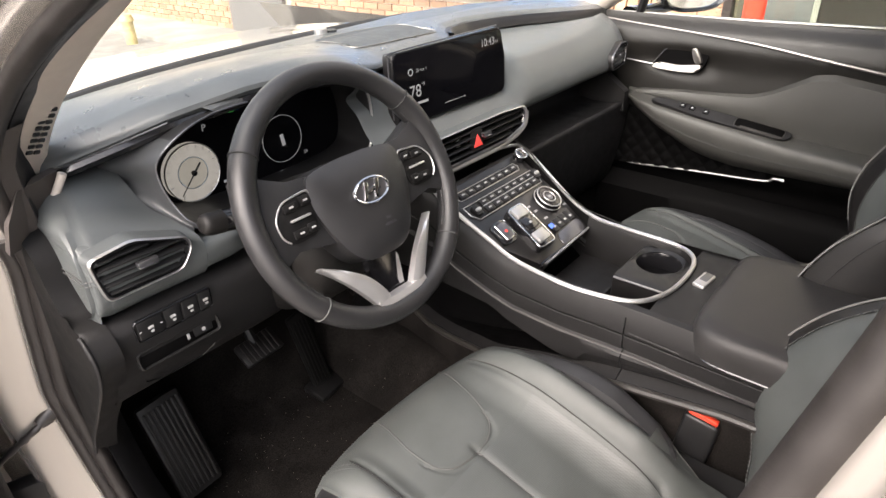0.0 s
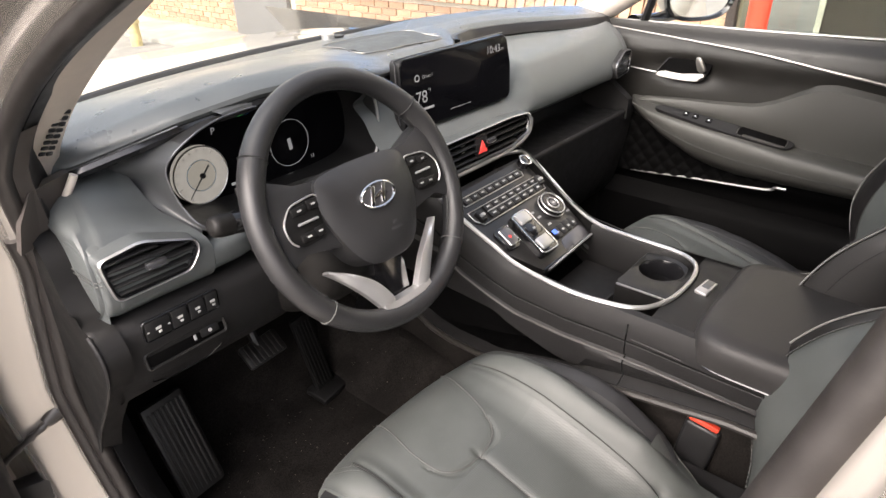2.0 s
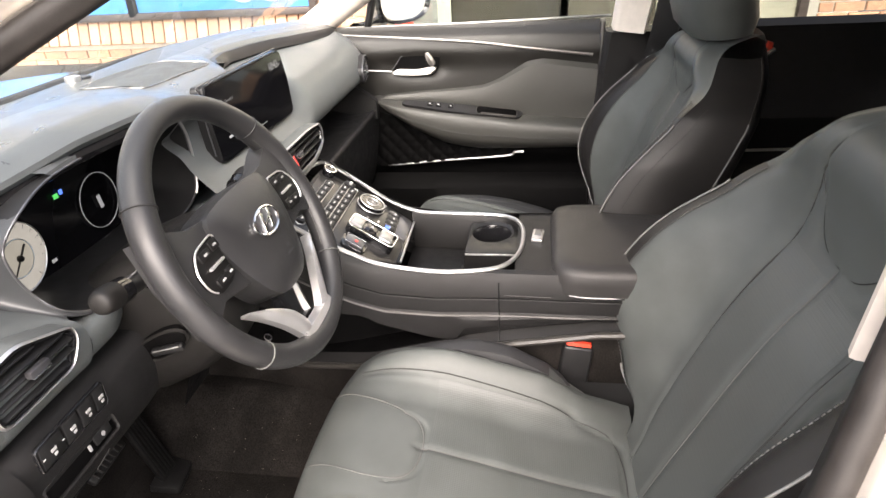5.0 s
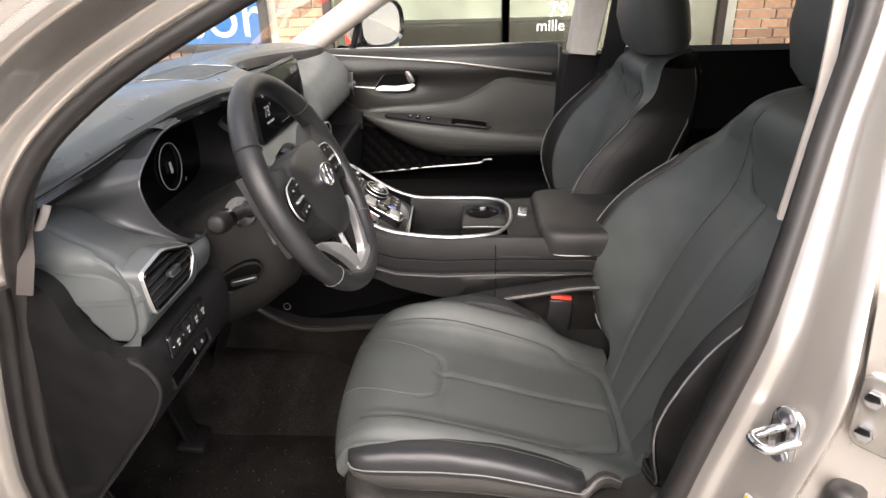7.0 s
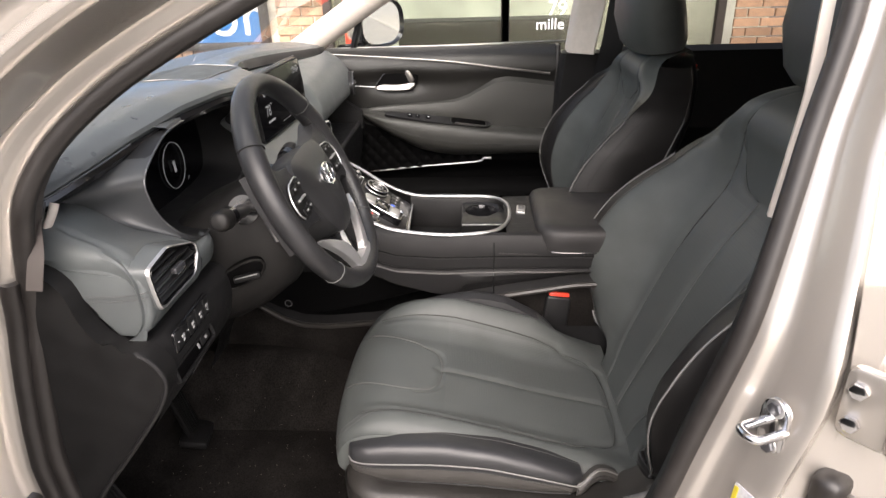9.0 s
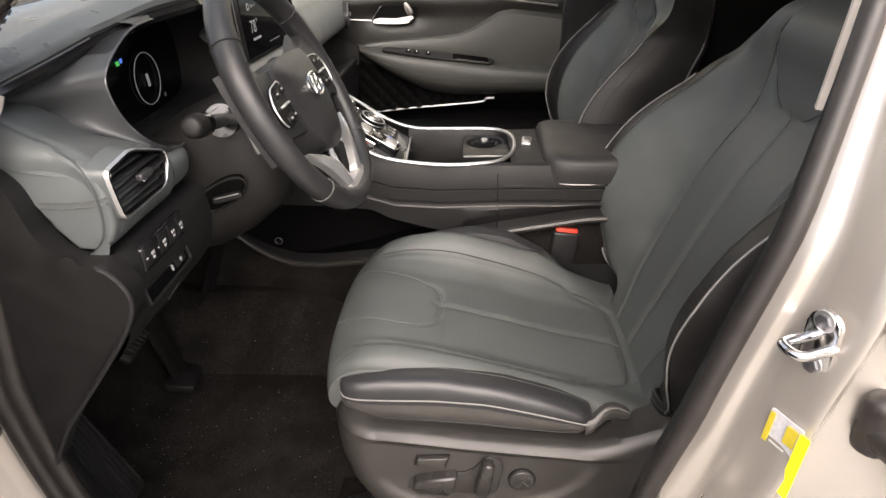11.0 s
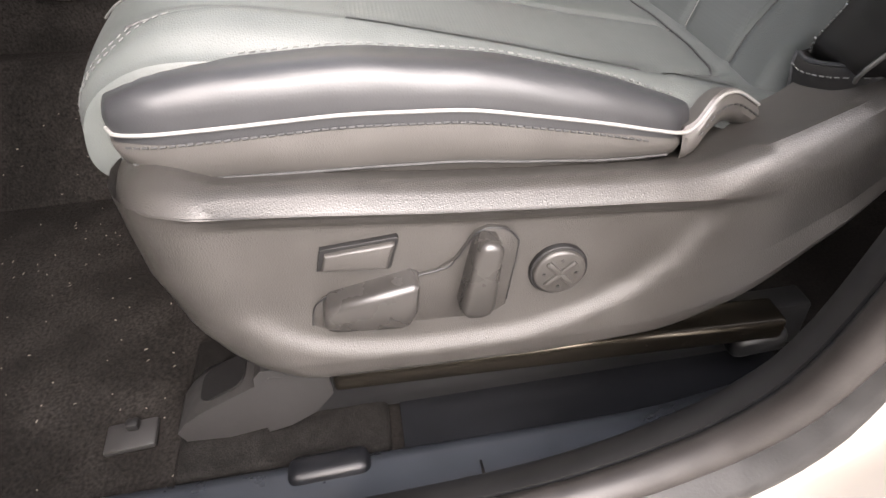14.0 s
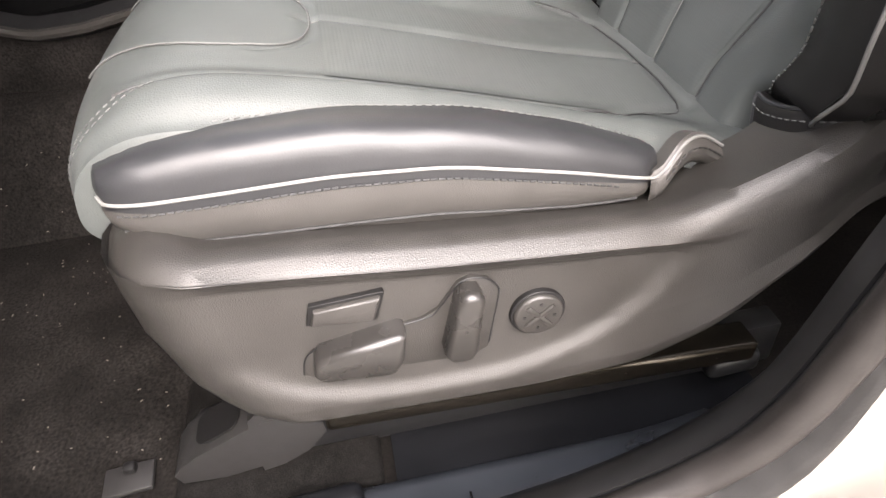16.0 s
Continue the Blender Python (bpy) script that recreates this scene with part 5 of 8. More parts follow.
        # front runner cap on the carpet
        _m = basis((-0.557, 0, 0), (0, 1, 0), (0, 0, 1))
        cap = part("runner_cap", prism_bm([(-0.062, 0.404), (-0.060, 0.440), (-0.064, 0.470), (-0.070, 0.476), (-0.112, 0.478), (-0.118, 0.472), (-0.119, 0.440), (-0.102, 0.420), (-0.080, 0.408)], _m @ pose(0, 0, 0.024), 0.051, 0.006, 3), CAPPLASTIC, root, "scuffed black runner end cap")
        part("cap_nose", prism_bm([(0.004, 0.403), (0.008, 0.414), (0.000, 0.424), (-0.014, 0.434), (-0.060, 0.456), (-0.068, 0.456), (-0.068, 0.406), (-0.030, 0.400)], _m @ pose(0, 0, 0.024), 0.047, 0.007, 3), CAPPLASTIC, cap, "low front of the end cap")
        part("cap_inset", prism_bm([(x * 0.95 - 0.001, y) for x, y in rounded(0.034, 0.042, 0.010, 5)], basis((-0.556, -0.034, 0.4448), (1, 0, 0), (0, -1, 0.47)), 0.002, 0.0008), TRAYBLACK, cap, "dark inset pad on the end cap")
        part("cap_scuff", prism_bm([(0, 0), (0.010, 0.001), (0.014, 0.003), (0.003, 0.004)], basis((-0.5842, -0.072, 0.465), (0, -1, 0), (0, 0, 1)) @ pose(0, 0, 0.0003), 0.0006), CAPPLASTIC, cap)
        part("runner_bracket", box_bm(pose(-0.566, -0.094, 0.486), 0.028, 0.030, 0.022, 0.003), DARKMETAL, root)
        part("bracket_clip", tube_bm([(-0.582, -0.080, 0.493), (-0.582, -0.108, 0.493)], 0.0018, 6), SATIN, root)
        part("rear_bracket", box_bm(pose(-0.575, -0.475, 0.420, -4), 0.030, 0.05, 0.024, 0.008, 3), SMOOTHBLACK, root)
        part("carpet_riser", box_bm(pose(-0.536, -0.072, 0.390), 0.15, 0.172, 0.018, 0.007, 3), CARPETLIT, root, "short-pile carpet patch under the runner")
    return root


driver_seat = build_seat(1, "driver_seat", "grey leather driver's seat with pale piping and side switches", True)
passenger_seat = build_seat(-1, "passenger_seat", "grey leather passenger seat with pale piping", False)

# buckle by the driver's seat
buckle = thing("seat_belt_buckle", (-0.128, -0.39, 0.62), "black seat belt buckle with red button", "seat belt buckle")
_m = basis((-0.128, -0.390, 0.675), (0, 1, 0.12), (0.05, -0.12, 1))
part("buckle_body", box_bm(_m, 0.052, 0.075, 0.026, 0.006, 3), SMOOTHBLACK, buckle)
part("release_button", box_bm(_m @ pose(0, 0.036, 0.001), 0.043, 0.017, 0.019, 0.003), RED, buckle, "bright red release button")
part("buckle_stalk", tube_bm([(-0.128, -0.385, 0.64), (-0.135, -0.375, 0.56), (-0.14, -0.37, 0.48)], 0.016, 8, flat=0.5), SMOOTHBLACK, buckle)
# carpet clip in the footwell
clip = thing("mat_hook", (-0.553, 0.065, 0.392), "small black floor mat hook on the carpet", "mat hook")
part("hook_base", box_bm(pose(-0.5585, 0.055, 0.393, 0, 0, 4), 0.028, 0.041, 0.006, 0.002), CAPPLASTIC, clip)
part("hook", box_bm(pose(-0.551, 0.054, 0.399), 0.010, 0.011, 0.009, 0.003), TRAYBLACK, clip)
# lint on the carpet
LINT = material("white lint", (0.14, 0.125, 0.105), 0.9)
_bm = bmesh.new()
for k in range(230):
    x, y = random.uniform(-0.64, -0.12), random.uniform(-0.02, 0.46)
    a, l, r = random.uniform(0, 6.28), random.uniform(0.0006, 0.003), random.uniform(0.0003, 0.0007)
    z = floor_z(x, y) + 0.0015
    tube_bm([(x, y, z), (x + l * math.cos(a), y + l * math.sin(a), z + 0.0005)], r, 4, bm=_bm)
lint = finish("lint", _bm, LINT, None)
tagged(lint, "scattered pale lint specks on the black carpet", "lint", kind="stuff")


# ---- dashboard ----
dash = thing("dashboard", (0, 0.3, 0.8), "grey soft-touch dashboard with chrome-rimmed vents", "dashboard")
HX = [-0.71, -0.67, -0.62, -0.56, -0.507, -0.40, -0.30, -0.23, -0.16, -0.10, 0.0, 0.10, 0.15, 0.20, 0.28, 0.37, 0.45, 0.54, 0.64, 0.70, 0.80]
HY = [0.345, 0.318, 0.284, 0.255, 0.236, 0.207, 0.186, 0.180, 0.205, 0.235, 0.25, 0.265, 0.300, 0.340, 0.358, 0.345, 0.322, 0.292, 0.265, 0.255, 0.26]
HZ = [1.103, 1.111, 1.125, 1.143, 1.157, 1.174, 1.178, 1.172, 1.156, 1.148, 1.145, 1.144, 1.144, 1.143, 1.142, 1.140, 1.138, 1.133, 1.127, 1.123, 1.115]


def hood_edge(x):
    return interp(x, HX, HY), interp(x, HX, HZ)


def screen_base(x):
    return 0.575 - 0.16 * abs(x / 0.75) ** 2.4


def pad_z(x, t):
    """The pad's height from the windscreen (t = 0) to its rear edge (t = 1)."""
    z1 = hood_edge(x)[1]
    crown = interp(t, [0, 0.3, 0.7, 0.92, 1], [1.135, 1.158, 1.168, 1.166, 1.158])
    hump = 0.003 * gauss(x + 0.37, 0.17) * smooth(0.2, 0.7, t) * (1 - smooth(0.93, 1.0, t) * 0.5)
    return crown + hump + (z1 - 1.158) * smooth(0.1, 1.0, t) - 0.022 * abs(x / 0.75) ** 4 * (1 - t)


_rows = []
for x in np.linspace(-0.705, 0.79, 110):
    y1, z1 = hood_edge(x)
    y0 = max(screen_base(x), y1 + 0.05)
    row = []
    for k in range(26):
        t = k / 25
        y = lerp(y0, y1, t)
        row.append(V(x, y, pad_z(x, t)))
    # rolled rear edge
    p = row[-1]
    row += [p + V(0, -0.006, -0.003), p + V(0, -0.008, -0.009), p + V(0, -0.004, -0.015), p + V(0, 0.02, -0.018), p + V(0, 0.05, -0.02)]
    _rows.append(row)
upper = part("upper_pad", grid_bm(_rows)[0], PADTOP, dash, "grey soft dash top pad")
part("screen_seal", tube_bm([r[0] + V(0, 0.004, 0.002) for r in _rows], 0.0075, 8), RUBBER, upper, "black seal along the windscreen base")
# hood lip: black tube drawn for the gap's shade; thin silver inlay towards the door
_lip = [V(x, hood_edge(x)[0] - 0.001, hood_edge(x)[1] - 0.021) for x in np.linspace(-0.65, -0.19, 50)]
part("lip_gap_shade", tube_bm(_lip, 0.0085, 8), GLOSSBLACK, upper, "black strip for the shaded gap under the pad lip")
_lip = [V(x, hood_edge(x)[0] - 0.0075, hood_edge(x)[1] - 0.0125) for x in np.linspace(-0.635, -0.507, 20)]
part("lip_inlay", tube_bm(_lip, 0.0013, 6), DARKMETAL, upper, "thin silver inlay")
_band = []
for x in np.linspace(0.165, 0.745, 40):
    e = smooth(0.165, 0.20, x)
    hy, hz = hood_edge(x)
    _band.append([V(x, hy + 0.004, hz + 0.001), V(x, hy - 0.009, hz + 0.001 * e), V(x, hy - 0.017, hz - 0.007 * e), V(x, hy - 0.021, hz - 0.020 * e), V(x, hy - 0.008, hz - 0.030 * e)])
part("far_slot", grid_bm(_band)[0], SMOOTHBLACK, upper, "satin black band under the pad edge")
# centre speaker grille
_gr = []
for v in np.linspace(0, 1, 14):
    r = []
    for u in np.linspace(0, 1, 24):
        x = lerp(-0.095, 0.118, u)
        y = lerp(0.300, 0.418 - 0.02 * u, v) + 0.02 * math.sin(u * math.pi) * v
        y1, y0 = hood_edge(x)[0], screen_base(x)
        r.append(V(x, y, pad_z(x, (y0 - y) / (y0 - y1)) + 0.0015))
    _gr.append(r)
SPK = material("fine speaker mesh", (0.055, 0.061, 0.061), 0.6, tint=0.1, scale=60, bump=0.9, bump_scale=600, kind="dots")
part("speaker_grille", grid_bm(_gr)[0], SPK, upper, "fine black speaker mesh")
part("grille_rim", tube_bm(spline([_gr[0][0], _gr[0][12], _gr[0][-1], _gr[7][-1], _gr[-1][-1], _gr[-1][16], _gr[-1][8], _gr[-1][0], _gr[7][0]], 6, True), 0.0009, 6, True), DIMSATIN, upper)
part("light_sensor", tube_bm([(-0.030, 0.476, 1.150), (-0.030, 0.476, 1.166)], 0.013, 16), SATIN, upper, "pale dome light sensor")
part("sensor_base", tube_bm([(-0.005, 0.474, 1.150), (-0.005, 0.474, 1.161)], 0.012, 16), SMOOTHBLACK, upper)

# passenger-side pad, shelf, glovebox
_rows = []
for x in np.linspace(-0.20, 0.715, 70):
    y1, z1 = hood_edge(x)
    k = smooth(0.12, 0.30, x)
    e = smooth(0.66, 0.715, x)
    b = 1 - smooth(0.16, 0.24, x)
    pr = [(y1 + 0.045, z1 - 0.012), (y1 + 0.012, z1 - 0.022), (y1 - 0.004, z1 - 0.024), (lerp(y1, 0.19, 0.5) + 0.02 * b, lerp(1.118, 1.112, k)), (0.195 + 0.035 * b, lerp(1.10, 1.098, k)),
          (0.172 + 0.035 * b, 1.078), (0.156 + 0.035 * b, 1.052), (0.146 + 0.020 * b, 1.025), (0.146, 1.006), (0.155, 0.994), (0.178, 0.985), (0.26, 0.975)]
    _rows.append([V(x, p.y + 0.015 * e, p.z) for p in spline([(0, a, b) for a, b in pr], 4)])
part("passenger_pad", grid_bm(_rows)[0], PAD, dash, "satin grey curved pad")
_rows = []
for x in np.linspace(0.17, 0.72, 30):
    pr = [(0.26, 0.976), (0.265, 0.93), (0.255, 0.905), (0.20, 0.896), (0.155, 0.900), (0.142, 0.905), (0.134, 0.898), (0.138, 0.87), (0.15, 0.78), (0.185, 0.66), (0.28, 0.60), (0.42, 0.58)]
    _rows.append([V(x, p.y, p.z) for p in spline([(0, a, b) for a, b in pr], 4)])
part("glovebox", grid_bm(_rows)[0], PANEL, dash, "black glovebox with an open shelf above")
part("shelf_end", prism_bm([(0.13, 0.88), (0.13, 0.93), (0.20, 0.98), (0.28, 0.99), (0.28, 0.88)], basis((0.70, 0, 0), (0, 1, 0), (0, 0, 1)), 0.03, 0.004), PANEL, dash)

# driver's side pad with the side vent
PAD_L = [(0.335, 1.084), (0.30, 1.092), (0.262, 1.088), (0.225, 1.075), (0.19, 1.065), (0.166, 1.050), (0.155, 1.032), (0.152, 1.01), (0.153, 0.985), (0.160, 0.966), (0.175, 0.953), (0.20, 0.946), (0.28, 0.945)]
PAD_R = [(0.335, 1.090), (0.30, 1.088), (0.262, 1.075), (0.225, 1.051), (0.19, 1.035), (0.166, 1.024), (0.156, 1.016), (0.152, 1.003), (0.153, 0.985), (0.160, 0.966), (0.175, 0.953), (0.20, 0.946), (0.28, 0.945)]
PAD_XL = [-0.634, -0.638, -0.645, -0.655, -0.665, -0.672, -0.676, -0.677, -0.677, -0.677, -0.677, -0.677, -0.677]
PAD_X = [-0.559, -0.563, -0.566, -0.564, -0.551, -0.542, -0.538, -0.535, -0.535, -0.535, -0.535, -0.535, -0.535]
_rows = []
for u in np.linspace(0, 1, 30):
    e = smooth(0.12, 0.0, u)
    q = u ** 0.8
    pr = [(lerp(xl, xr, u), lerp(l[0], r[0], u) + 0.010 * e, lerp(l[1], r[1], q) + 0.004 * math.sin(math.pi * u) * (1.0 if k < 5 else 0.3)) for k, (l, r, xl, xr) in enumerate(zip(PAD_L, PAD_R, PAD_XL, PAD_X))]
    _rows.append(spline(pr, 4))
part("driver_pad", grid_bm(_rows)[0], PAD, dash, "grey pad round the side vent")
_edge = []
for p in _rows[0]:
    q = V(-0.680, p.y + 0.002, p.z - 0.85 * (p.x + 0.677))
    _edge.append([p + V(0.002, 0, -0.0005), p.lerp(q, 0.25) + V(-0.004, -0.001, 0.003), p.lerp(q, 0.6) + V(-0.004, -0.001, 0.003), q, q + V(0.004, 0, -0.020)])
part("pad_shoulder", grid_bm(_edge)[0], PAD, dash, "rounded outer shoulder of the pad")
# near-black sheet that paints the shade behind the lip
part("slot_back", grid_bm([[V(x, hood_edge(x)[0] + 0.03, hood_edge(x)[1] - 0.015), V(x, hood_edge(x)[0] + 0.045, hood_edge(x)[1] - 0.035), V(x, 0.345, 1.055)] for x in np.linspace(-0.705, -0.45, 16)])[0], DEEPBLACK, dash, "near-black sheet for the shaded recess under the pad lip")
# cluster surround: from the pad to the visor and down to the column
_rows = []
for x in np.linspace(-0.535, -0.17, 30):
    pr = [(0.195, 1.000), (0.168, 1.006), (0.153, 1.000), (0.152, 0.985), (0.162, 0.967), (0.20, 0.95), (0.28, 0.945)]
    d = 0.03 * smooth(-0.50, -0.42, x)
    _rows.append([V(x, p.y + d, p.z - 0.012 * smooth(-0.50, -0.40, x)) for p in spline([(0, a, b) for a, b in pr], 4)])
part("lower_surround", grid_bm(_rows)[0], PAD, dash)
# pad end face by the door, double stitched
_poly = [(0.285, 1.056), (0.24, 1.058), (0.20, 1.057), (0.174, 1.051), (0.157, 1.036), (0.152, 1.01), (0.153, 0.985), (0.160, 0.966), (0.178, 0.955), (0.20, 0.957), (0.222, 0.985), (0.236, 1.03), (0.258, 1.042), (0.285, 1.046)]
part("pad_end", prism_bm(_poly, basis((-0.678, 0, 0), (0, -1, 0), (0, 0, 1)) @ Matrix.Diagonal((-1, 1, 1, 1)), 0.02, 0.006, 3), PAD, dash, "stitched pad end face")
for dz in (0.0, -0.006):
    part("pad_stitching", stitches(spline([(-0.662, 0.149, 1.016 + dz), (-0.6805, 0.158, 1.016 + dz), (-0.6805, 0.19, 1.012 + dz), (-0.6805, 0.222, 1.012 + dz)], 8), 0.005, 0.0036, 0.0008), STITCH, dash)
# side cover below, in the doorway
_poly = spline([(0.42, 1.06, 0), (0.30, 1.060, 0), (0.262, 1.054, 0), (0.237, 1.031, 0), (0.223, 0.986, 0), (0.200, 0.957, 0), (0.165, 0.949, 0), (0.146, 0.930, 0), (0.142, 0.905, 0), (0.160, 0.868, 0), (0.205, 0.808, 0), (0.275, 0.715, 0), (0.325, 0.60, 0), (0.35, 0.48, 0), (0.36, 0.42, 0), (0.46, 0.42, 0)], 5)
part("side_cover", prism_bm([(-p.x, p.y) for p in _poly], basis((-0.704, 0, 0), (0, -1, 0), (0, 0, 1)), 0.03, 0.008, 3), SIDECOVER, dash, "black side cover in the doorway")
part("cover_edge", tube_bm([V(-0.706, p.x, p.y) for p in _poly[30:70]], 0.003, 8), PANEL, dash, "black edge strip of the side cover")
part("cover_filler", box_bm(pose(-0.69, 0.42, 0.80), 0.05, 0.22, 0.75), PANEL, dash)
# knee panel with switches
_rows = []
for x in np.linspace(-0.685, -0.20, 40):
    pr = [(0.21, 0.949), (0.170, 0.948), (0.156, 0.938), (0.152, 0.925), (0.154, 0.90), (0.163, 0.865), (0.178, 0.835), (0.20, 0.812), (0.25, 0.79), (0.36, 0.77)]
    d = 0.012 * smooth(-0.46, -0.30, x)
    _rows.append([V(x, p.y + d, p.z) for p in spline([(0, a, b) for a, b in pr], 4)])
knee = part("knee_panel", grid_bm(_rows)[0], PANEL, dash, "black knee panel")
part("knee_stitching", stitches([V(x, 0.1545 + 0.012 * smooth(-0.46, -0.30, x), 0.905) for x in np.linspace(-0.655, -0.36, 40)], 0.006, 0.004, 0.0008), STITCH, knee)
_m = basis((-0.597, 0.1515, 0.9295), (1, 0.01, 0.0), (0, -0.02, 1))
part("switch_bank", frame_bm(rounded(0.108, 0.032, 0.006), rounded(0.104, 0.028, 0.005), _m, 0.002), GLOSSBLACK, knee)
for k, (x0, w) in enumerate(((-0.034, 0.033), (-0.004, 0.022), (0.021, 0.022), (0.043, 0.017))):
    b = part("switch", box_bm(_m @ pose(x0, 0, 0), w, 0.026, 0.006, 0.0015), SMOOTHBLACK, knee)
    part("switch_mark", box_bm(_m @ pose(x0, 0.001, 0.0035), 0.007, 0.0035, 0.0008), WHITEMARK, b)
    part("switch_mark", box_bm(_m @ pose(x0 + 0.001, -0.005, 0.0035), 0.004, 0.003, 0.0008), WHITEMARK, b)
for q in (-0.014, 0.014):
    part("switch_mark", box_bm(_m @ pose(-0.034 + q, 0, 0.0035), 0.003, 0.0010, 0.0008), WHITEMARK, knee)
_m = basis((-0.598, 0.1580, 0.8845), (1, 0.01, 0.0), (0, 0.2, 1))
# flat plate; its near-black colour is the shade inside the coin tray
part("tray_slot", box_bm(_m, 0.112, 0.021, 0.006, 0.002), DEEPBLACK, knee, "near-black plate for the shaded coin tray")
part("tray_frame", frame_bm(rounded(0.118, 0.027, 0.006), rounded(0.110, 0.019, 0.004), _m @ pose(0, 0, 0.0035), 0.003), SIDECOVER, knee)
part("lid_line", tube_bm([V(x, y, z) for x, y, z in ((-0.650, 0.158, 0.880), (-0.646, 0.176, 0.838), (-0.620, 0.186, 0.823), (-0.560, 0.186, 0.823), (-0.545, 0.176, 0.838), (-0.535, 0.158, 0.880))], 0.0010, 5), GLOSSBLACK, knee)
part("tray_card", box_bm(_m @ pose(0.012, 0, 0.003), 0.004, 0.008, 0.003, 0.001), GREYMARK, knee)
part("tray_button", box_bm(_m @ pose(0.034, 0.001, 0.003), 0.028, 0.013, 0.004, 0.002), SMOOTHBLACK, knee)
part("tray_mark", prism_bm(circle(0.0028, 12), _m @ pose(0.034, 0.001, 0.0055), 0.001), GREYMARK, knee)


def vent(name, outline, m, parent, slats, label, proud=0.012, skirt=PAD, rim=SATIN):
    """An air vent: dark box, slats, tab and a chrome rim."""
    cx, cy = sum(p[0] for p in outline) / len(outline), sum(p[1] for p in outline) / len(outline)
    big = [(cx + (x - cx) * 1.0, cy + (y - cy) * 1.0) for x, y in outline]
    inner = [(cx + (x - cx) * 0.90, cy + (y - cy) * 0.83) for x, y in outline]
    m = m @ pose(0, 0, proud)
    thin = [(cx + (x - cx) * 0.94, cy + (y - cy) * 0.90) for x, y in outline]
    v = part(name, prism_bm(inner, m @ pose(0, 0, -0.010), 0.004), GLOSSBLACK, parent, label)
    part("vent_rim", frame_bm(big, thin, m, 0.004), rim, v, "satin metal vent rim")
    part("vent_bezel", frame_bm(thin, inner, m @ pose(0, 0, -0.002), 0.006), GLOSSBLACK, v)
    part("vent_skirt", grid_bm([[m @ V(x, y, 0.0) for x, y in big], [m @ V(cx + (x - cx) * 1.05, cy + (y - cy) * 1.1, -0.022) for x, y in big]], close_v=True)[0], skirt, v)
    xs, ys = [p[0] for p in inner], [p[1] for p in inner]
    for k in range(slats):
        yy = lerp(min(ys), max(ys), (k + 0.5) / slats)
        # clip the slat to the outline at this height
        cut = []
        for (x0, y0), (x1, y1) in zip(inner, inner[1:] + inner[:1]):
            if (y0 - yy) * (y1 - yy) < 0:
                cut.append(x0 + (x1 - x0) * (yy - y0) / (y1 - y0))
        if len(cut) >= 2:
            part("vent_slat", box_bm(m @ pose((min(cut) + max(cut)) / 2, yy, -0.003) @ pose(0, 0, 0, 24), max(cut) - min(cut) - 0.002, 0.0022, 0.012, 0.0006), SMOOTHBLACK, v)
    part("vent_tab", box_bm(m @ pose(cx + 0.004, cy + 0.001, 0.005), 0.026, 0.008, 0.008, 0.002), DARKMETAL, v)
    part("vent_tab_edge", box_bm(m @ pose(cx + 0.004, cy - 0.003, 0.009), 0.024, 0.0015, 0.002, 0.0005), CHROME, v)
    return v


def soft_outline(pts, n=4):
    """Rounds a polygon's corners."""
    out = []
    m = len(pts)
    for i in range(m):
        p0, p1, p2 = V(*pts[i - 1], 0), V(*pts[i], 0), V(*pts[(i + 1) % m], 0)
        a = p1 + (p0 - p1).normalized() * min(0.010, (p0 - p1).length * 0.4)
        b = p1 + (p2 - p1).normalized() * min(0.010, (p2 - p1).length * 0.4)
        for k in range(n + 1):
            t = k / n
            q = a.lerp(p1, t).lerp(p1.lerp(b, t), t)
            out.append((q.x, q.y))
    return out


_vl = soft_outline([(-0.064, 0.029), (-0.010, 0.036), (0.058, 0.012), (0.060, -0.004), (0.042, -0.028), (-0.054, -0.030), (-0.060, -0.002)])
vent("side_vent", _vl, basis((-0.614, 0.148, 1.015), (1, -0.02, 0), (0, 0.02, 1)), dash, 5, "black slatted side vent", -0.001)
_vr = soft_outline([(0.064, 0.029), (0.010, 0.036), (-0.050, 0.014), (-0.055, -0.002), (-0.042, -0.026), (0.054, -0.026), (0.060, -0.002)])
vent("side_vent", _vr, basis((0.644, 0.142, 1.022), (1, 0.15, 0), (0, 0.02, 1)), dash, 5, "black slatted side vent", -0.004, PANEL, DARKMETAL)
# centre vent strip
_vc = soft_outline([(-0.175, 0.030), (0.10, 0.030), (0.168, 0.024), (0.176, 0.010), (0.165, -0.012), (0.10, -0.028), (-0.165, -0.028), (-0.178, 0.0)])
_mc = basis((0.008, 0.132, 0.993), (1, 0, 0), (0, 0.12, 1))
cv = vent("centre_vent", _vc, _mc, dash, 4, "black slatted centre vents")
part("hazard_plate", box_bm(_mc @ pose(0.003, 0, 0.010), 0.036, 0.044, 0.008, 0.003), SMOOTHBLACK, cv)
part("hazard_triangle", prism_bm([(-0.0125, -0.011), (0.0125, -0.011), (0, 0.012)], _mc @ pose(0.004, -0.002, 0.0155), 0.002, 0.0005), REDGLOW, cv, "red hazard warning triangle")
for k in (0.010, 0.0):
    part("indicator_mark", box_bm(_mc @ pose(-0.045, k, 0.0065), 0.009, 0.004, 0.001), GREYMARK, cv)
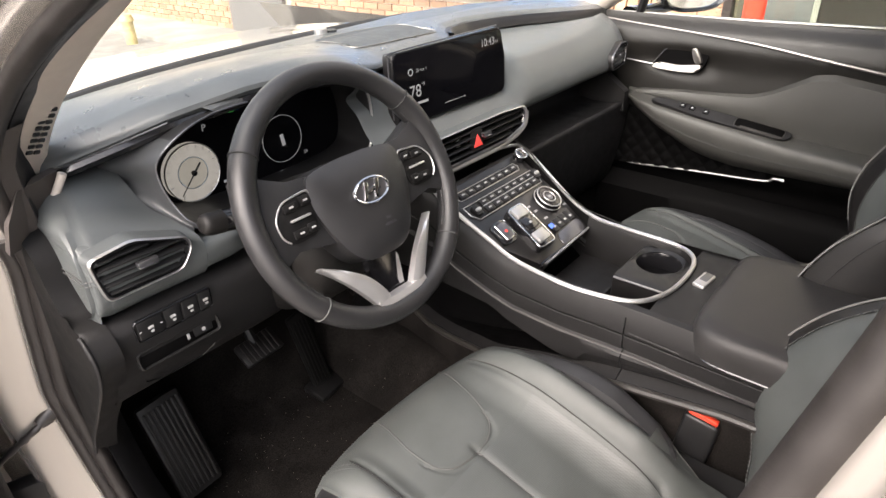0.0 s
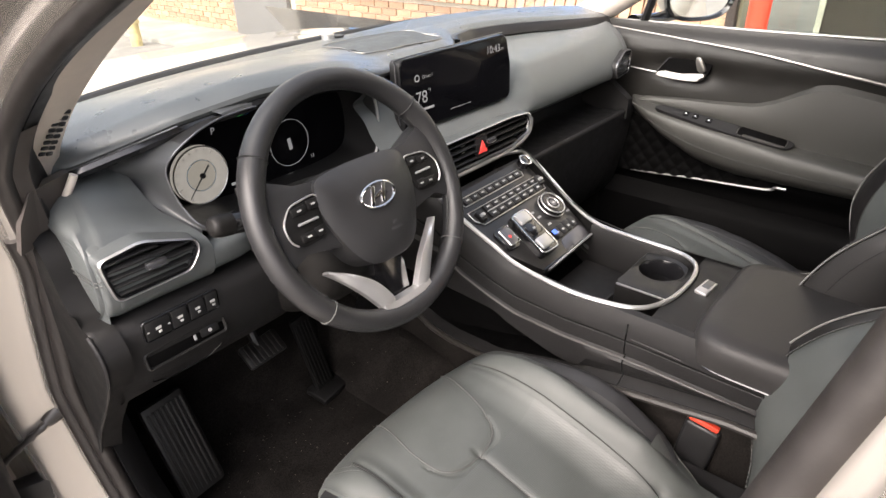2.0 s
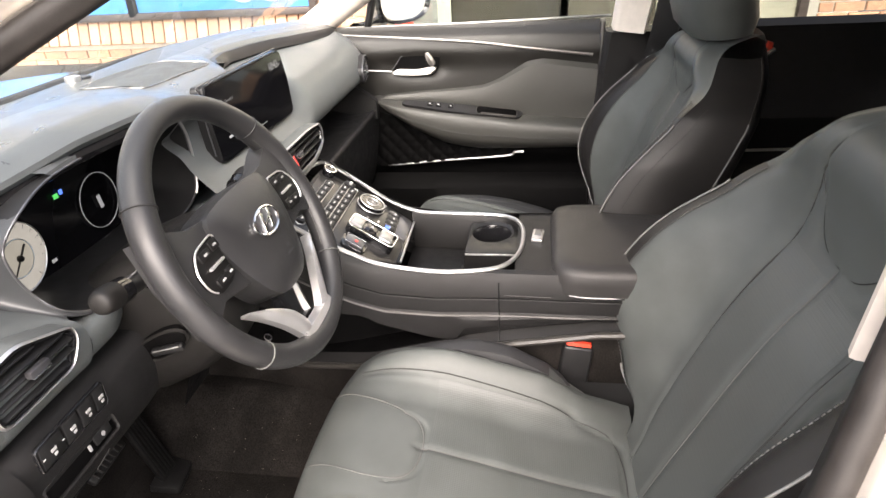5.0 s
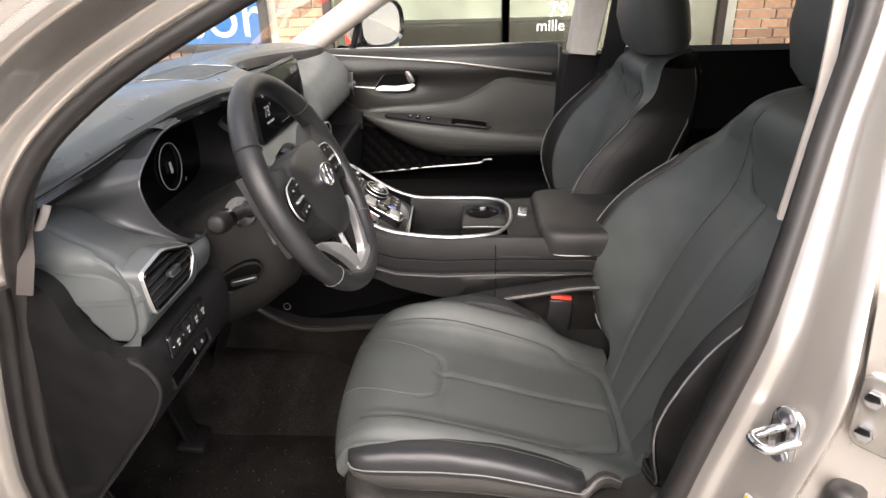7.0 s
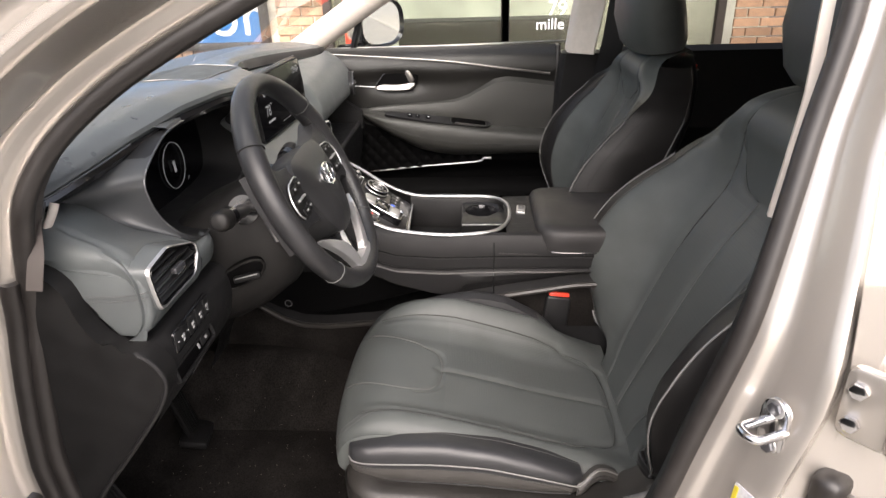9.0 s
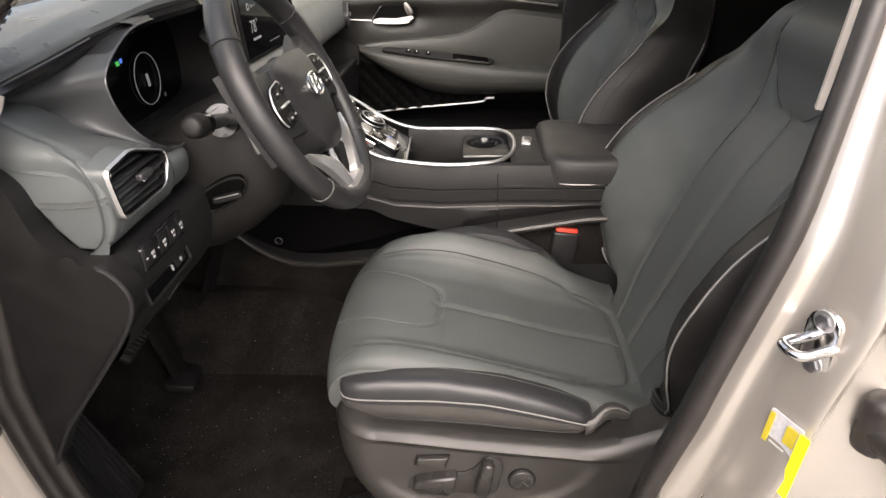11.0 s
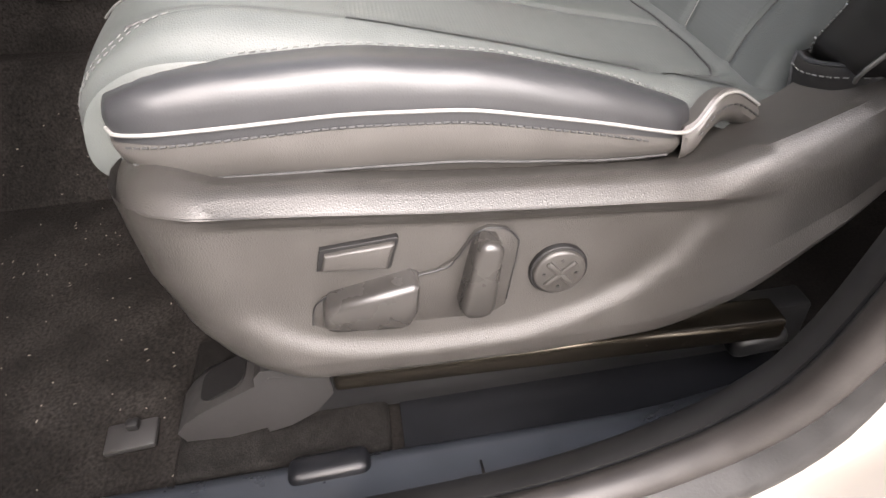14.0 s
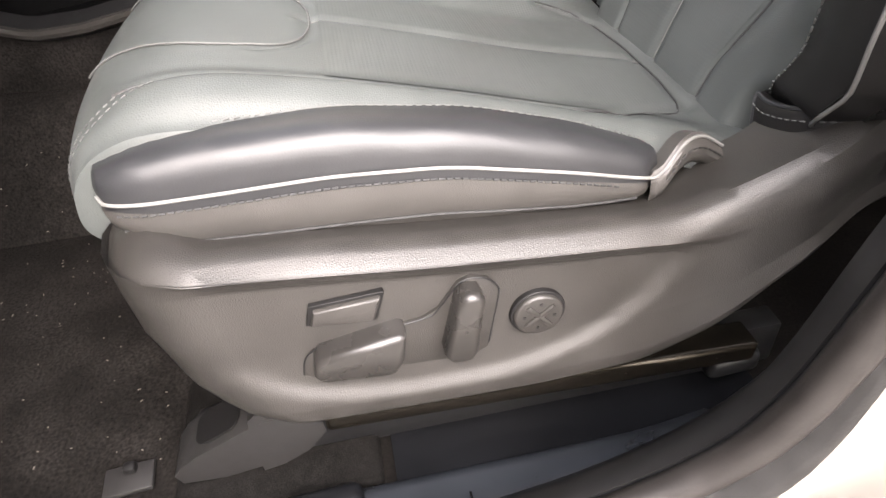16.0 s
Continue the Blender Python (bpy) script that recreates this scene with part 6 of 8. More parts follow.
part("lower_chrome", tube_bm(spline([_mc @ V(-0.19, -0.037, 0.004), _mc @ V(0.0, -0.037, 0.006), _mc @ V(0.10, -0.036, 0.005), _mc @ V(0.17, -0.020, 0.004), _mc @ V(0.186, 0.008, 0.003)], 8), 0.006, 8), SATIN, cv, "satin silver strip")
# centre stack below the vents
_rows = []
for x in np.linspace(-0.16, 0.19, 16):
    pr = [(0.15, 0.965), (0.138, 0.958), (0.145, 0.94), (0.19, 0.90), (0.24, 0.80), (0.30, 0.70), (0.36, 0.55)]
    _rows.append([V(x, p.y, p.z) for p in spline([(0, a, b) for a, b in pr], 3)])
part("stack_face", grid_bm(_rows)[0], PANEL, dash)

# centre display
scr = thing("centre_display", (0.02, 0.19, 1.05), "black wide touchscreen standing on the dashboard", "screen")
_ms = basis((0.017, 0.178, 1.108), (1, -0.02, 0.0), (0, 0.06, 1))
_so = soft_outline([(-0.150, 0.058), (0.150, 0.058), (0.162, 0.0), (0.158, -0.066), (-0.148, -0.066), (-0.152, 0.0)])
part("display_case", prism_bm(_so, _ms, 0.022, 0.004, 3), SMOOTHBLACK, scr)
part("display_glass", prism_bm([(x * 0.985, y * 0.965) for x, y in _so], _ms @ pose(0, 0, 0.0015), 0.003, 0.001), SCREEN, scr, "glossy black display glass")
part("display_edge", tube_bm(spline([_ms @ V(-0.154, -0.050, -0.006), _ms @ V(-0.156, 0.0, -0.006), _ms @ V(-0.153, 0.050, -0.006), _ms @ V(-0.144, 0.0595, -0.006), _ms @ V(0.0, 0.061, -0.006), _ms @ V(0.145, 0.061, -0.006)], 6), 0.0012, 8), DARKMETAL, scr, "silver display edge")
part("display_clock", text_bm("10:43", _ms @ pose(0.105, 0.036, 0.0028), 0.020), WHITEGLOW, scr)
part("display_text", text_bm("AM", _ms @ pose(0.132, 0.0335, 0.0028), 0.007), WHITEGLOW, scr)
part("display_text", text_bm("78", _ms @ pose(-0.104, -0.012, 0.0028), 0.030), WHITEGLOW, scr)
part("display_text", text_bm("°F", _ms @ pose(-0.083, -0.003, 0.0028), 0.010), WHITEGLOW, scr)
part("display_bar", box_bm(_ms @ pose(-0.094, -0.032, 0.0028), 0.040, 0.004, 0.0006), WHITEGLOW, scr)
part("display_text", text_bm("Driver 1", _ms @ pose(-0.085, 0.0225, 0.0028), 0.008), WHITEGLOW, scr)
part("display_icon", frame_bm(circle(0.006, 16), circle(0.0045, 16), _ms @ pose(-0.112, 0.0225, 0.0028), 0.0005), WHITEGLOW, scr)
part("display_bar", box_bm(_ms @ pose(0.0, -0.048, 0.0028), 0.06, 0.0012, 0.0006), GREYMARK, scr)
part("display_mount", box_bm(pose(0.01, 0.215, 1.10), 0.16, 0.05, 0.08, 0.012), SMOOTHBLACK, scr)

PALEBLUE = material("pale blue dial ring", (0.35, 0.45, 0.55), 0.5)
SANDDIAL = material("sand-coloured dial centre", (0.22, 0.21, 0.18), 0.5, tint=0.1, scale=40, emit=(0.95, 0.92, 0.80, 0.04))
# instrument cluster
clu = thing("instrument_cluster", (-0.36, 0.25, 1.0), "lit instrument display with a pale round gauge", "instrument cluster")
OUT = spline([(-0.455, 0.199, 1.150), (-0.506, 0.196, 1.138), (-0.546, 0.198, 1.112), (-0.551, 0.196, 1.085), (-0.545, 0.187, 1.053), (-0.531, 0.170, 1.026), (-0.48, 0.166, 1.004), (-0.37, 0.190, 0.997),
              (-0.25, 0.205, 0.999), (-0.19, 0.207, 1.010), (-0.172, 0.207, 1.04), (-0.172, 0.205, 1.09), (-0.185, 0.203, 1.125), (-0.215, 0.200, 1.143), (-0.30, 0.200, 1.150), (-0.38, 0.200, 1.152)], 5, True)
INN = []
for p in OUT:
    c = V(-0.365, 0.29, 1.068)
    INN.append(V(c.x + (p.x - c.x) * 0.97, 0.283 + 0.02 * (p.z - 1.07), c.z + (p.z - c.z) * 0.92))
part("cluster_funnel", grid_bm([OUT, [a.lerp(b, 0.5) for a, b in zip(OUT, INN)], INN], close_v=True)[0], SMOOTHBLACK, clu, "black cluster surround")
_bm = bmesh.new()
_bm.faces.new([_bm.verts.new(p) for p in INN])
part("cluster_screen", _bm, SCREEN, clu, "glossy black display")
part("cluster_rim", tube_bm(OUT, 0.0014, 8, True), DARKMETAL, clu, "thin satin silver rim")
part("rim_strip", tube_bm([p + V(0.001, -0.002, 0) for p in OUT[46:66]], 0.0020, 8), SATIN, clu, "bright silver strip on the rim")
# cheek that sweeps from the rim out to the pad lip and the vent pad
_guide = spline([(-0.440, 0.240, 1.150), (-0.530, 0.275, 1.124), (-0.590, 0.325, 1.092), (-0.564, 0.290, 1.0715), (-0.565, 0.232, 1.0535), (-0.541, 0.160, 1.0205)], 5)
_rows = []
for p, g in zip(OUT[:len(_guide)], _guide):
    c = (p + g) / 2 + V(0.004, 0.012, -0.004)
    _rows.append([p.lerp(c, t).lerp(c.lerp(g, t), t) for t in np.linspace(0, 1, 12)])
part("cluster_cheek", grid_bm(_rows)[0], CHEEK, clu, "dark satin surround of the cluster")
_rows = []
for p in OUT[25:] + OUT[:1]:
    d = V(p.x + 0.365, 0, p.z - 1.068).normalized()
    _rows.append([p, p + V(d.x * 0.006, 0.002, d.z * 0.006), p + V(d.x * 0.012, 0.02, d.z * 0.010)])
part("cluster_lip", grid_bm(_rows)[0], CHEEK, clu)
_mg = basis((-0.466, 0.278, 1.052), (1, 0, 0), (0, 0.02, 1))
gauge = part("gauge", prism_bm(circle(0.043, 40), _mg @ pose(0, 0, 0.006), 0.010, 0.002), DIAL, clu, "pale lit round gauge")
part("gauge_ring", frame_bm(circle(0.0235, 32), circle(0.0223, 32), _mg @ pose(0, 0, 0.0066), 0.0004), PALEBLUE, gauge)
part("gauge_disc", prism_bm(circle(0.0223, 32), _mg @ pose(0, 0, 0.0066), 0.001), SANDDIAL, gauge)
part("gauge_ring", frame_bm(circle(0.0435, 40), circle(0.0418, 40), _mg @ pose(0, 0, 0.006), 0.0014), SATIN, gauge)
part("gauge_needle", tube_bm([_mg @ V(0.012, 0.013, 0.010), _mg @ V(-0.026, -0.028, 0.010)], lambda t: 0.0014 - 0.0008 * t, 6), SMOOTHBLACK, gauge)
part("gauge_hub", prism_bm(circle(0.004, 14), _mg @ pose(0, 0, 0.012), 0.004, 0.001), SMOOTHBLACK, gauge)
for k in range(17):
    a = radians(235 - 290 * k / 16)
    part("gauge_tick", box_bm(_mg @ pose(0.0378 * math.cos(a), 0.0378 * math.sin(a), 0.0072) @ pose(0, 0, 0, 0, 0, math.degrees(a)), 0.005 if k % 2 == 0 else 0.003, 0.0010, 0.0006), GREYMARK, gauge)
_mr = basis((-0.300, 0.279, 1.054), (1, 0, 0), (0, 0.02, 1))
part("display_ring", frame_bm(circle(0.0384, 48), circle(0.0377, 48), _mr, 0.0005), WHITEGLOW, clu, "thin lit white ring")
part("display_car", box_bm(_mr @ pose(0.0, -0.002, 0.0) @ pose(0, 0, 0, 0, 0, 8), 0.0065, 0.019, 0.001, 0.0003), WHITEGLOW, clu)
part("display_letter", text_bm("P", basis((-0.432, 0.278, 1.108), (1, 0, 0), (0, 0.02, 1)), 0.014), WHITEGLOW, clu)
part("display_bar", box_bm(_mr @ pose(-0.035, -0.058, 0.0), 0.028, 0.004, 0.001), BLUEGLOW, clu)
part("display_text", text_bm("106", _mr @ pose(-0.010, -0.054, 0.0), 0.009), WHITEGLOW, clu)
part("display_text", text_bm("33", _mr @ pose(0.042, -0.034, 0.0), 0.008), WHITEGLOW, clu)
part("display_bar", box_bm(_mg @ pose(-0.022, -0.052, 0.004), 0.010, 0.004, 0.001), WHITEGLOW, clu)
part("display_bar", box_bm(_mg @ pose(0.050, -0.030, 0.004), 0.008, 0.004, 0.001), WHITEGLOW, clu)
GREENGLOW = material("lit green mark", (0.05, 0.4, 0.05), 0.5, emit=(0.1, 0.8, 0.2, 0.1))
part("display_lamp", box_bm(_mr @ pose(-0.072, 0.036, 0.0), 0.008, 0.006, 0.001), GREENGLOW, clu)
part("display_lamp", box_bm(_mr @ pose(-0.062, 0.038, 0.0), 0.006, 0.006, 0.001), BLUEGLOW, clu)

# ---- steering column and wheel ----
col = thing("steering_column", (-0.371, 0.2, 0.95), "dark plastic steering column shroud with stalks", "steering column")
_wc, _th = V(-0.371, 0.030, 1.047), radians(26.3)
_uy, _n = V(0, math.sin(_th), math.cos(_th)), V(0, -math.cos(_th), math.sin(_th))
MW = Matrix((V(1, 0, 0), _uy, _n)).transposed().to_4x4()
MW.translation = _wc
rings = []
for d, hw, up, dn in ((0.040, 0.042, 0.030, -0.048), (0.055, 0.064, 0.045, -0.088), (0.10, 0.078, 0.052, -0.125), (0.16, 0.084, 0.055, -0.138), (0.22, 0.086, 0.05, -0.14), (0.30, 0.086, 0.05, -0.12)):
    ring = []
    for k in range(28):
        a = 2 * math.pi * k / 28
        ca, sa = math.cos(a), math.sin(a)
        ring.append(MW @ V(hw * math.copysign(abs(ca) ** 0.6, ca), up * abs(sa) ** 0.7 if sa > 0 else dn * abs(sa) ** 0.7, -d))
    rings.append(ring)
part("column_shroud", loft_bm(rings), COLPLASTIC, col)
_ml = basis((-0.4555, 0.133, 0.927), (0.05, -1, 0.46), (-0.35, 0.40, 0.85))
_oval = [(0.040 * math.copysign(abs(math.cos(a)) ** 0.8, math.cos(a)), 0.017 * math.sin(a) + 0.004 * math.cos(a)) for a in np.linspace(0, 2 * math.pi, 28, endpoint=False)]
# solid oval on the shroud, coloured with the recess's shade
part("tilt_lever_slot", prism_bm(_oval, _ml @ pose(0, 0, 0.0015), 0.012, 0.003, 3), DEEPBLACK, col, "near-black oval for the shaded tilt lever recess")
part("slot_rim", tube_bm([_ml @ V(x * 1.04, y * 1.06, 0.0) for x, y in _oval], 0.0022, 6, True), COLPLASTIC, col)
part("tilt_lever", box_bm(_ml @ pose(0.008, -0.004, 0.006, 0, 0, -14), 0.042, 0.010, 0.009, 0.003, 3), SMOOTHBLACK, col)
part("lever_edge", box_bm(_ml @ pose(0.010, 0.001, 0.0105, 0, 0, -14), 0.034, 0.0016, 0.0016, 0.0006), SATIN, col)
for sx, nm in ((-1, "turn_stalk"), (1, "wiper_stalk")):
    st = part(nm, tube_bm([MW @ V(sx * 0.06, 0.020, -0.085), MW @ V(sx * 0.10, 0.026, -0.080), MW @ V(sx * 0.145, 0.034, -0.074)], lambda t: 0.010 + 0.003 * t, 14, flat=0.8), SMOOTHBLACK, col, "black stalk with a grey end")
    part("stalk_ring", tube_bm([MW @ V(sx * 0.140, 0.033, -0.075), MW @ V(sx * 0.156, 0.0355, -0.073)], 0.0145, 16), GLOSSBLACK, st)
    part("stalk_end", tube_bm(spline([MW @ V(sx * 0.156, 0.0355, -0.073), MW @ V(sx * 0.166, 0.037, -0.072), MW @ V(sx * 0.178, 0.039, -0.070), MW @ V(sx * 0.184, 0.040, -0.069)], 4), lambda t: 0.0150 * (1 - 0.45 * t ** 4), 14), COLPLASTIC, st)
    for k in range(5):
        part("stalk_mark", box_bm(MW @ pose(sx * (0.105 + 0.009 * k), 0.040, -0.068), 0.004, 0.001, 0.005), GREYMARK, st)
    part("stalk_socket", tube_bm([MW @ V(sx * 0.055, 0.018, -0.088), MW @ V(sx * 0.082, 0.023, -0.083)], 0.022, 18), GLOSSBLACK, st)
for sx in (-1, 1):
    _pm = basis((-0.371 + sx * 0.1185, 0.068, 1.037), (0.9, 0.25 * sx, 0.1), (sx * 0.08, 0.36, 0.92))
    part("paddle", box_bm(_pm, 0.020, 0.080, 0.007, 0.003, 3), DARKMETAL, col, "dark shift paddle")
    part("paddle_edge", box_bm(_pm @ pose(sx * 0.0095, 0, 0.003), 0.004, 0.078, 0.004, 0.0015), LIMB, col, "silver paddle edge")
part("column_boot", box_bm(pose(-0.371, 0.30, 0.92), 0.20, 0.12, 0.12, 0.02), SMOOTHBLACK, col)

wheel = thing("steering_wheel", _wc, "black leather steering wheel with silver lower spoke", "steering wheel")
RM = 0.1635


def rim_ring(a, r1=0.0165, r2=0.0150):
    c = V(RM * math.cos(a), RM * math.sin(a), 0)
    o = V(math.cos(a), math.sin(a), 0)
    fat = 1.0 + 0.10 * max(0.0, math.cos(a - radians(30))) ** 20 + 0.10 * max(0.0, math.cos(a - radians(150))) ** 20
    return [MW @ (c + o * (r2 * fat * math.cos(b)) + V(0, 0, 1) * (r1 * fat * math.sin(b))) for b in np.linspace(0, 2 * math.pi, 18, endpoint=False)]


part("rim", grid_bm([rim_ring(a) for a in np.linspace(0, 2 * math.pi, 128, endpoint=False)], close_u=True, close_v=True)[0], WHEELLEATHER, wheel, "black leather rim")
for deg in (145, 37, 222, 318):
    a = radians(deg)
    r = rim_ring(a, 0.0172, 0.0157)
    part("rim_seam", tube_bm(r, 0.0010, 5, True), DARKSTITCH if deg < 200 else STITCH, wheel)
for lo, hi in ((-38, 33), (148, 218)):
    ln = [MW @ V((RM - 0.0155) * math.cos(radians(d)), (RM - 0.0155) * math.sin(radians(d)), 0.003) for d in np.linspace(lo, hi, 50)]
    part("rim_stitching", stitches(ln, 0.006, 0.004, 0.0009), STITCH, wheel)


def dome(poly, base, height, back, bm=None):
    """A softly crowned plate over an outline, in wheel coordinates."""
    cx, cy = sum(p[0] for p in poly) / len(poly), sum(p[1] for p in poly) / len(poly)
    rows = [[MW @ V(x, y, back) for x, y in poly], [MW @ V(x, y, base) for x, y in poly]]
    for f in (0.96, 0.9, 0.75, 0.5, 0.25):
        rows.append([MW @ V(cx + (x - cx) * f, cy + (y - cy) * f, base + height * (1 - f ** 3.0)) for x, y in poly])
    b, vs = grid_bm(rows, None, close_v=True)
    b.faces.new(vs[-1])
    return b


hubp = [(p.x, p.y) for p in spline([(-0.074, 0.044, 0), (-0.035, 0.052, 0), (0.0, 0.053, 0), (0.035, 0.052, 0), (0.074, 0.044, 0), (0.082, 0.010, 0), (0.072, -0.030, 0), (0.052, -0.068, 0), (0.030, -0.084, 0), (0.0, -0.087, 0), (-0.030, -0.084, 0), (-0.052, -0.068, 0), (-0.072, -0.030, 0), (-0.082, 0.010, 0)], 5, True)]
hub = part("airbag_cover", dome(hubp, 0.012, 0.014, -0.03), WHEELLEATHER, wheel, "black airbag cover")
part("hub_mark", text_bm("SRS", MW @ pose(0.012, -0.042, 0.0252), 0.006), DARKMETAL, hub)
part("hub_mark", text_bm("AIRBAG", MW @ pose(0.012, -0.050, 0.0245), 0.006), DARKMETAL, hub)
em = part("emblem", prism_bm([(0.030 * math.cos(a), 0.0165 * math.sin(a)) for a in np.linspace(0, 2 * math.pi, 36, endpoint=False)], MW @ pose(0, 0.0, 0.0275), 0.004), DARKMETAL, wheel, "chrome oval emblem")
part("emblem_ring", frame_bm([(0.0312 * math.cos(a), 0.0176 * math.sin(a)) for a in np.linspace(0, 2 * math.pi, 40, endpoint=False)], [(0.0275 * math.cos(a), 0.0142 * math.sin(a)) for a in np.linspace(0, 2 * math.pi, 40, endpoint=False)], MW @ pose(0, 0, 0.0280), 0.0018), CHROME, em)
for q in (-0.0095, 0.0095):
    part("emblem_bar", box_bm(MW @ pose(q, 0, 0.0285) @ pose(0, 0, 0, 0, 0, -24), 0.0055, 0.026, 0.002, 0.0008), CHROME, em)
part("emblem_bar", box_bm(MW @ pose(0, 0, 0.0285) @ pose(0, 0, 0, 0, 0, 22), 0.016, 0.0045, 0.002, 0.0008), CHROME, em)
for sx in (-1, 1):
    # spoke from hub to rim
    sp = [(sx * 0.060, 0.046), (sx * 0.100, 0.050), (sx * 0.135, 0.066), (sx * 0.156, 0.072), (sx * 0.163, 0.02), (sx * 0.157, -0.050), (sx * 0.145, -0.045), (sx * 0.120, -0.034), (sx * 0.095, -0.038), (sx * 0.062, -0.045)]
    part("spoke", dome(sp, 0.004, 0.004, -0.026), WHEELLEATHER, wheel)
    bp = soft_outline([(sx * 0.078, 0.033), (sx * 0.122, 0.029), (sx * 0.139, 0.010), (sx * 0.138, -0.012), (sx * 0.124, -0.024), (sx * 0.086, -0.022)])
    pod = part("switch_pod", dome(bp, 0.010, 0.002, -0.01), TRAYBLACK, wheel, "gloss black switch pod")
    edge = [MW @ V(x, y, 0.0115) for x, y in soft_outline([(sx * 0.078, 0.033), (sx * 0.122, 0.029), (sx * 0.139, 0.010), (sx * 0.138, -0.012), (sx * 0.124, -0.024), (sx * 0.086, -0.022)])]
    part("pod_rim", tube_bm(edge[:len(edge) // 2 + 6], 0.0012, 6), LIMB, pod)
    for bx, by, bw, bh in ((0.112, 0.020, 0.022, 0.010), (0.090, 0.022, 0.016, 0.012), (0.112, -0.013, 0.022, 0.010), (0.094, -0.012, 0.014, 0.012)):
        bt = part("pod_button", box_bm(MW @ pose(sx * bx, by, 0.0125), bw, bh, 0.004, 0.0015), TRAYBLACK, pod)
        part("button_mark", box_bm(MW @ pose(sx * bx, by, 0.0149), 0.006, 0.0022, 0.0006), WHITEMARK, bt)
    part("pod_roller", box_bm(MW @ pose(sx * 0.105, 0.004, 0.0135), 0.030, 0.0032, 0.005, 0.0012), LIMB, pod)
    # silver lower spoke limb
    lim = spline([(sx * 0.104, -0.066, 0.001), (sx * 0.088, -0.084, 0.006), (sx * 0.066, -0.112, 0.008), (sx * 0.046, -0.142, 0.006), (sx * 0.040, -0.152, 0.002)], 6)
    inn = spline([(sx * 0.100, -0.064, 0.002), (sx * 0.074, -0.080, 0.010), (sx * 0.047, -0.102, 0.013), (sx * 0.028, -0.128, 0.010), (sx * 0.022, -0.140, 0.006)], 6)
    rings = []
    for a, b in zip(lim, inn):
        c = (a + b) / 2
        rings.append([MW @ a, MW @ (a.lerp(b, 0.3) + V(0, 0, 0.003)), MW @ (a.lerp(b, 0.7) + V(0, 0, 0.003)), MW @ b, MW @ (b + V(0, 0, -0.012)), MW @ (a + V(0, 0, -0.010))])
    part("lower_limb", loft_bm(rings), LIMB, wheel, "satin silver lower spoke")
part("lower_bridge", loft_bm([[MW @ V(x, -0.138 - 0.004 * math.cos(x * 30), 0.009), MW @ V(x, -0.150, 0.011), MW @ V(x, -0.158, 0.006), MW @ V(x, -0.158, -0.006), MW @ V(x, -0.138, -0.004)] for x in np.linspace(-0.045, 0.045, 9)]), LIMB, wheel)
part("lower_insert", dome([(-0.020, -0.075), (0.020, -0.075), (0.028, -0.100), (0.020, -0.138), (-0.020, -0.138), (-0.028, -0.100)], -0.008, 0.001, -0.02), GLOSSBLACK, wheel)

# ---- pedals ----
acc = thing("accelerator_pedal", (-0.225, 0.41, 0.39), "black ribbed accelerator pedal hinged at the floor", "pedal")
_mp = basis((-0.216, 0.425, 0.505), (1, 0.10, 0.12), (-0.10, 0.16, 1))
part("pedal_plate", box_bm(_mp, 0.050, 0.20, 0.014, 0.005), SIDECOVER, acc)
for k in range(5):
    part("pedal_rib", box_bm(_mp @ pose(-0.018 + 0.009 * k, 0, 0.008), 0.003, 0.17, 0.004, 0.001), TRAYBLACK, acc)
part("pedal_foot", box_bm(pose(-0.200, 0.405, 0.402, 12, 0, 8), 0.085, 0.06, 0.020, 0.006), SIDECOVER, acc)
brk = thing("brake_pedal", (-0.35, 0.42, 0.60), "black rubber brake pedal", "pedal")
_mb = basis((-0.347, 0.405, 0.602), (1, 0.0, 0.06), (-0.10, 0.78, 0.62))
part("pedal_pad", box_bm(_mb, 0.090, 0.052, 0.014, 0.006), RUBBERBLACK, brk)
for k in range(7):
    part("pedal_rib", box_bm(_mb @ pose(-0.033 + 0.011 * k, 0, 0.008), 0.004, 0.046, 0.004, 0.001), RUBBER, brk)
part("pedal_arm", tube_bm([(-0.352, 0.415, 0.61), (-0.35, 0.47, 0.70), (-0.35, 0.46, 0.80)], 0.010, 8), SMOOTHBLACK, brk)
rest = thing("foot_rest", (-0.57, 0.36, 0.40), "black ribbed rubber foot rest", "foot rest")
_mf = basis((-0.562, 0.372, 0.528), (1, 0.02, 0.05), (-0.13, 0.33, 0.93))
part("rest_plate", box_bm(_mf, 0.082, 0.205, 0.02, 0.008), RUBBERBLACK, rest)
for k in range(8):
    part("rest_rib", box_bm(_mf @ pose(-0.0315 + 0.009 * k, 0, 0.011), 0.005, 0.180, 0.006, 0.002), RUBBERBLACK, rest)
# firewall and dark space under the dash
part("firewall", grid_bm([[V(x, 0.46, 0.42), V(x, 0.52, 0.60), V(x, 0.54, 0.95), V(x, 0.54, 1.08)] for x in np.linspace(-0.72, 0.78, 12)])[0], CARPET, floor)


# ---- centre console ----
con = thing("centre_console", (0.0, -0.15, 0.45), "black raised centre console with chrome rim", "console")
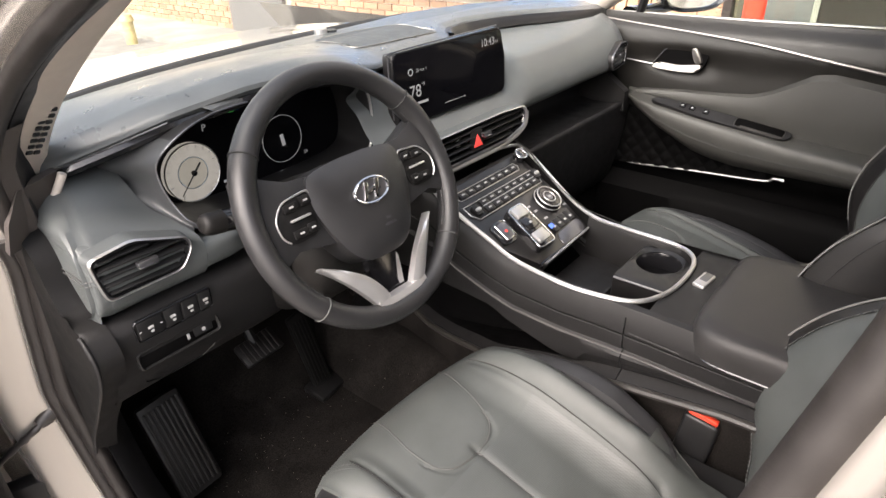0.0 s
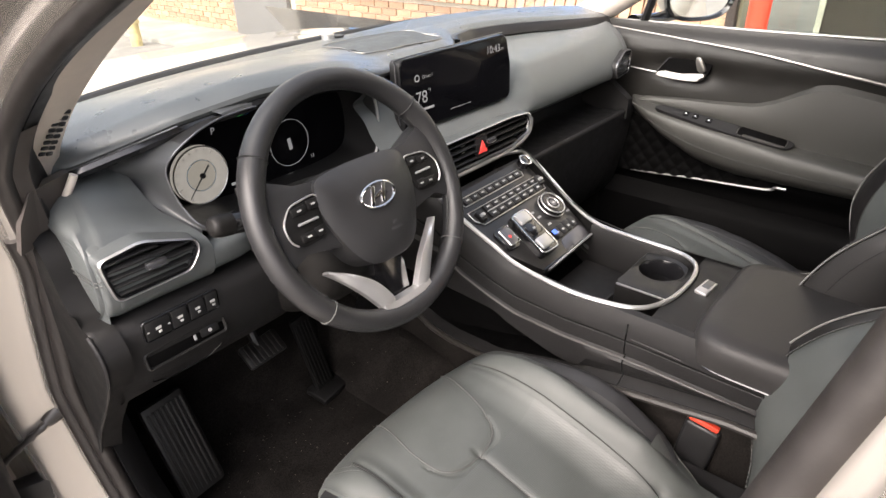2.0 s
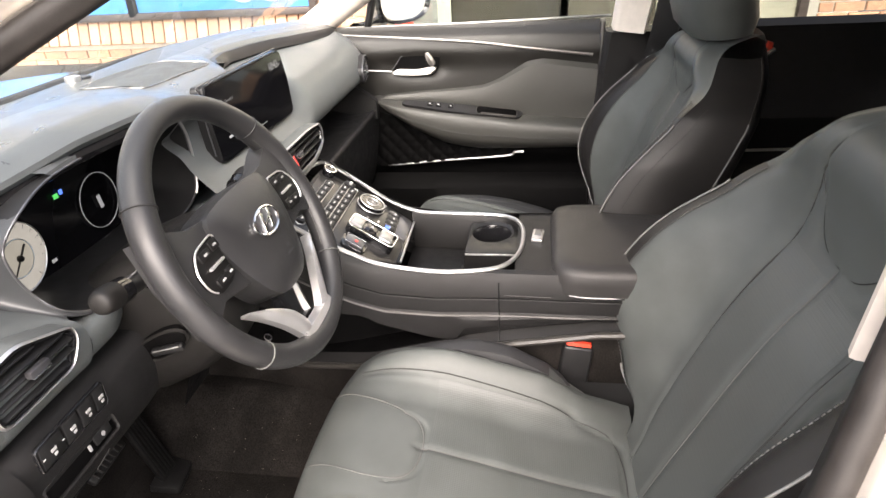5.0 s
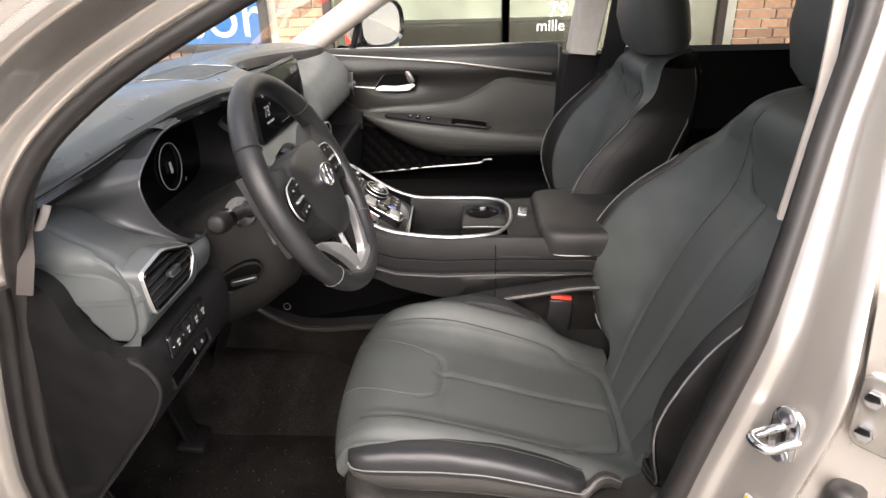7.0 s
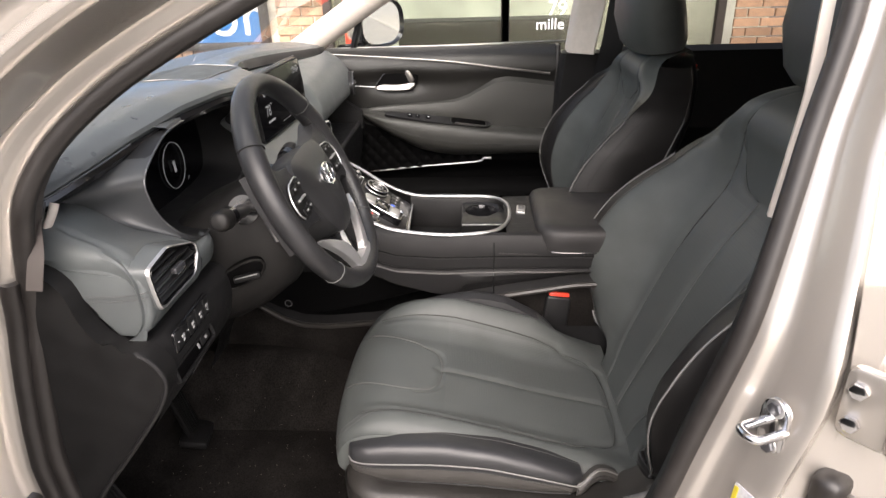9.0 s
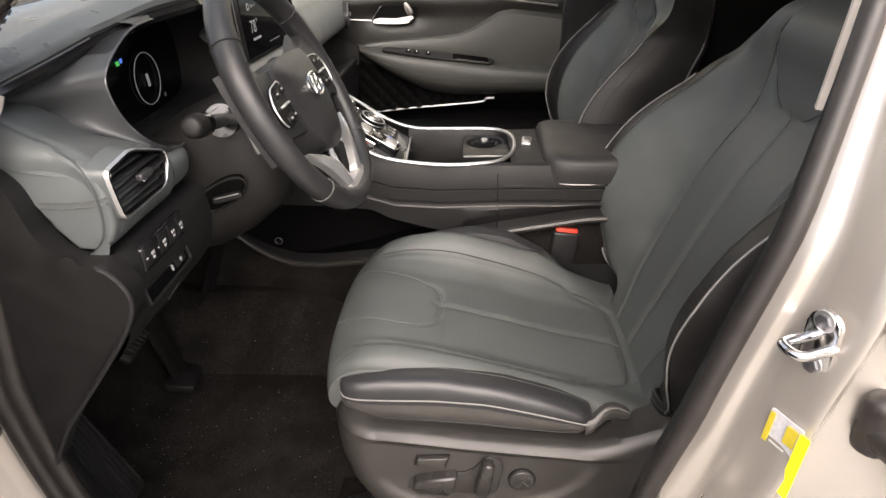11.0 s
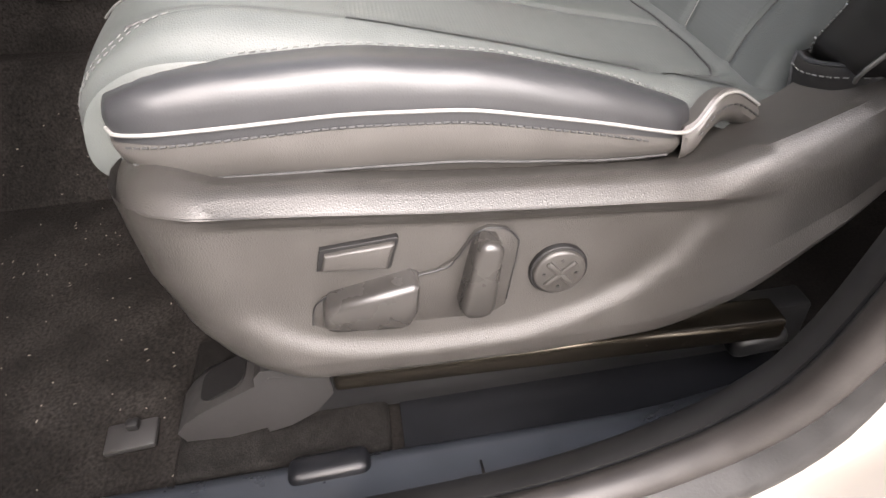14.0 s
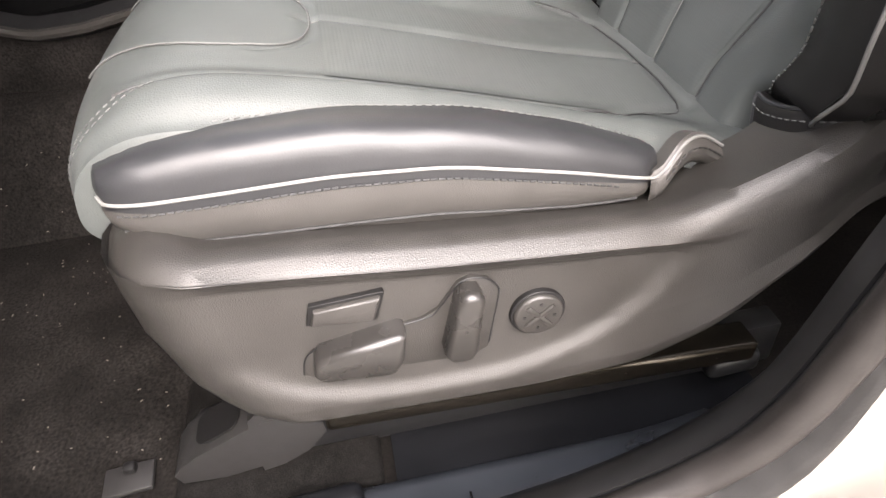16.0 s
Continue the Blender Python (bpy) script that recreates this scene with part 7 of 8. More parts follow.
RIM = spline([(-0.142, 0.095, 0.950), (-0.132, 0.045, 0.912), (-0.124, -0.010, 0.880), (-0.124, -0.06, 0.860), (-0.127, -0.155, 0.850), (-0.117, -0.23, 0.849), (-0.098, -0.268, 0.849), (-0.055, -0.290, 0.850),
              (0.0, -0.296, 0.851), (0.048, -0.292, 0.851), (0.082, -0.274, 0.851), (0.098, -0.235, 0.851), (0.105, -0.15, 0.850), (0.115, -0.08, 0.850), (0.128, -0.02, 0.868), (0.142, 0.045, 0.904), (0.150, 0.095, 0.932), (0.135, 0.122, 0.946), (0.0, 0.132, 0.955), (-0.12, 0.126, 0.962)], 6, True)
part("chrome_rim", tube_bm(RIM, 0.0039, 8, True), SATIN, con, "bright chrome console rim")
# sides: from the rim outwards and down
for sx in (-1, 1):
    rows = []
    for y in np.linspace(0.34, -0.72, 70):
        zr = interp(y, [-0.72, -0.29, -0.15, -0.06, -0.01, 0.045, 0.095, 0.17], [0.846, 0.846, 0.847, 0.856, 0.876, 0.906, 0.944, 0.965])
        xr = interp(y, [-0.72, -0.36, -0.29, -0.23, -0.06, 0.095, 0.17, 0.34], [0.128, 0.124, 0.122, 0.122, 0.128, 0.148, 0.155, 0.185])
        zl = zr - interp(y, [-0.72, -0.30, 0.0, 0.1], [0.072, 0.072, 0.078, 0.085])
        z2 = interp(y, [-0.72, -0.42, -0.27, -0.19, 0.02, 0.10, 0.163, 0.21, 0.249, 0.34], [0.775, 0.757, 0.730, 0.715, 0.660, 0.642, 0.636, 0.648, 0.668, 0.74])
        xl = interp(y, [-0.72, -0.19, -0.04, 0.02, 0.163, 0.249, 0.34], [xr, xr, xr - 0.004, 0.112, 0.078, 0.062, 0.055])
        rows.append([V(sx * (xr - 0.010), y, zr + 0.002), V(sx * (xr - 0.001), y, zr - 0.001), V(sx * (xr + 0.006), y, zr - 0.014), V(sx * (xr + 0.009), y, lerp(zr, zl, 0.6)), V(sx * (xr + 0.007), y, zl + 0.004),
                     V(sx * (xr + 0.001), y, zl), V(sx * (xr + 0.001), y, zl - 0.004), V(sx * (xr + 0.007), y, zl - 0.010), V(sx * (lerp(xr, xl, 0.35) + 0.010), y, lerp(zl, z2, 0.3)), V(sx * (lerp(xr, xl, 0.7) + 0.006), y, lerp(zl, z2, 0.62)), V(sx * (xl - 0.004), y, z2), V(sx * (xl + 0.016), y, z2 - 0.008),
                     V(sx * (xl + 0.018), y, z2 - 0.020), V(sx * (xl + 0.002), y, z2 - 0.028)])
    # open pocket under the front of the wing
    pocket = []
    for r in rows:
        y, z2, xo = r[0].y, r[10].z, abs(r[7].x)
        if y > -0.19:
            zt = min(interp(y, [-0.19, -0.12, -0.05, -0.02, 0.05, 0.34], [z2, 0.722, 0.744, 0.764, 0.772, 0.785]), r[7].z - 0.012)
            f = (r[7].z - zt) / (r[7].z - z2)
            xb = lerp(xo, abs(r[10].x) + 0.004, f * 0.6)
            r[8], r[9] = V(sx * lerp(xo, xb, 0.5), y, lerp(r[7].z, zt, 0.5)), V(sx * xb, y, zt)
            xn = min(0.072, xb - 0.01)
            pocket.append([r[9], V(sx * (xb - 0.008), y, zt + 0.002), V(sx * xn, y, zt + 0.004), V(sx * xn, y, lerp(zt, z2, 0.5)), V(sx * xn, y, z2 + 0.002), r[10]])
    bm = grid_bm([r[:10] for r in rows])[0]
    grid_bm([r[10:] for r in rows], bm)
    grid_bm([r[9:11] for r in rows if r[0].y < -0.175], bm)
    side = part("console_side", bm, PANEL, con, "black grained console side")
    # the pocket's inner shade is put into its near-black lining
    part("console_pocket", grid_bm(pocket)[0], DEEPBLACK, side, "open console pocket with its shade in a near-black lining")
    low = [[r[-1], V(r[-1].x, r[0].y, 0.56), V(sx * (abs(r[-1].x) + 0.03), r[0].y, 0.40)] for r in rows]
    low = [[V(sx * 0.06, 0.56, 0.80), V(sx * 0.06, 0.56, 0.58), V(sx * 0.10, 0.56, 0.40)]] + low
    part("console_carpet", grid_bm(low)[0], CARPET, side, "black carpet on the tunnel side")
    part("side_trim", tube_bm([r[11].lerp(r[12], 0.5) + V(sx * 0.003, 0, 0) for r in rows], 0.0062, 8, flat=1.0), SIDEPLASTIC, side, "dark grey side strip")
    part("side_strip", tube_bm([r[7].lerp(r[6], 0.3) for r in rows[16:52]], 0.0020, 6), SIDEPLASTIC, side)
    part("side_groove", tube_bm([r[3] + V(sx * 0.0003, 0, 0) for r in rows[12:66]], 0.0012, 5), DEEPBLACK, side)
    part("side_ridge", tube_bm([r[3].lerp(r[4], 0.10) + V(sx * 0.0001, 0, 0) for r in rows[12:66]], 0.0012, 5), PANEL, side)
    jl = rows[int((0.34 + 0.268) / 1.06 * 69)]
    part("side_joint", tube_bm([p + V(sx * 0.0006, 0, 0) for p in jl[2:12]], 0.0012, 5), GLOSSBLACK, side)
# power socket in the pocket
_mk = basis((-0.083, 0.193, 0.671), (0, 1, 0), (0, 0, 1)) @ Matrix.Rotation(math.pi, 4, 'Y')
part("power_socket", prism_bm(circle(0.0075, 20), _mk @ pose(0, 0, 0.004), 0.012, 0.002), GLOSSBLACK, con, "black power socket with a bright ring")
part("socket_ring", tube_bm([_mk @ V(0.0075 * math.cos(a), 0.0075 * math.sin(a), 0.004) for a in np.linspace(0, 2 * math.pi, 20, endpoint=False)], 0.0009, 6, True), SATIN, con)
# top deck behind the tray
rows = []
for y in np.linspace(-0.285, -0.72, 20):
    rows.append([V(x, y, 0.8475 - 0.003 * (x / 0.12) ** 2) for x in np.linspace(-0.118, 0.118, 14)])
part("deck", grid_bm(rows)[0], PANEL, con)
# armrest lid
rings = []
for z, g in ((0.812, 0.004), (0.815, 0.0), (0.834, -0.001), (0.848, 0.001), (0.856, 0.005), (0.861, 0.013), (0.863, 0.032)):
    ring = []
    for k in range(48):
        a = 2 * math.pi * k / 48
        ca, sa = math.cos(a), math.sin(a)
        ring.append(V((0.140 - g) * math.copysign(abs(ca) ** 0.28, ca), -0.500 + (0.155 - g) * math.copysign(abs(sa) ** 0.28, sa), z + 0.004 * (1 - (ca) ** 2)))
    rings.append(ring)
lid = part("armrest_lid", loft_bm(rings), ARMLEATHER, con, "dark padded armrest lid")
part("lid_gap", tube_bm([p + V(0, 0, -0.001) for p in rings[0]], 0.0022, 6, True), GLOSSBLACK, con)
part("lid_button", box_bm(pose(0.012, -0.322, 0.8495, 4, 0, -6), 0.044, 0.020, 0.008, 0.003), SATIN, con, "silver lid button")
part("lid_button_face", box_bm(pose(0.018, -0.323, 0.8533, 4, 0, -6), 0.026, 0.012, 0.002, 0.0008), DARKMETAL, con)
# tray: bin and cup holder
part("tray_floor", grid_bm([[V(x, y, 0.775) for x in np.linspace(-0.105, 0.10, 6)] for y in np.linspace(-0.07, -0.275, 6)])[0], TRAYBLACK, con)
_wall = [p for p in RIM if p.y < -0.06]
part("tray_wall", grid_bm([[p * 1.0 for p in _wall], [V(p.x * 0.93, p.y * 0.985 - 0.001, p.z - 0.012) for p in _wall], [V(p.x * 0.90, p.y * 0.97 - 0.003, 0.774) for p in _wall]])[0], TRAYBLACK, con)
CX, CY = 0.046, -0.236
_cd = soft_outline([(-0.034, -0.192), (0.092, -0.192), (0.097, -0.240), (0.082, -0.276), (0.040, -0.287), (-0.034, -0.287)])
_hole = [(CX + 0.038 * math.cos(a), CY + 0.037 * math.sin(a)) for a in np.linspace(0, 2 * math.pi, len(_cd), endpoint=False)]
_k = min(range(len(_cd)), key=lambda i: abs(math.atan2(_cd[i][1] - CY, _cd[i][0] - CX)))
_cd = _cd[_k:] + _cd[:_k]
if (_cd[3][1] - _cd[0][1]) < 0:
    _cd = [_cd[0]] + _cd[:0:-1]
part("cup_deck", frame_bm(_cd, _hole, pose(0, 0, 0.834), 0.006), SMOOTHBLACK, con, "black cup holder deck")
cup = part("cup_holder", loft_bm([[V(CX + r * math.cos(a), CY + 0.97 * r * math.sin(a), z) for a in np.linspace(0, 2 * math.pi, 32, endpoint=False)] for r, z in ((0.0385, 0.8355), (0.0375, 0.834), (0.037, 0.80), (0.036, 0.765))], cap=False), GLOSSBLACK, con, "deep round cup holder")
part("cup_floor", prism_bm(circle(0.036, 28), pose(CX, CY, 0.766), 0.002), SMOOTHBLACK, cup)
part("deck_edge", box_bm(pose(-0.0345, -0.240, 0.8335), 0.0022, 0.094, 0.0035, 0.0006), SATIN, con, "thin silver edge")
part("deck_drop", box_bm(pose(-0.033, -0.240, 0.803), 0.003, 0.094, 0.056), TRAYBLACK, con)
part("deck_front", box_bm(pose(0.030, -0.1925, 0.803), 0.125, 0.003, 0.058), TRAYBLACK, con)
part("tray_lip", box_bm(pose(-0.070, -0.188, 0.793), 0.075, 0.005, 0.035, 0.0015), PANEL, con)
part("tray_mat", grid_bm([[V(x, y, 0.7775) for x in np.linspace(-0.092, 0.088, 4)] for y in np.linspace(-0.075, -0.180, 4)])[0], TRAYBLACK, con, "black rubber tray mat")
part("side_line", tube_bm([(-0.1325, -0.268, 0.810), (-0.1335, -0.345, 0.808)], 0.0007, 5), SMOOTHBLACK, con)
# control panel
_pv = V(0, -0.175, -0.098).normalized()
MP = basis((0, 0.10, 0.925), (1, 0, 0), -_pv)


def cp(x, v, h=0.0):
    return MP @ pose(x, -v, h)


pan = part("control_panel", prism_bm(soft_outline([(-0.128, 0.018), (0.135, 0.018), (0.125, -0.10), (0.108, -0.198), (-0.060, -0.204), (-0.105, -0.13)]), MP, 0.03, 0.002), PANELGLOSS, con, "dark control panel with rows of buttons")
part("panel_sheen", prism_bm(soft_outline([(-0.112, 0.010), (0.122, 0.012), (0.116, -0.075), (-0.104, -0.062)]), cp(0, 0, 0.0012), 0.002, 0.0006), PANELGLOSS, con, "dark gloss climate panel")


def button_row(x0, x1, v, n, h, w=0.0):
    bw = (x1 - x0) / n
    for k in range(n):
        x = x0 + bw * (k + 0.5)
        b = part("button", box_bm(cp(x, v, 0.004), bw * 0.93, h, 0.005, 0.0012), SMOOTHBLACK, pan)
        part("button_mark", box_bm(cp(x, v, 0.0068), bw * 0.36, h * 0.22, 0.0006), WHITEMARK, b)


button_row(-0.088, 0.092, 0.014, 8, 0.014)
button_row(-0.062, 0.108, 0.044, 7, 0.0135)
button_row(-0.062, 0.108, 0.060, 7, 0.0135)
part("row_rim", tube_bm([cp(x, v, 0.003).translation for x, v in ((-0.090, 0.005), (0.094, 0.005), (0.100, 0.014), (0.094, 0.023), (-0.090, 0.023), (-0.095, 0.014))], 0.0010, 5, True), SATIN, pan)
part("row_rim", tube_bm([cp(x, v, 0.003).translation for x, v in ((-0.100, 0.036), (0.116, 0.036), (0.122, 0.05), (0.114, 0.069), (-0.088, 0.070), (-0.100, 0.056))], 0.0010, 5, True), SATIN, pan)
part("row_divider", box_bm(cp(0.023, 0.052, 0.0062), 0.168, 0.0012, 0.0015), SATIN, pan)
for x, v in ((-0.083, 0.054), (0.114, 0.049)):
    tg = part("temperature_toggle", box_bm(cp(x, v, 0.006), 0.016, 0.022, 0.010, 0.003), SMOOTHBLACK, pan)
    part("toggle_tip", box_bm(cp(x, v + 0.001, 0.011), 0.012, 0.007, 0.006, 0.002), SATIN, tg)
kn = part("volume_knob", prism_bm(circle(0.0125, 24), cp(0.122, 0.000, 0.016), 0.018, 0.002), GLOSSBLACK, pan, "small chrome-ringed knob")
part("knob_ring", tube_bm([cp(0.122 + 0.0122 * math.cos(a), 0.0122 * math.sin(a), 0.015).translation for a in np.linspace(0, 2 * math.pi, 24, endpoint=False)], 0.0018, 6, True), CHROME, kn)
dial = part("drive_dial", loft_bm([[cp(0.083 + r * math.cos(a), 0.106 + r * math.sin(a), h).translation for a in np.linspace(0, 2 * math.pi, 36, endpoint=False)] for r, h in ((0.0275, 0.0), (0.0270, 0.008), (0.0262, 0.011), (0.025, 0.0115), (0.021, 0.0115), (0.020, 0.0105))]), GLOSSBLACK, pan, "gloss drive mode dial with chrome rings")
for _r, _h in ((0.0276, 0.0035), (0.0252, 0.0118), (0.0125, 0.0122)):
    part("dial_ring", tube_bm([cp(0.083 + _r * math.cos(a), 0.106 + _r * math.sin(a), _h).translation for a in np.linspace(0, 2 * math.pi, 36, endpoint=False)], 0.0013, 6, True), SATIN, dial)
part("dial_face", prism_bm(circle(0.0205, 32), cp(0.083, 0.106, 0.0118), 0.004), GLOSSBLACK, dial)
part("dial_lamp", prism_bm(circle(0.0075, 20), cp(0.083, 0.106, 0.0125), 0.002), DARKMETAL, dial)
part("dial_mark", box_bm(cp(0.083, 0.106, 0.0130), 0.006, 0.004, 0.0006), WHITEMARK, dial)
# park brake button and shift buttons
pk = part("park_plate", prism_bm(soft_outline([(-0.094, -0.092), (-0.052, -0.089), (-0.058, -0.138), (-0.096, -0.136)]), cp(0, 0, 0.006), 0.007, 0.002), GLOSSBLACK, pan)
part("park_button", prism_bm(soft_outline([(-0.087, -0.098), (-0.058, -0.096), (-0.062, -0.132), (-0.089, -0.131)]), cp(0, 0, 0.011), 0.006, 0.002), DARKMETAL, pk, "silver parking brake switch")
part("park_rim", tube_bm([cp(x, v, 0.0112).translation for x, v in ((-0.087, 0.098), (-0.058, 0.096), (-0.062, 0.132), (-0.089, 0.131))], 0.0011, 5, True), CHROME, pk)
part("park_lamp", prism_bm(circle(0.003, 12), cp(-0.074, 0.116, 0.0118), 0.002), REDGLOW, pk)
sb = part("shift_block", prism_bm(soft_outline([(-0.042, -0.086), (0.008, -0.086), (0.000, -0.182), (-0.052, -0.180)]), cp(0, 0, 0.016), 0.016, 0.004, 3), GLOSSBLACK, pan, "gloss shift-by-wire block")
part("shift_rim", tube_bm([cp(x, v, 0.0152).translation for x, v in soft_outline([(-0.040, 0.088), (0.006, 0.088), (-0.002, 0.180), (-0.050, 0.178)])], 0.0016, 6, True), CHROME, sb)
for v0, mt in ((0.102, SATIN), (0.130, GLOSSBLACK), (0.160, SATIN)):
    part("shift_button", box_bm(cp(-0.0195 - (v0 - 0.1) * 0.10, v0, 0.017), 0.034, 0.024, 0.008, 0.003), mt, sb)
part("shift_mark", box_bm(cp(-0.023, 0.130, 0.0215), 0.006, 0.004, 0.0006), WHITEMARK, sb)
# small switches beside the dial
for k, (x, v) in enumerate(((0.030, 0.098), (0.036, 0.112), (0.042, 0.134), (0.112, 0.132))):
    part("panel_mark", box_bm(cp(x, v, 0.0008), 0.010, 0.004, 0.0008), GREYMARK, pan)
for k in range(4):
    b = part("camera_button", box_bm(cp(0.034 + 0.019 * k, 0.158 - 0.001 * k, 0.003), 0.018, 0.022, 0.005, 0.0012), SMOOTHBLACK, pan)
    part("button_mark", box_bm(cp(0.034 + 0.019 * k, 0.158, 0.0058), 0.006, 0.004, 0.0006), WHITEMARK, b)
part("blue_button", box_bm(cp(0.028, 0.154, 0.0062), 0.012, 0.009, 0.001), BLUEGLOW, pan)
part("charge_plate", prism_bm(soft_outline([(0.028, -0.172), (0.106, -0.168), (0.101, -0.194), (0.018, -0.196)]), cp(0, 0, 0.0022), 0.003, 0.001), DARKMETAL, pan, "dark silver plate")
part("panel_step", box_bm(cp(0.02, 0.199, -0.004), 0.165, 0.007, 0.012, 0.002), GLOSSBLACK, pan)
part("charge_lip", tube_bm([cp(-0.056, 0.203, 0.002).translation, cp(0.106, 0.198, 0.002).translation], 0.0022, 6), SATIN, pan)

# ---- far front door ----
door = thing("door_2", (0.78, -0.1, 0.45), "grey and black far front door trim with padded armrest", "car door", kind="structure")


def door_x(y, z):
    """How far out the trim lies: a soft swell with a scoop for the handle and a pocket below."""
    x = 0.742
    x += 0.030 * smooth(1.075, 1.115, z)
    x -= 0.010 * gauss(z - 1.045, 0.03)
    up = interp(y, [-0.5, -0.30, -0.26, -0.20, -0.16, 0.16], [1.005, 1.000, 0.992, 0.945, 0.932, 0.925])
    x += 0.035 * (1 - smooth(0.70, 0.76, z))
    x += 0.022 * gauss(y - 0.02, 0.075) * gauss(z - 1.005, 0.026)
    return x


_zs = np.linspace(1.112, 0.83, 50)
_ys = np.linspace(0.34, -0.475, 90)
part("door_panel", grid_bm([[V(door_x(y, z), y, z) for z in _zs] for y in _ys])[0], DOORPANEL, door, "dark taupe door trim panel")
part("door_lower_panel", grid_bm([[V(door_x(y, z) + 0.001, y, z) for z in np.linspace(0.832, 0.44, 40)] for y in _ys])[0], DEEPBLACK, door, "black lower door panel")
# lighter grey insert sweeping up to the rear
def shelf(y):
    return interp(y, [-0.47, -0.27, -0.20, -0.07, 0.06, 0.14], [0.852, 0.866, 0.876, 0.894, 0.914, 0.923])


rows = []
for y in np.linspace(0.140, -0.472, 60):
    up = interp(y, [-0.472, -0.37, -0.325, -0.287, -0.238, -0.207, -0.167, -0.10, 0.02, 0.11, 0.14], [1.002, 1.016, 1.021, 1.015, 0.987, 0.969, 0.954, 0.947, 0.940, 0.932, 0.920])
    lo = shelf(y) - 0.006
    rows.append([V(0.722 - 0.006 * math.sin(math.pi * k / 14) - (0.000 if k else -0.012), y, lerp(up, lo, k / 14)) for k in range(15)])
part("door_insert", grid_bm(rows)[0], DOORGREY, door, "grey leather door insert")
# armrest with a rounded nose that narrows to the front
rings = []
for y in np.linspace(0.148, -0.472, 48):
    g = math.sqrt(max(0.01, 1 - (1 - min((0.15 - y) / 0.15, 1)) ** 2))
    top = shelf(y)
    low = interp(y, [-0.472, -0.158, -0.10, -0.049, 0.037, 0.091, 0.127, 0.148], [0.774, 0.770, 0.778, 0.791, 0.836, 0.874, 0.899, 0.914])
    xi = 0.735 - 0.075 * g
    c = [(0.75, top + 0.006), (lerp(0.75, xi, 0.55), top + 0.003), (xi + 0.012, top - 0.003), (xi + 0.002, lerp(top, low, 0.14)), (xi, lerp(top, low, 0.36)), (xi + 0.008, lerp(top, low, 0.66)), (lerp(0.75, xi, 0.5), lerp(top, low, 0.92)), (0.75, low)]
    rings.append([V(p.x, y, p.z) for p in spline([(a, 0, b) for a, b in c], 3)])
arm = part("armrest", loft_bm(rings), DOORGREY, door, "padded grey door armrest")
part("armrest_seam", tube_bm([r[13] + V(-0.0005, 0, 0) for r in rings[6:]], 0.0010, 5), DARKSTITCH, arm)
_ma = basis((0.690, -0.106, 0.9000), (0.05, -1, -0.145), (1, 0.04, 0.42))
part("switch_plate", prism_bm(soft_outline([(-0.170, 0.000), (-0.150, 0.012), (-0.02, 0.018), (0.160, 0.019), (0.172, 0.010), (0.158, -0.015), (0.09, -0.018), (-0.04, -0.018), (-0.16, -0.010)]), _ma, 0.008, 0.001), SMOOTHBLACK, arm, "satin black window switch plate")
for q in (-0.088, -0.064, -0.030):
    part("window_switch", box_bm(_ma @ pose(q, 0.002, 0.002), 0.014, 0.014, 0.006, 0.002), GLOSSBLACK, arm)
    part("switch_mark", box_bm(_ma @ pose(q, 0.0, 0.0055), 0.004, 0.003, 0.0006), WHITEMARK, arm)
_mh = _ma @ pose(0.098, 0.001, 0.0012)
# no pocket is cut: a thin near-black plate paints its shade
part("pull_pocket", prism_bm(rounded(0.112, 0.034, 0.009), _mh, 0.002, 0.0005), DEEPBLACK, arm, "near-black plate for the shaded armrest pull pocket")
part("pull_rim", tube_bm([(_mh @ V(x, y, 0.0008)) for x, y in rounded(0.112, 0.034, 0.009)], 0.0010, 6, True), SIDEPLASTIC, arm)
part("pull_lip", box_bm(_mh @ pose(0.006, -0.013, 0.0012), 0.094, 0.006, 0.003, 0.001), SIDEPLASTIC, arm)
# handle
_hb = basis((0.7385, 0.0, 1.0), (0, -1, 0), (0, 0, 1))
# flat plate over the scoop, with the recess's shade as its colour
part("handle_cup", prism_bm(soft_outline([(-0.093, -0.006), (-0.081, 0.011), (-0.064, 0.033), (-0.046, 0.045), (0.028, 0.050), (0.054, 0.048), (0.046, 0.030), (0.040, 0.004), (0.026, -0.010), (-0.028, -0.014)]), _hb, 0.025, 0.001), DEEPBLACK, door, "near-black plate for the shaded handle recess")
part("cup_line", tube_bm([_hb @ V(x, y, 0.0012) for x, y in ((-0.090, 0.000), (-0.066, 0.032), (-0.046, 0.0455), (0.026, 0.0505))], 0.0012, 6), DARKMETAL, door)
part("door_lever", prism_bm(soft_outline([(-0.094, -0.008), (-0.074, 0.006), (-0.050, 0.004), (-0.020, 0.002), (0.014, 0.007), (0.038, 0.010), (0.028, -0.008), (0.010, -0.012), (-0.030, -0.013), (-0.074, -0.011)]), basis((0.7265, 0.0, 0.999), (0, -1, 0), (0.28, 0, 1)), 0.012, 0.004, 3), DIMSATIN, door, "chrome inner door lever")
part("lever_arm", prism_bm(soft_outline([(0.004, 0.044), (0.018, 0.046), (0.036, 0.012), (0.018, 0.006), (0.010, 0.024)]), _hb @ pose(0, 0, 0.008), 0.008, 0.003, 3), DIMSATIN, door)
part("handle_line", tube_bm([(0.738, 0.165, 1.000), (0.737, 0.092, 0.995)], 0.0014, 6), SATIN, door)
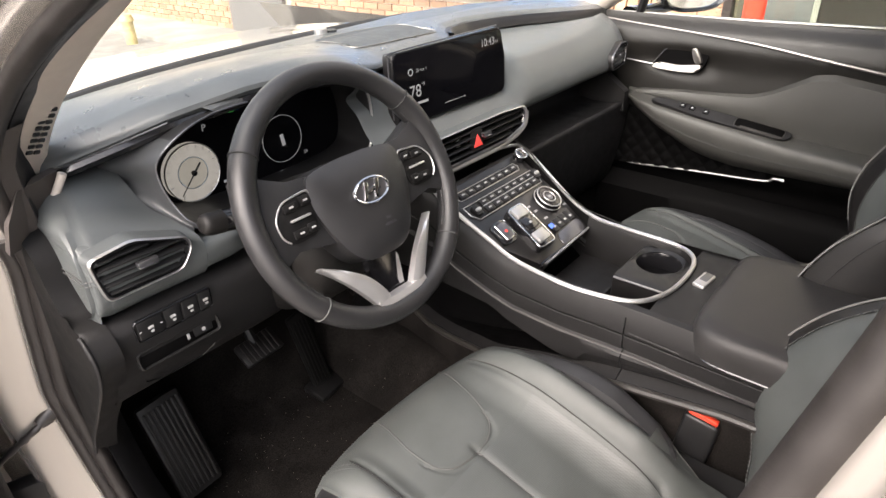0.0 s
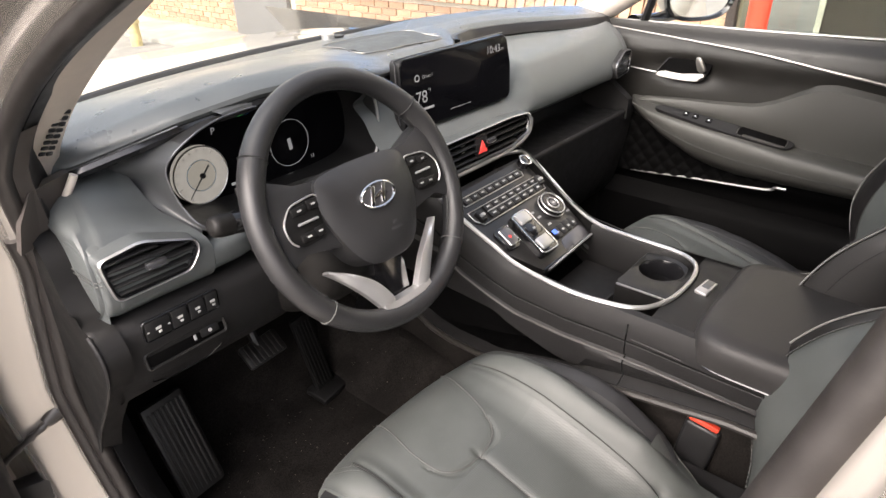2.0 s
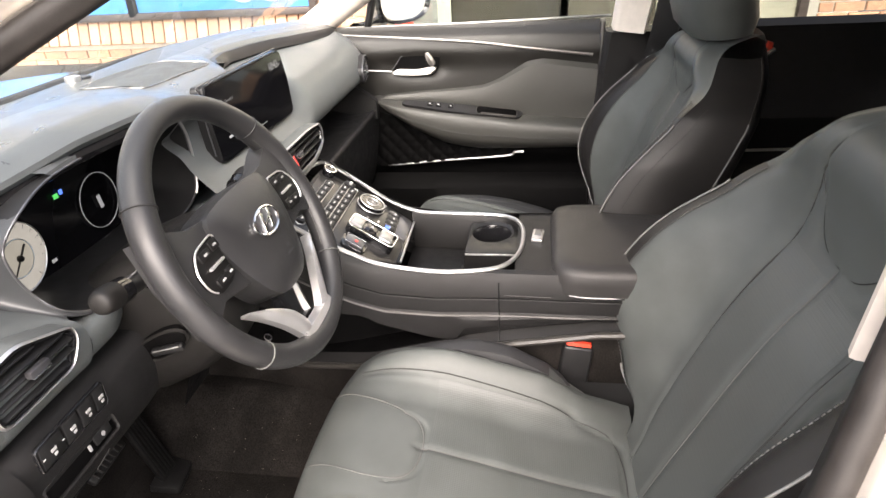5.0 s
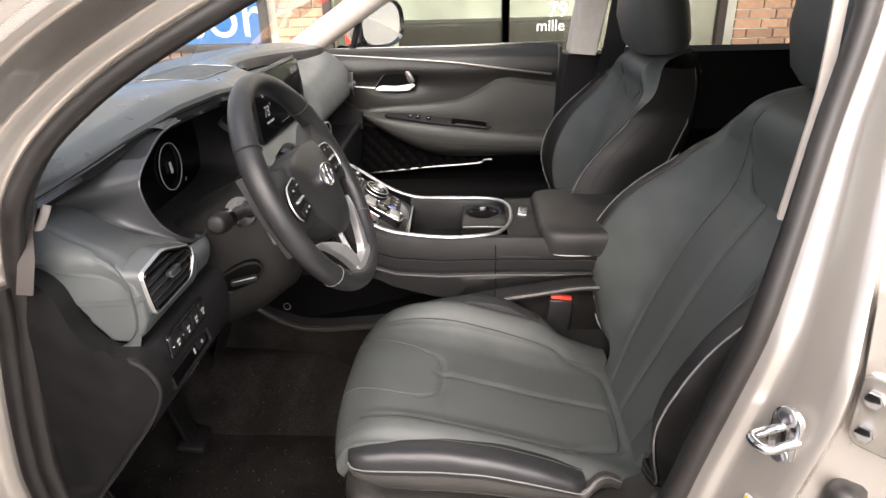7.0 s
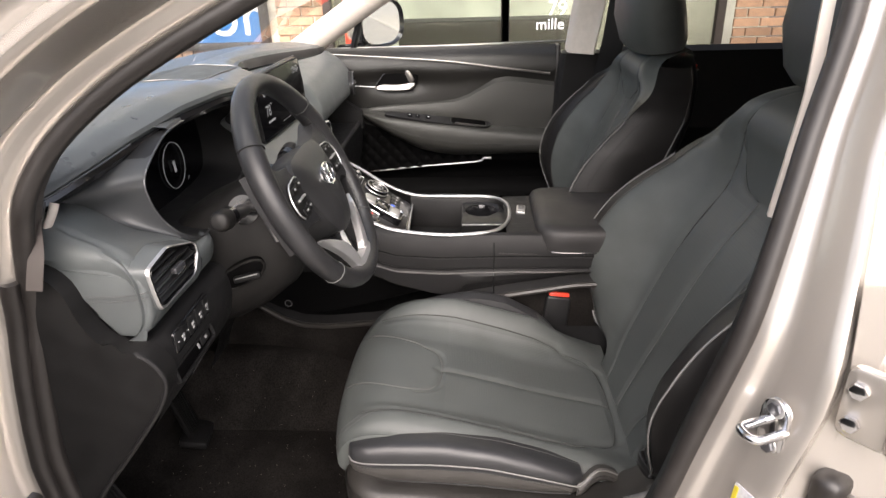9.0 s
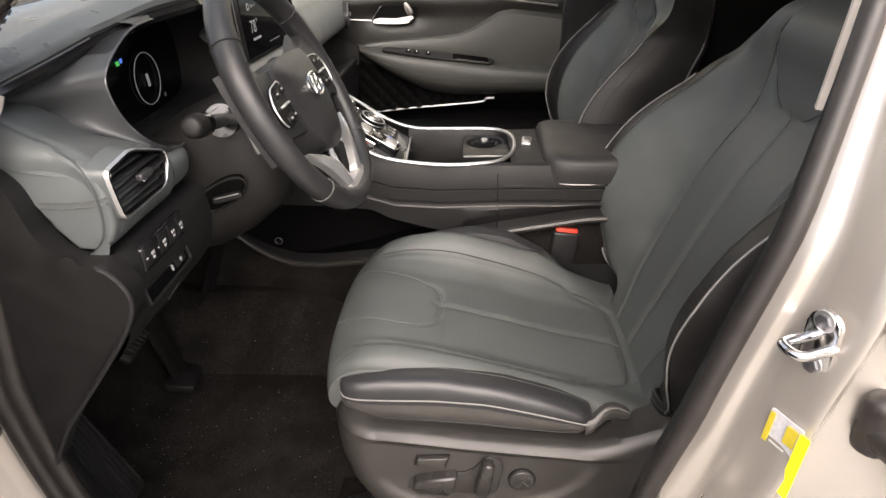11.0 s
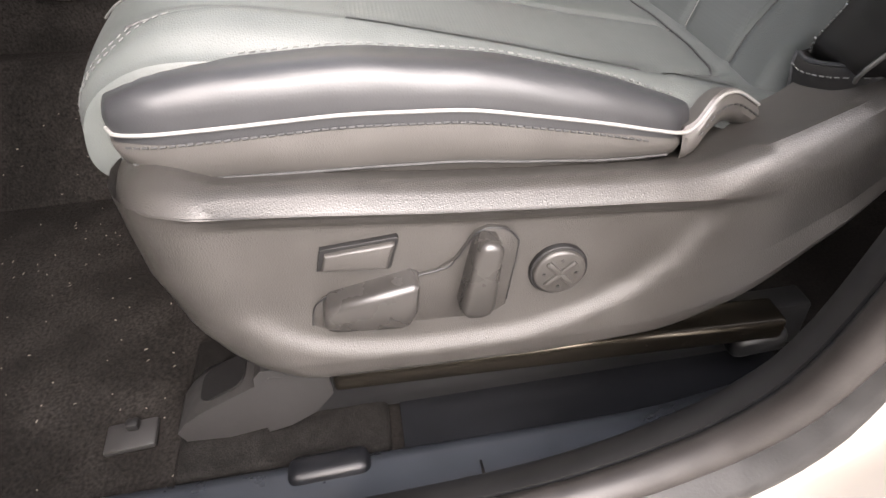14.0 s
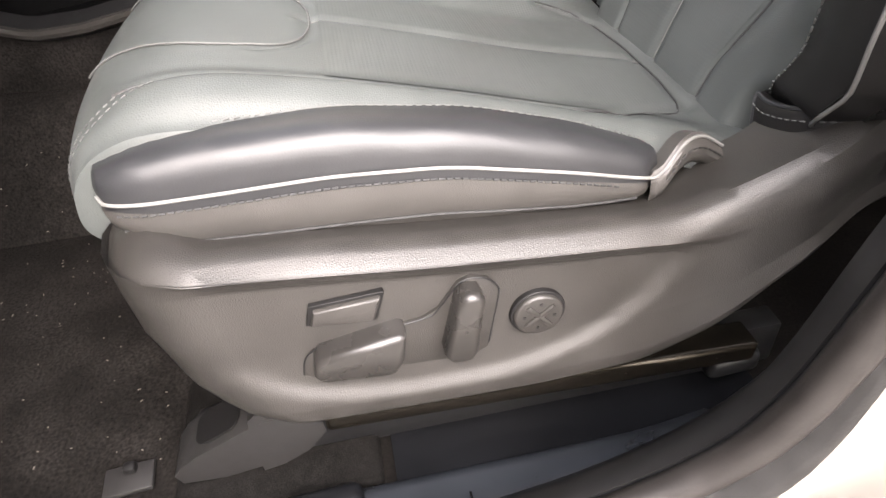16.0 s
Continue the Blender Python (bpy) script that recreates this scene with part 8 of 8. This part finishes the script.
# chrome strips
part("belt_strip", tube_bm(spline([(0.741, 0.34, 1.108), (0.733, 0.185, 1.096), (0.729, -0.01, 1.082), (0.728, -0.155, 1.069), (0.727, -0.293, 1.050), (0.728, -0.458, 1.028)], 8), lambda t: 0.0013 + 0.0026 * t, 8), DIMSATIN, door, "satin silver belt strip")
part("lower_strip", tube_bm(spline([(0.748, 0.19, 0.728), (0.738, 0.145, 0.724), (0.733, 0.108, 0.720), (0.731, -0.046, 0.734), (0.728, -0.225, 0.748), (0.725, -0.252, 0.760), (0.724, -0.277, 0.761)], 8), lambda t: 0.0020 + 0.0020 * t, 8), SATIN, door, "bright chrome lower strip")
part("glass_strip", tube_bm([(0.786, 0.36, 1.1075), (0.786, -0.10, 1.110), (0.786, -0.505, 1.1165)], 0.0040, 8), DIMSATIN, door, "bright window strip")
# quilted panel under the armrest: staggered diamonds
rows = []
for y in np.linspace(0.21, -0.255, 110):
    hi = interp(y, [-0.26, -0.1, 0.03, 0.13, 0.21], [0.785, 0.815, 0.845, 0.880, 0.92])
    lo = interp(y, [-0.26, -0.05, 0.14, 0.21], [0.753, 0.734, 0.718, 0.718])
    row = []
    for k in range(46):
        z = lerp(hi, lo, k / 45)
        a, b = (y + z * 0.9) / 0.040, (y - z * 0.9) / 0.040
        q = abs(math.sin(math.pi * a)) * abs(math.sin(math.pi * b))
        row.append(V(0.733 - 0.0055 * q ** 0.6, y, z))
    rows.append(row)
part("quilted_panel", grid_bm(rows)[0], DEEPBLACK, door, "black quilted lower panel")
# map pocket
rows = []
for y in np.linspace(0.20, -0.46, 30):
    rows.append([V(0.745, y, 0.69), V(0.715, y, 0.672 - 0.02 * (y + 0.1)), V(0.700, y, 0.655), V(0.697, y, 0.56), V(0.71, y, 0.46)])
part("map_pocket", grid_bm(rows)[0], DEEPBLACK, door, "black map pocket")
part("door_edge", box_bm(pose(0.765, -0.482, 0.78), 0.05, 0.014, 0.66, 0.004), RUBBER, door)
part("corner_post", tube_bm([(0.785, 0.165, 1.10), (0.745, 0.09, 1.31)], 0.012, 8, flat=0.8), SMOOTHBLACK, door)


# ---- bricks of the shop front, last ----
def brick_mesh(l, h, d):
    bm = box_bm(Matrix.Identity(4), d, l, h, 0.004, 1)
    me = bpy.data.meshes.new("brick")
    bm.to_mesh(me)
    bm.free()
    me.materials.append(BRICK)
    return me


FULL, HALF = brick_mesh(0.215, 0.068, 0.03), brick_mesh(0.10, 0.068, 0.03)


def brick_field(y0, y1, z0, z1):
    z, row = z0, 0
    while z + 0.068 <= z1 + 0.001:
        y = y0
        if row % 2:
            brick_at(HALF, y + 0.05, z + 0.034)
            y += 0.1135
        while y + 0.10 <= y1:
            if y + 0.215 <= y1:
                brick_at(FULL, y + 0.1075, z + 0.034)
                y += 0.227
            else:
                brick_at(HALF, y + 0.05, z + 0.034)
                y += 0.1135
        z, row = z + 0.079, row + 1


def brick_at(me, y, z):
    ob = new("brick", me)
    ob.parent = shop
    ob.location = V(WX + 0.012 + random.uniform(-0.003, 0.003), y + random.uniform(-0.002, 0.002), z) - shop.location


brick_field(1.10, 6.62, -0.19, 0.48)
brick_field(7.90, 11.5, -0.19, 1.00)
brick_field(1.08, 1.56, 0.48, 1.7)
brick_field(5.66, 6.62, 0.48, 1.0)
brick_field(-3.6, -2.42, 0.30, 1.5)
# sill of bricks on end under the blue windows, leaning out
SOLDIER = brick_mesh(0.094, 0.215, 0.045)
for k in range(38):
    ob = new("brick", SOLDIER)
    ob.parent = shop
    ob.location = V(WX - 0.035, 1.62 + 0.107 * k, 0.590) - shop.location
    ob.rotation_euler = (0, radians(14 + random.uniform(-0.6, 0.6)), 0)
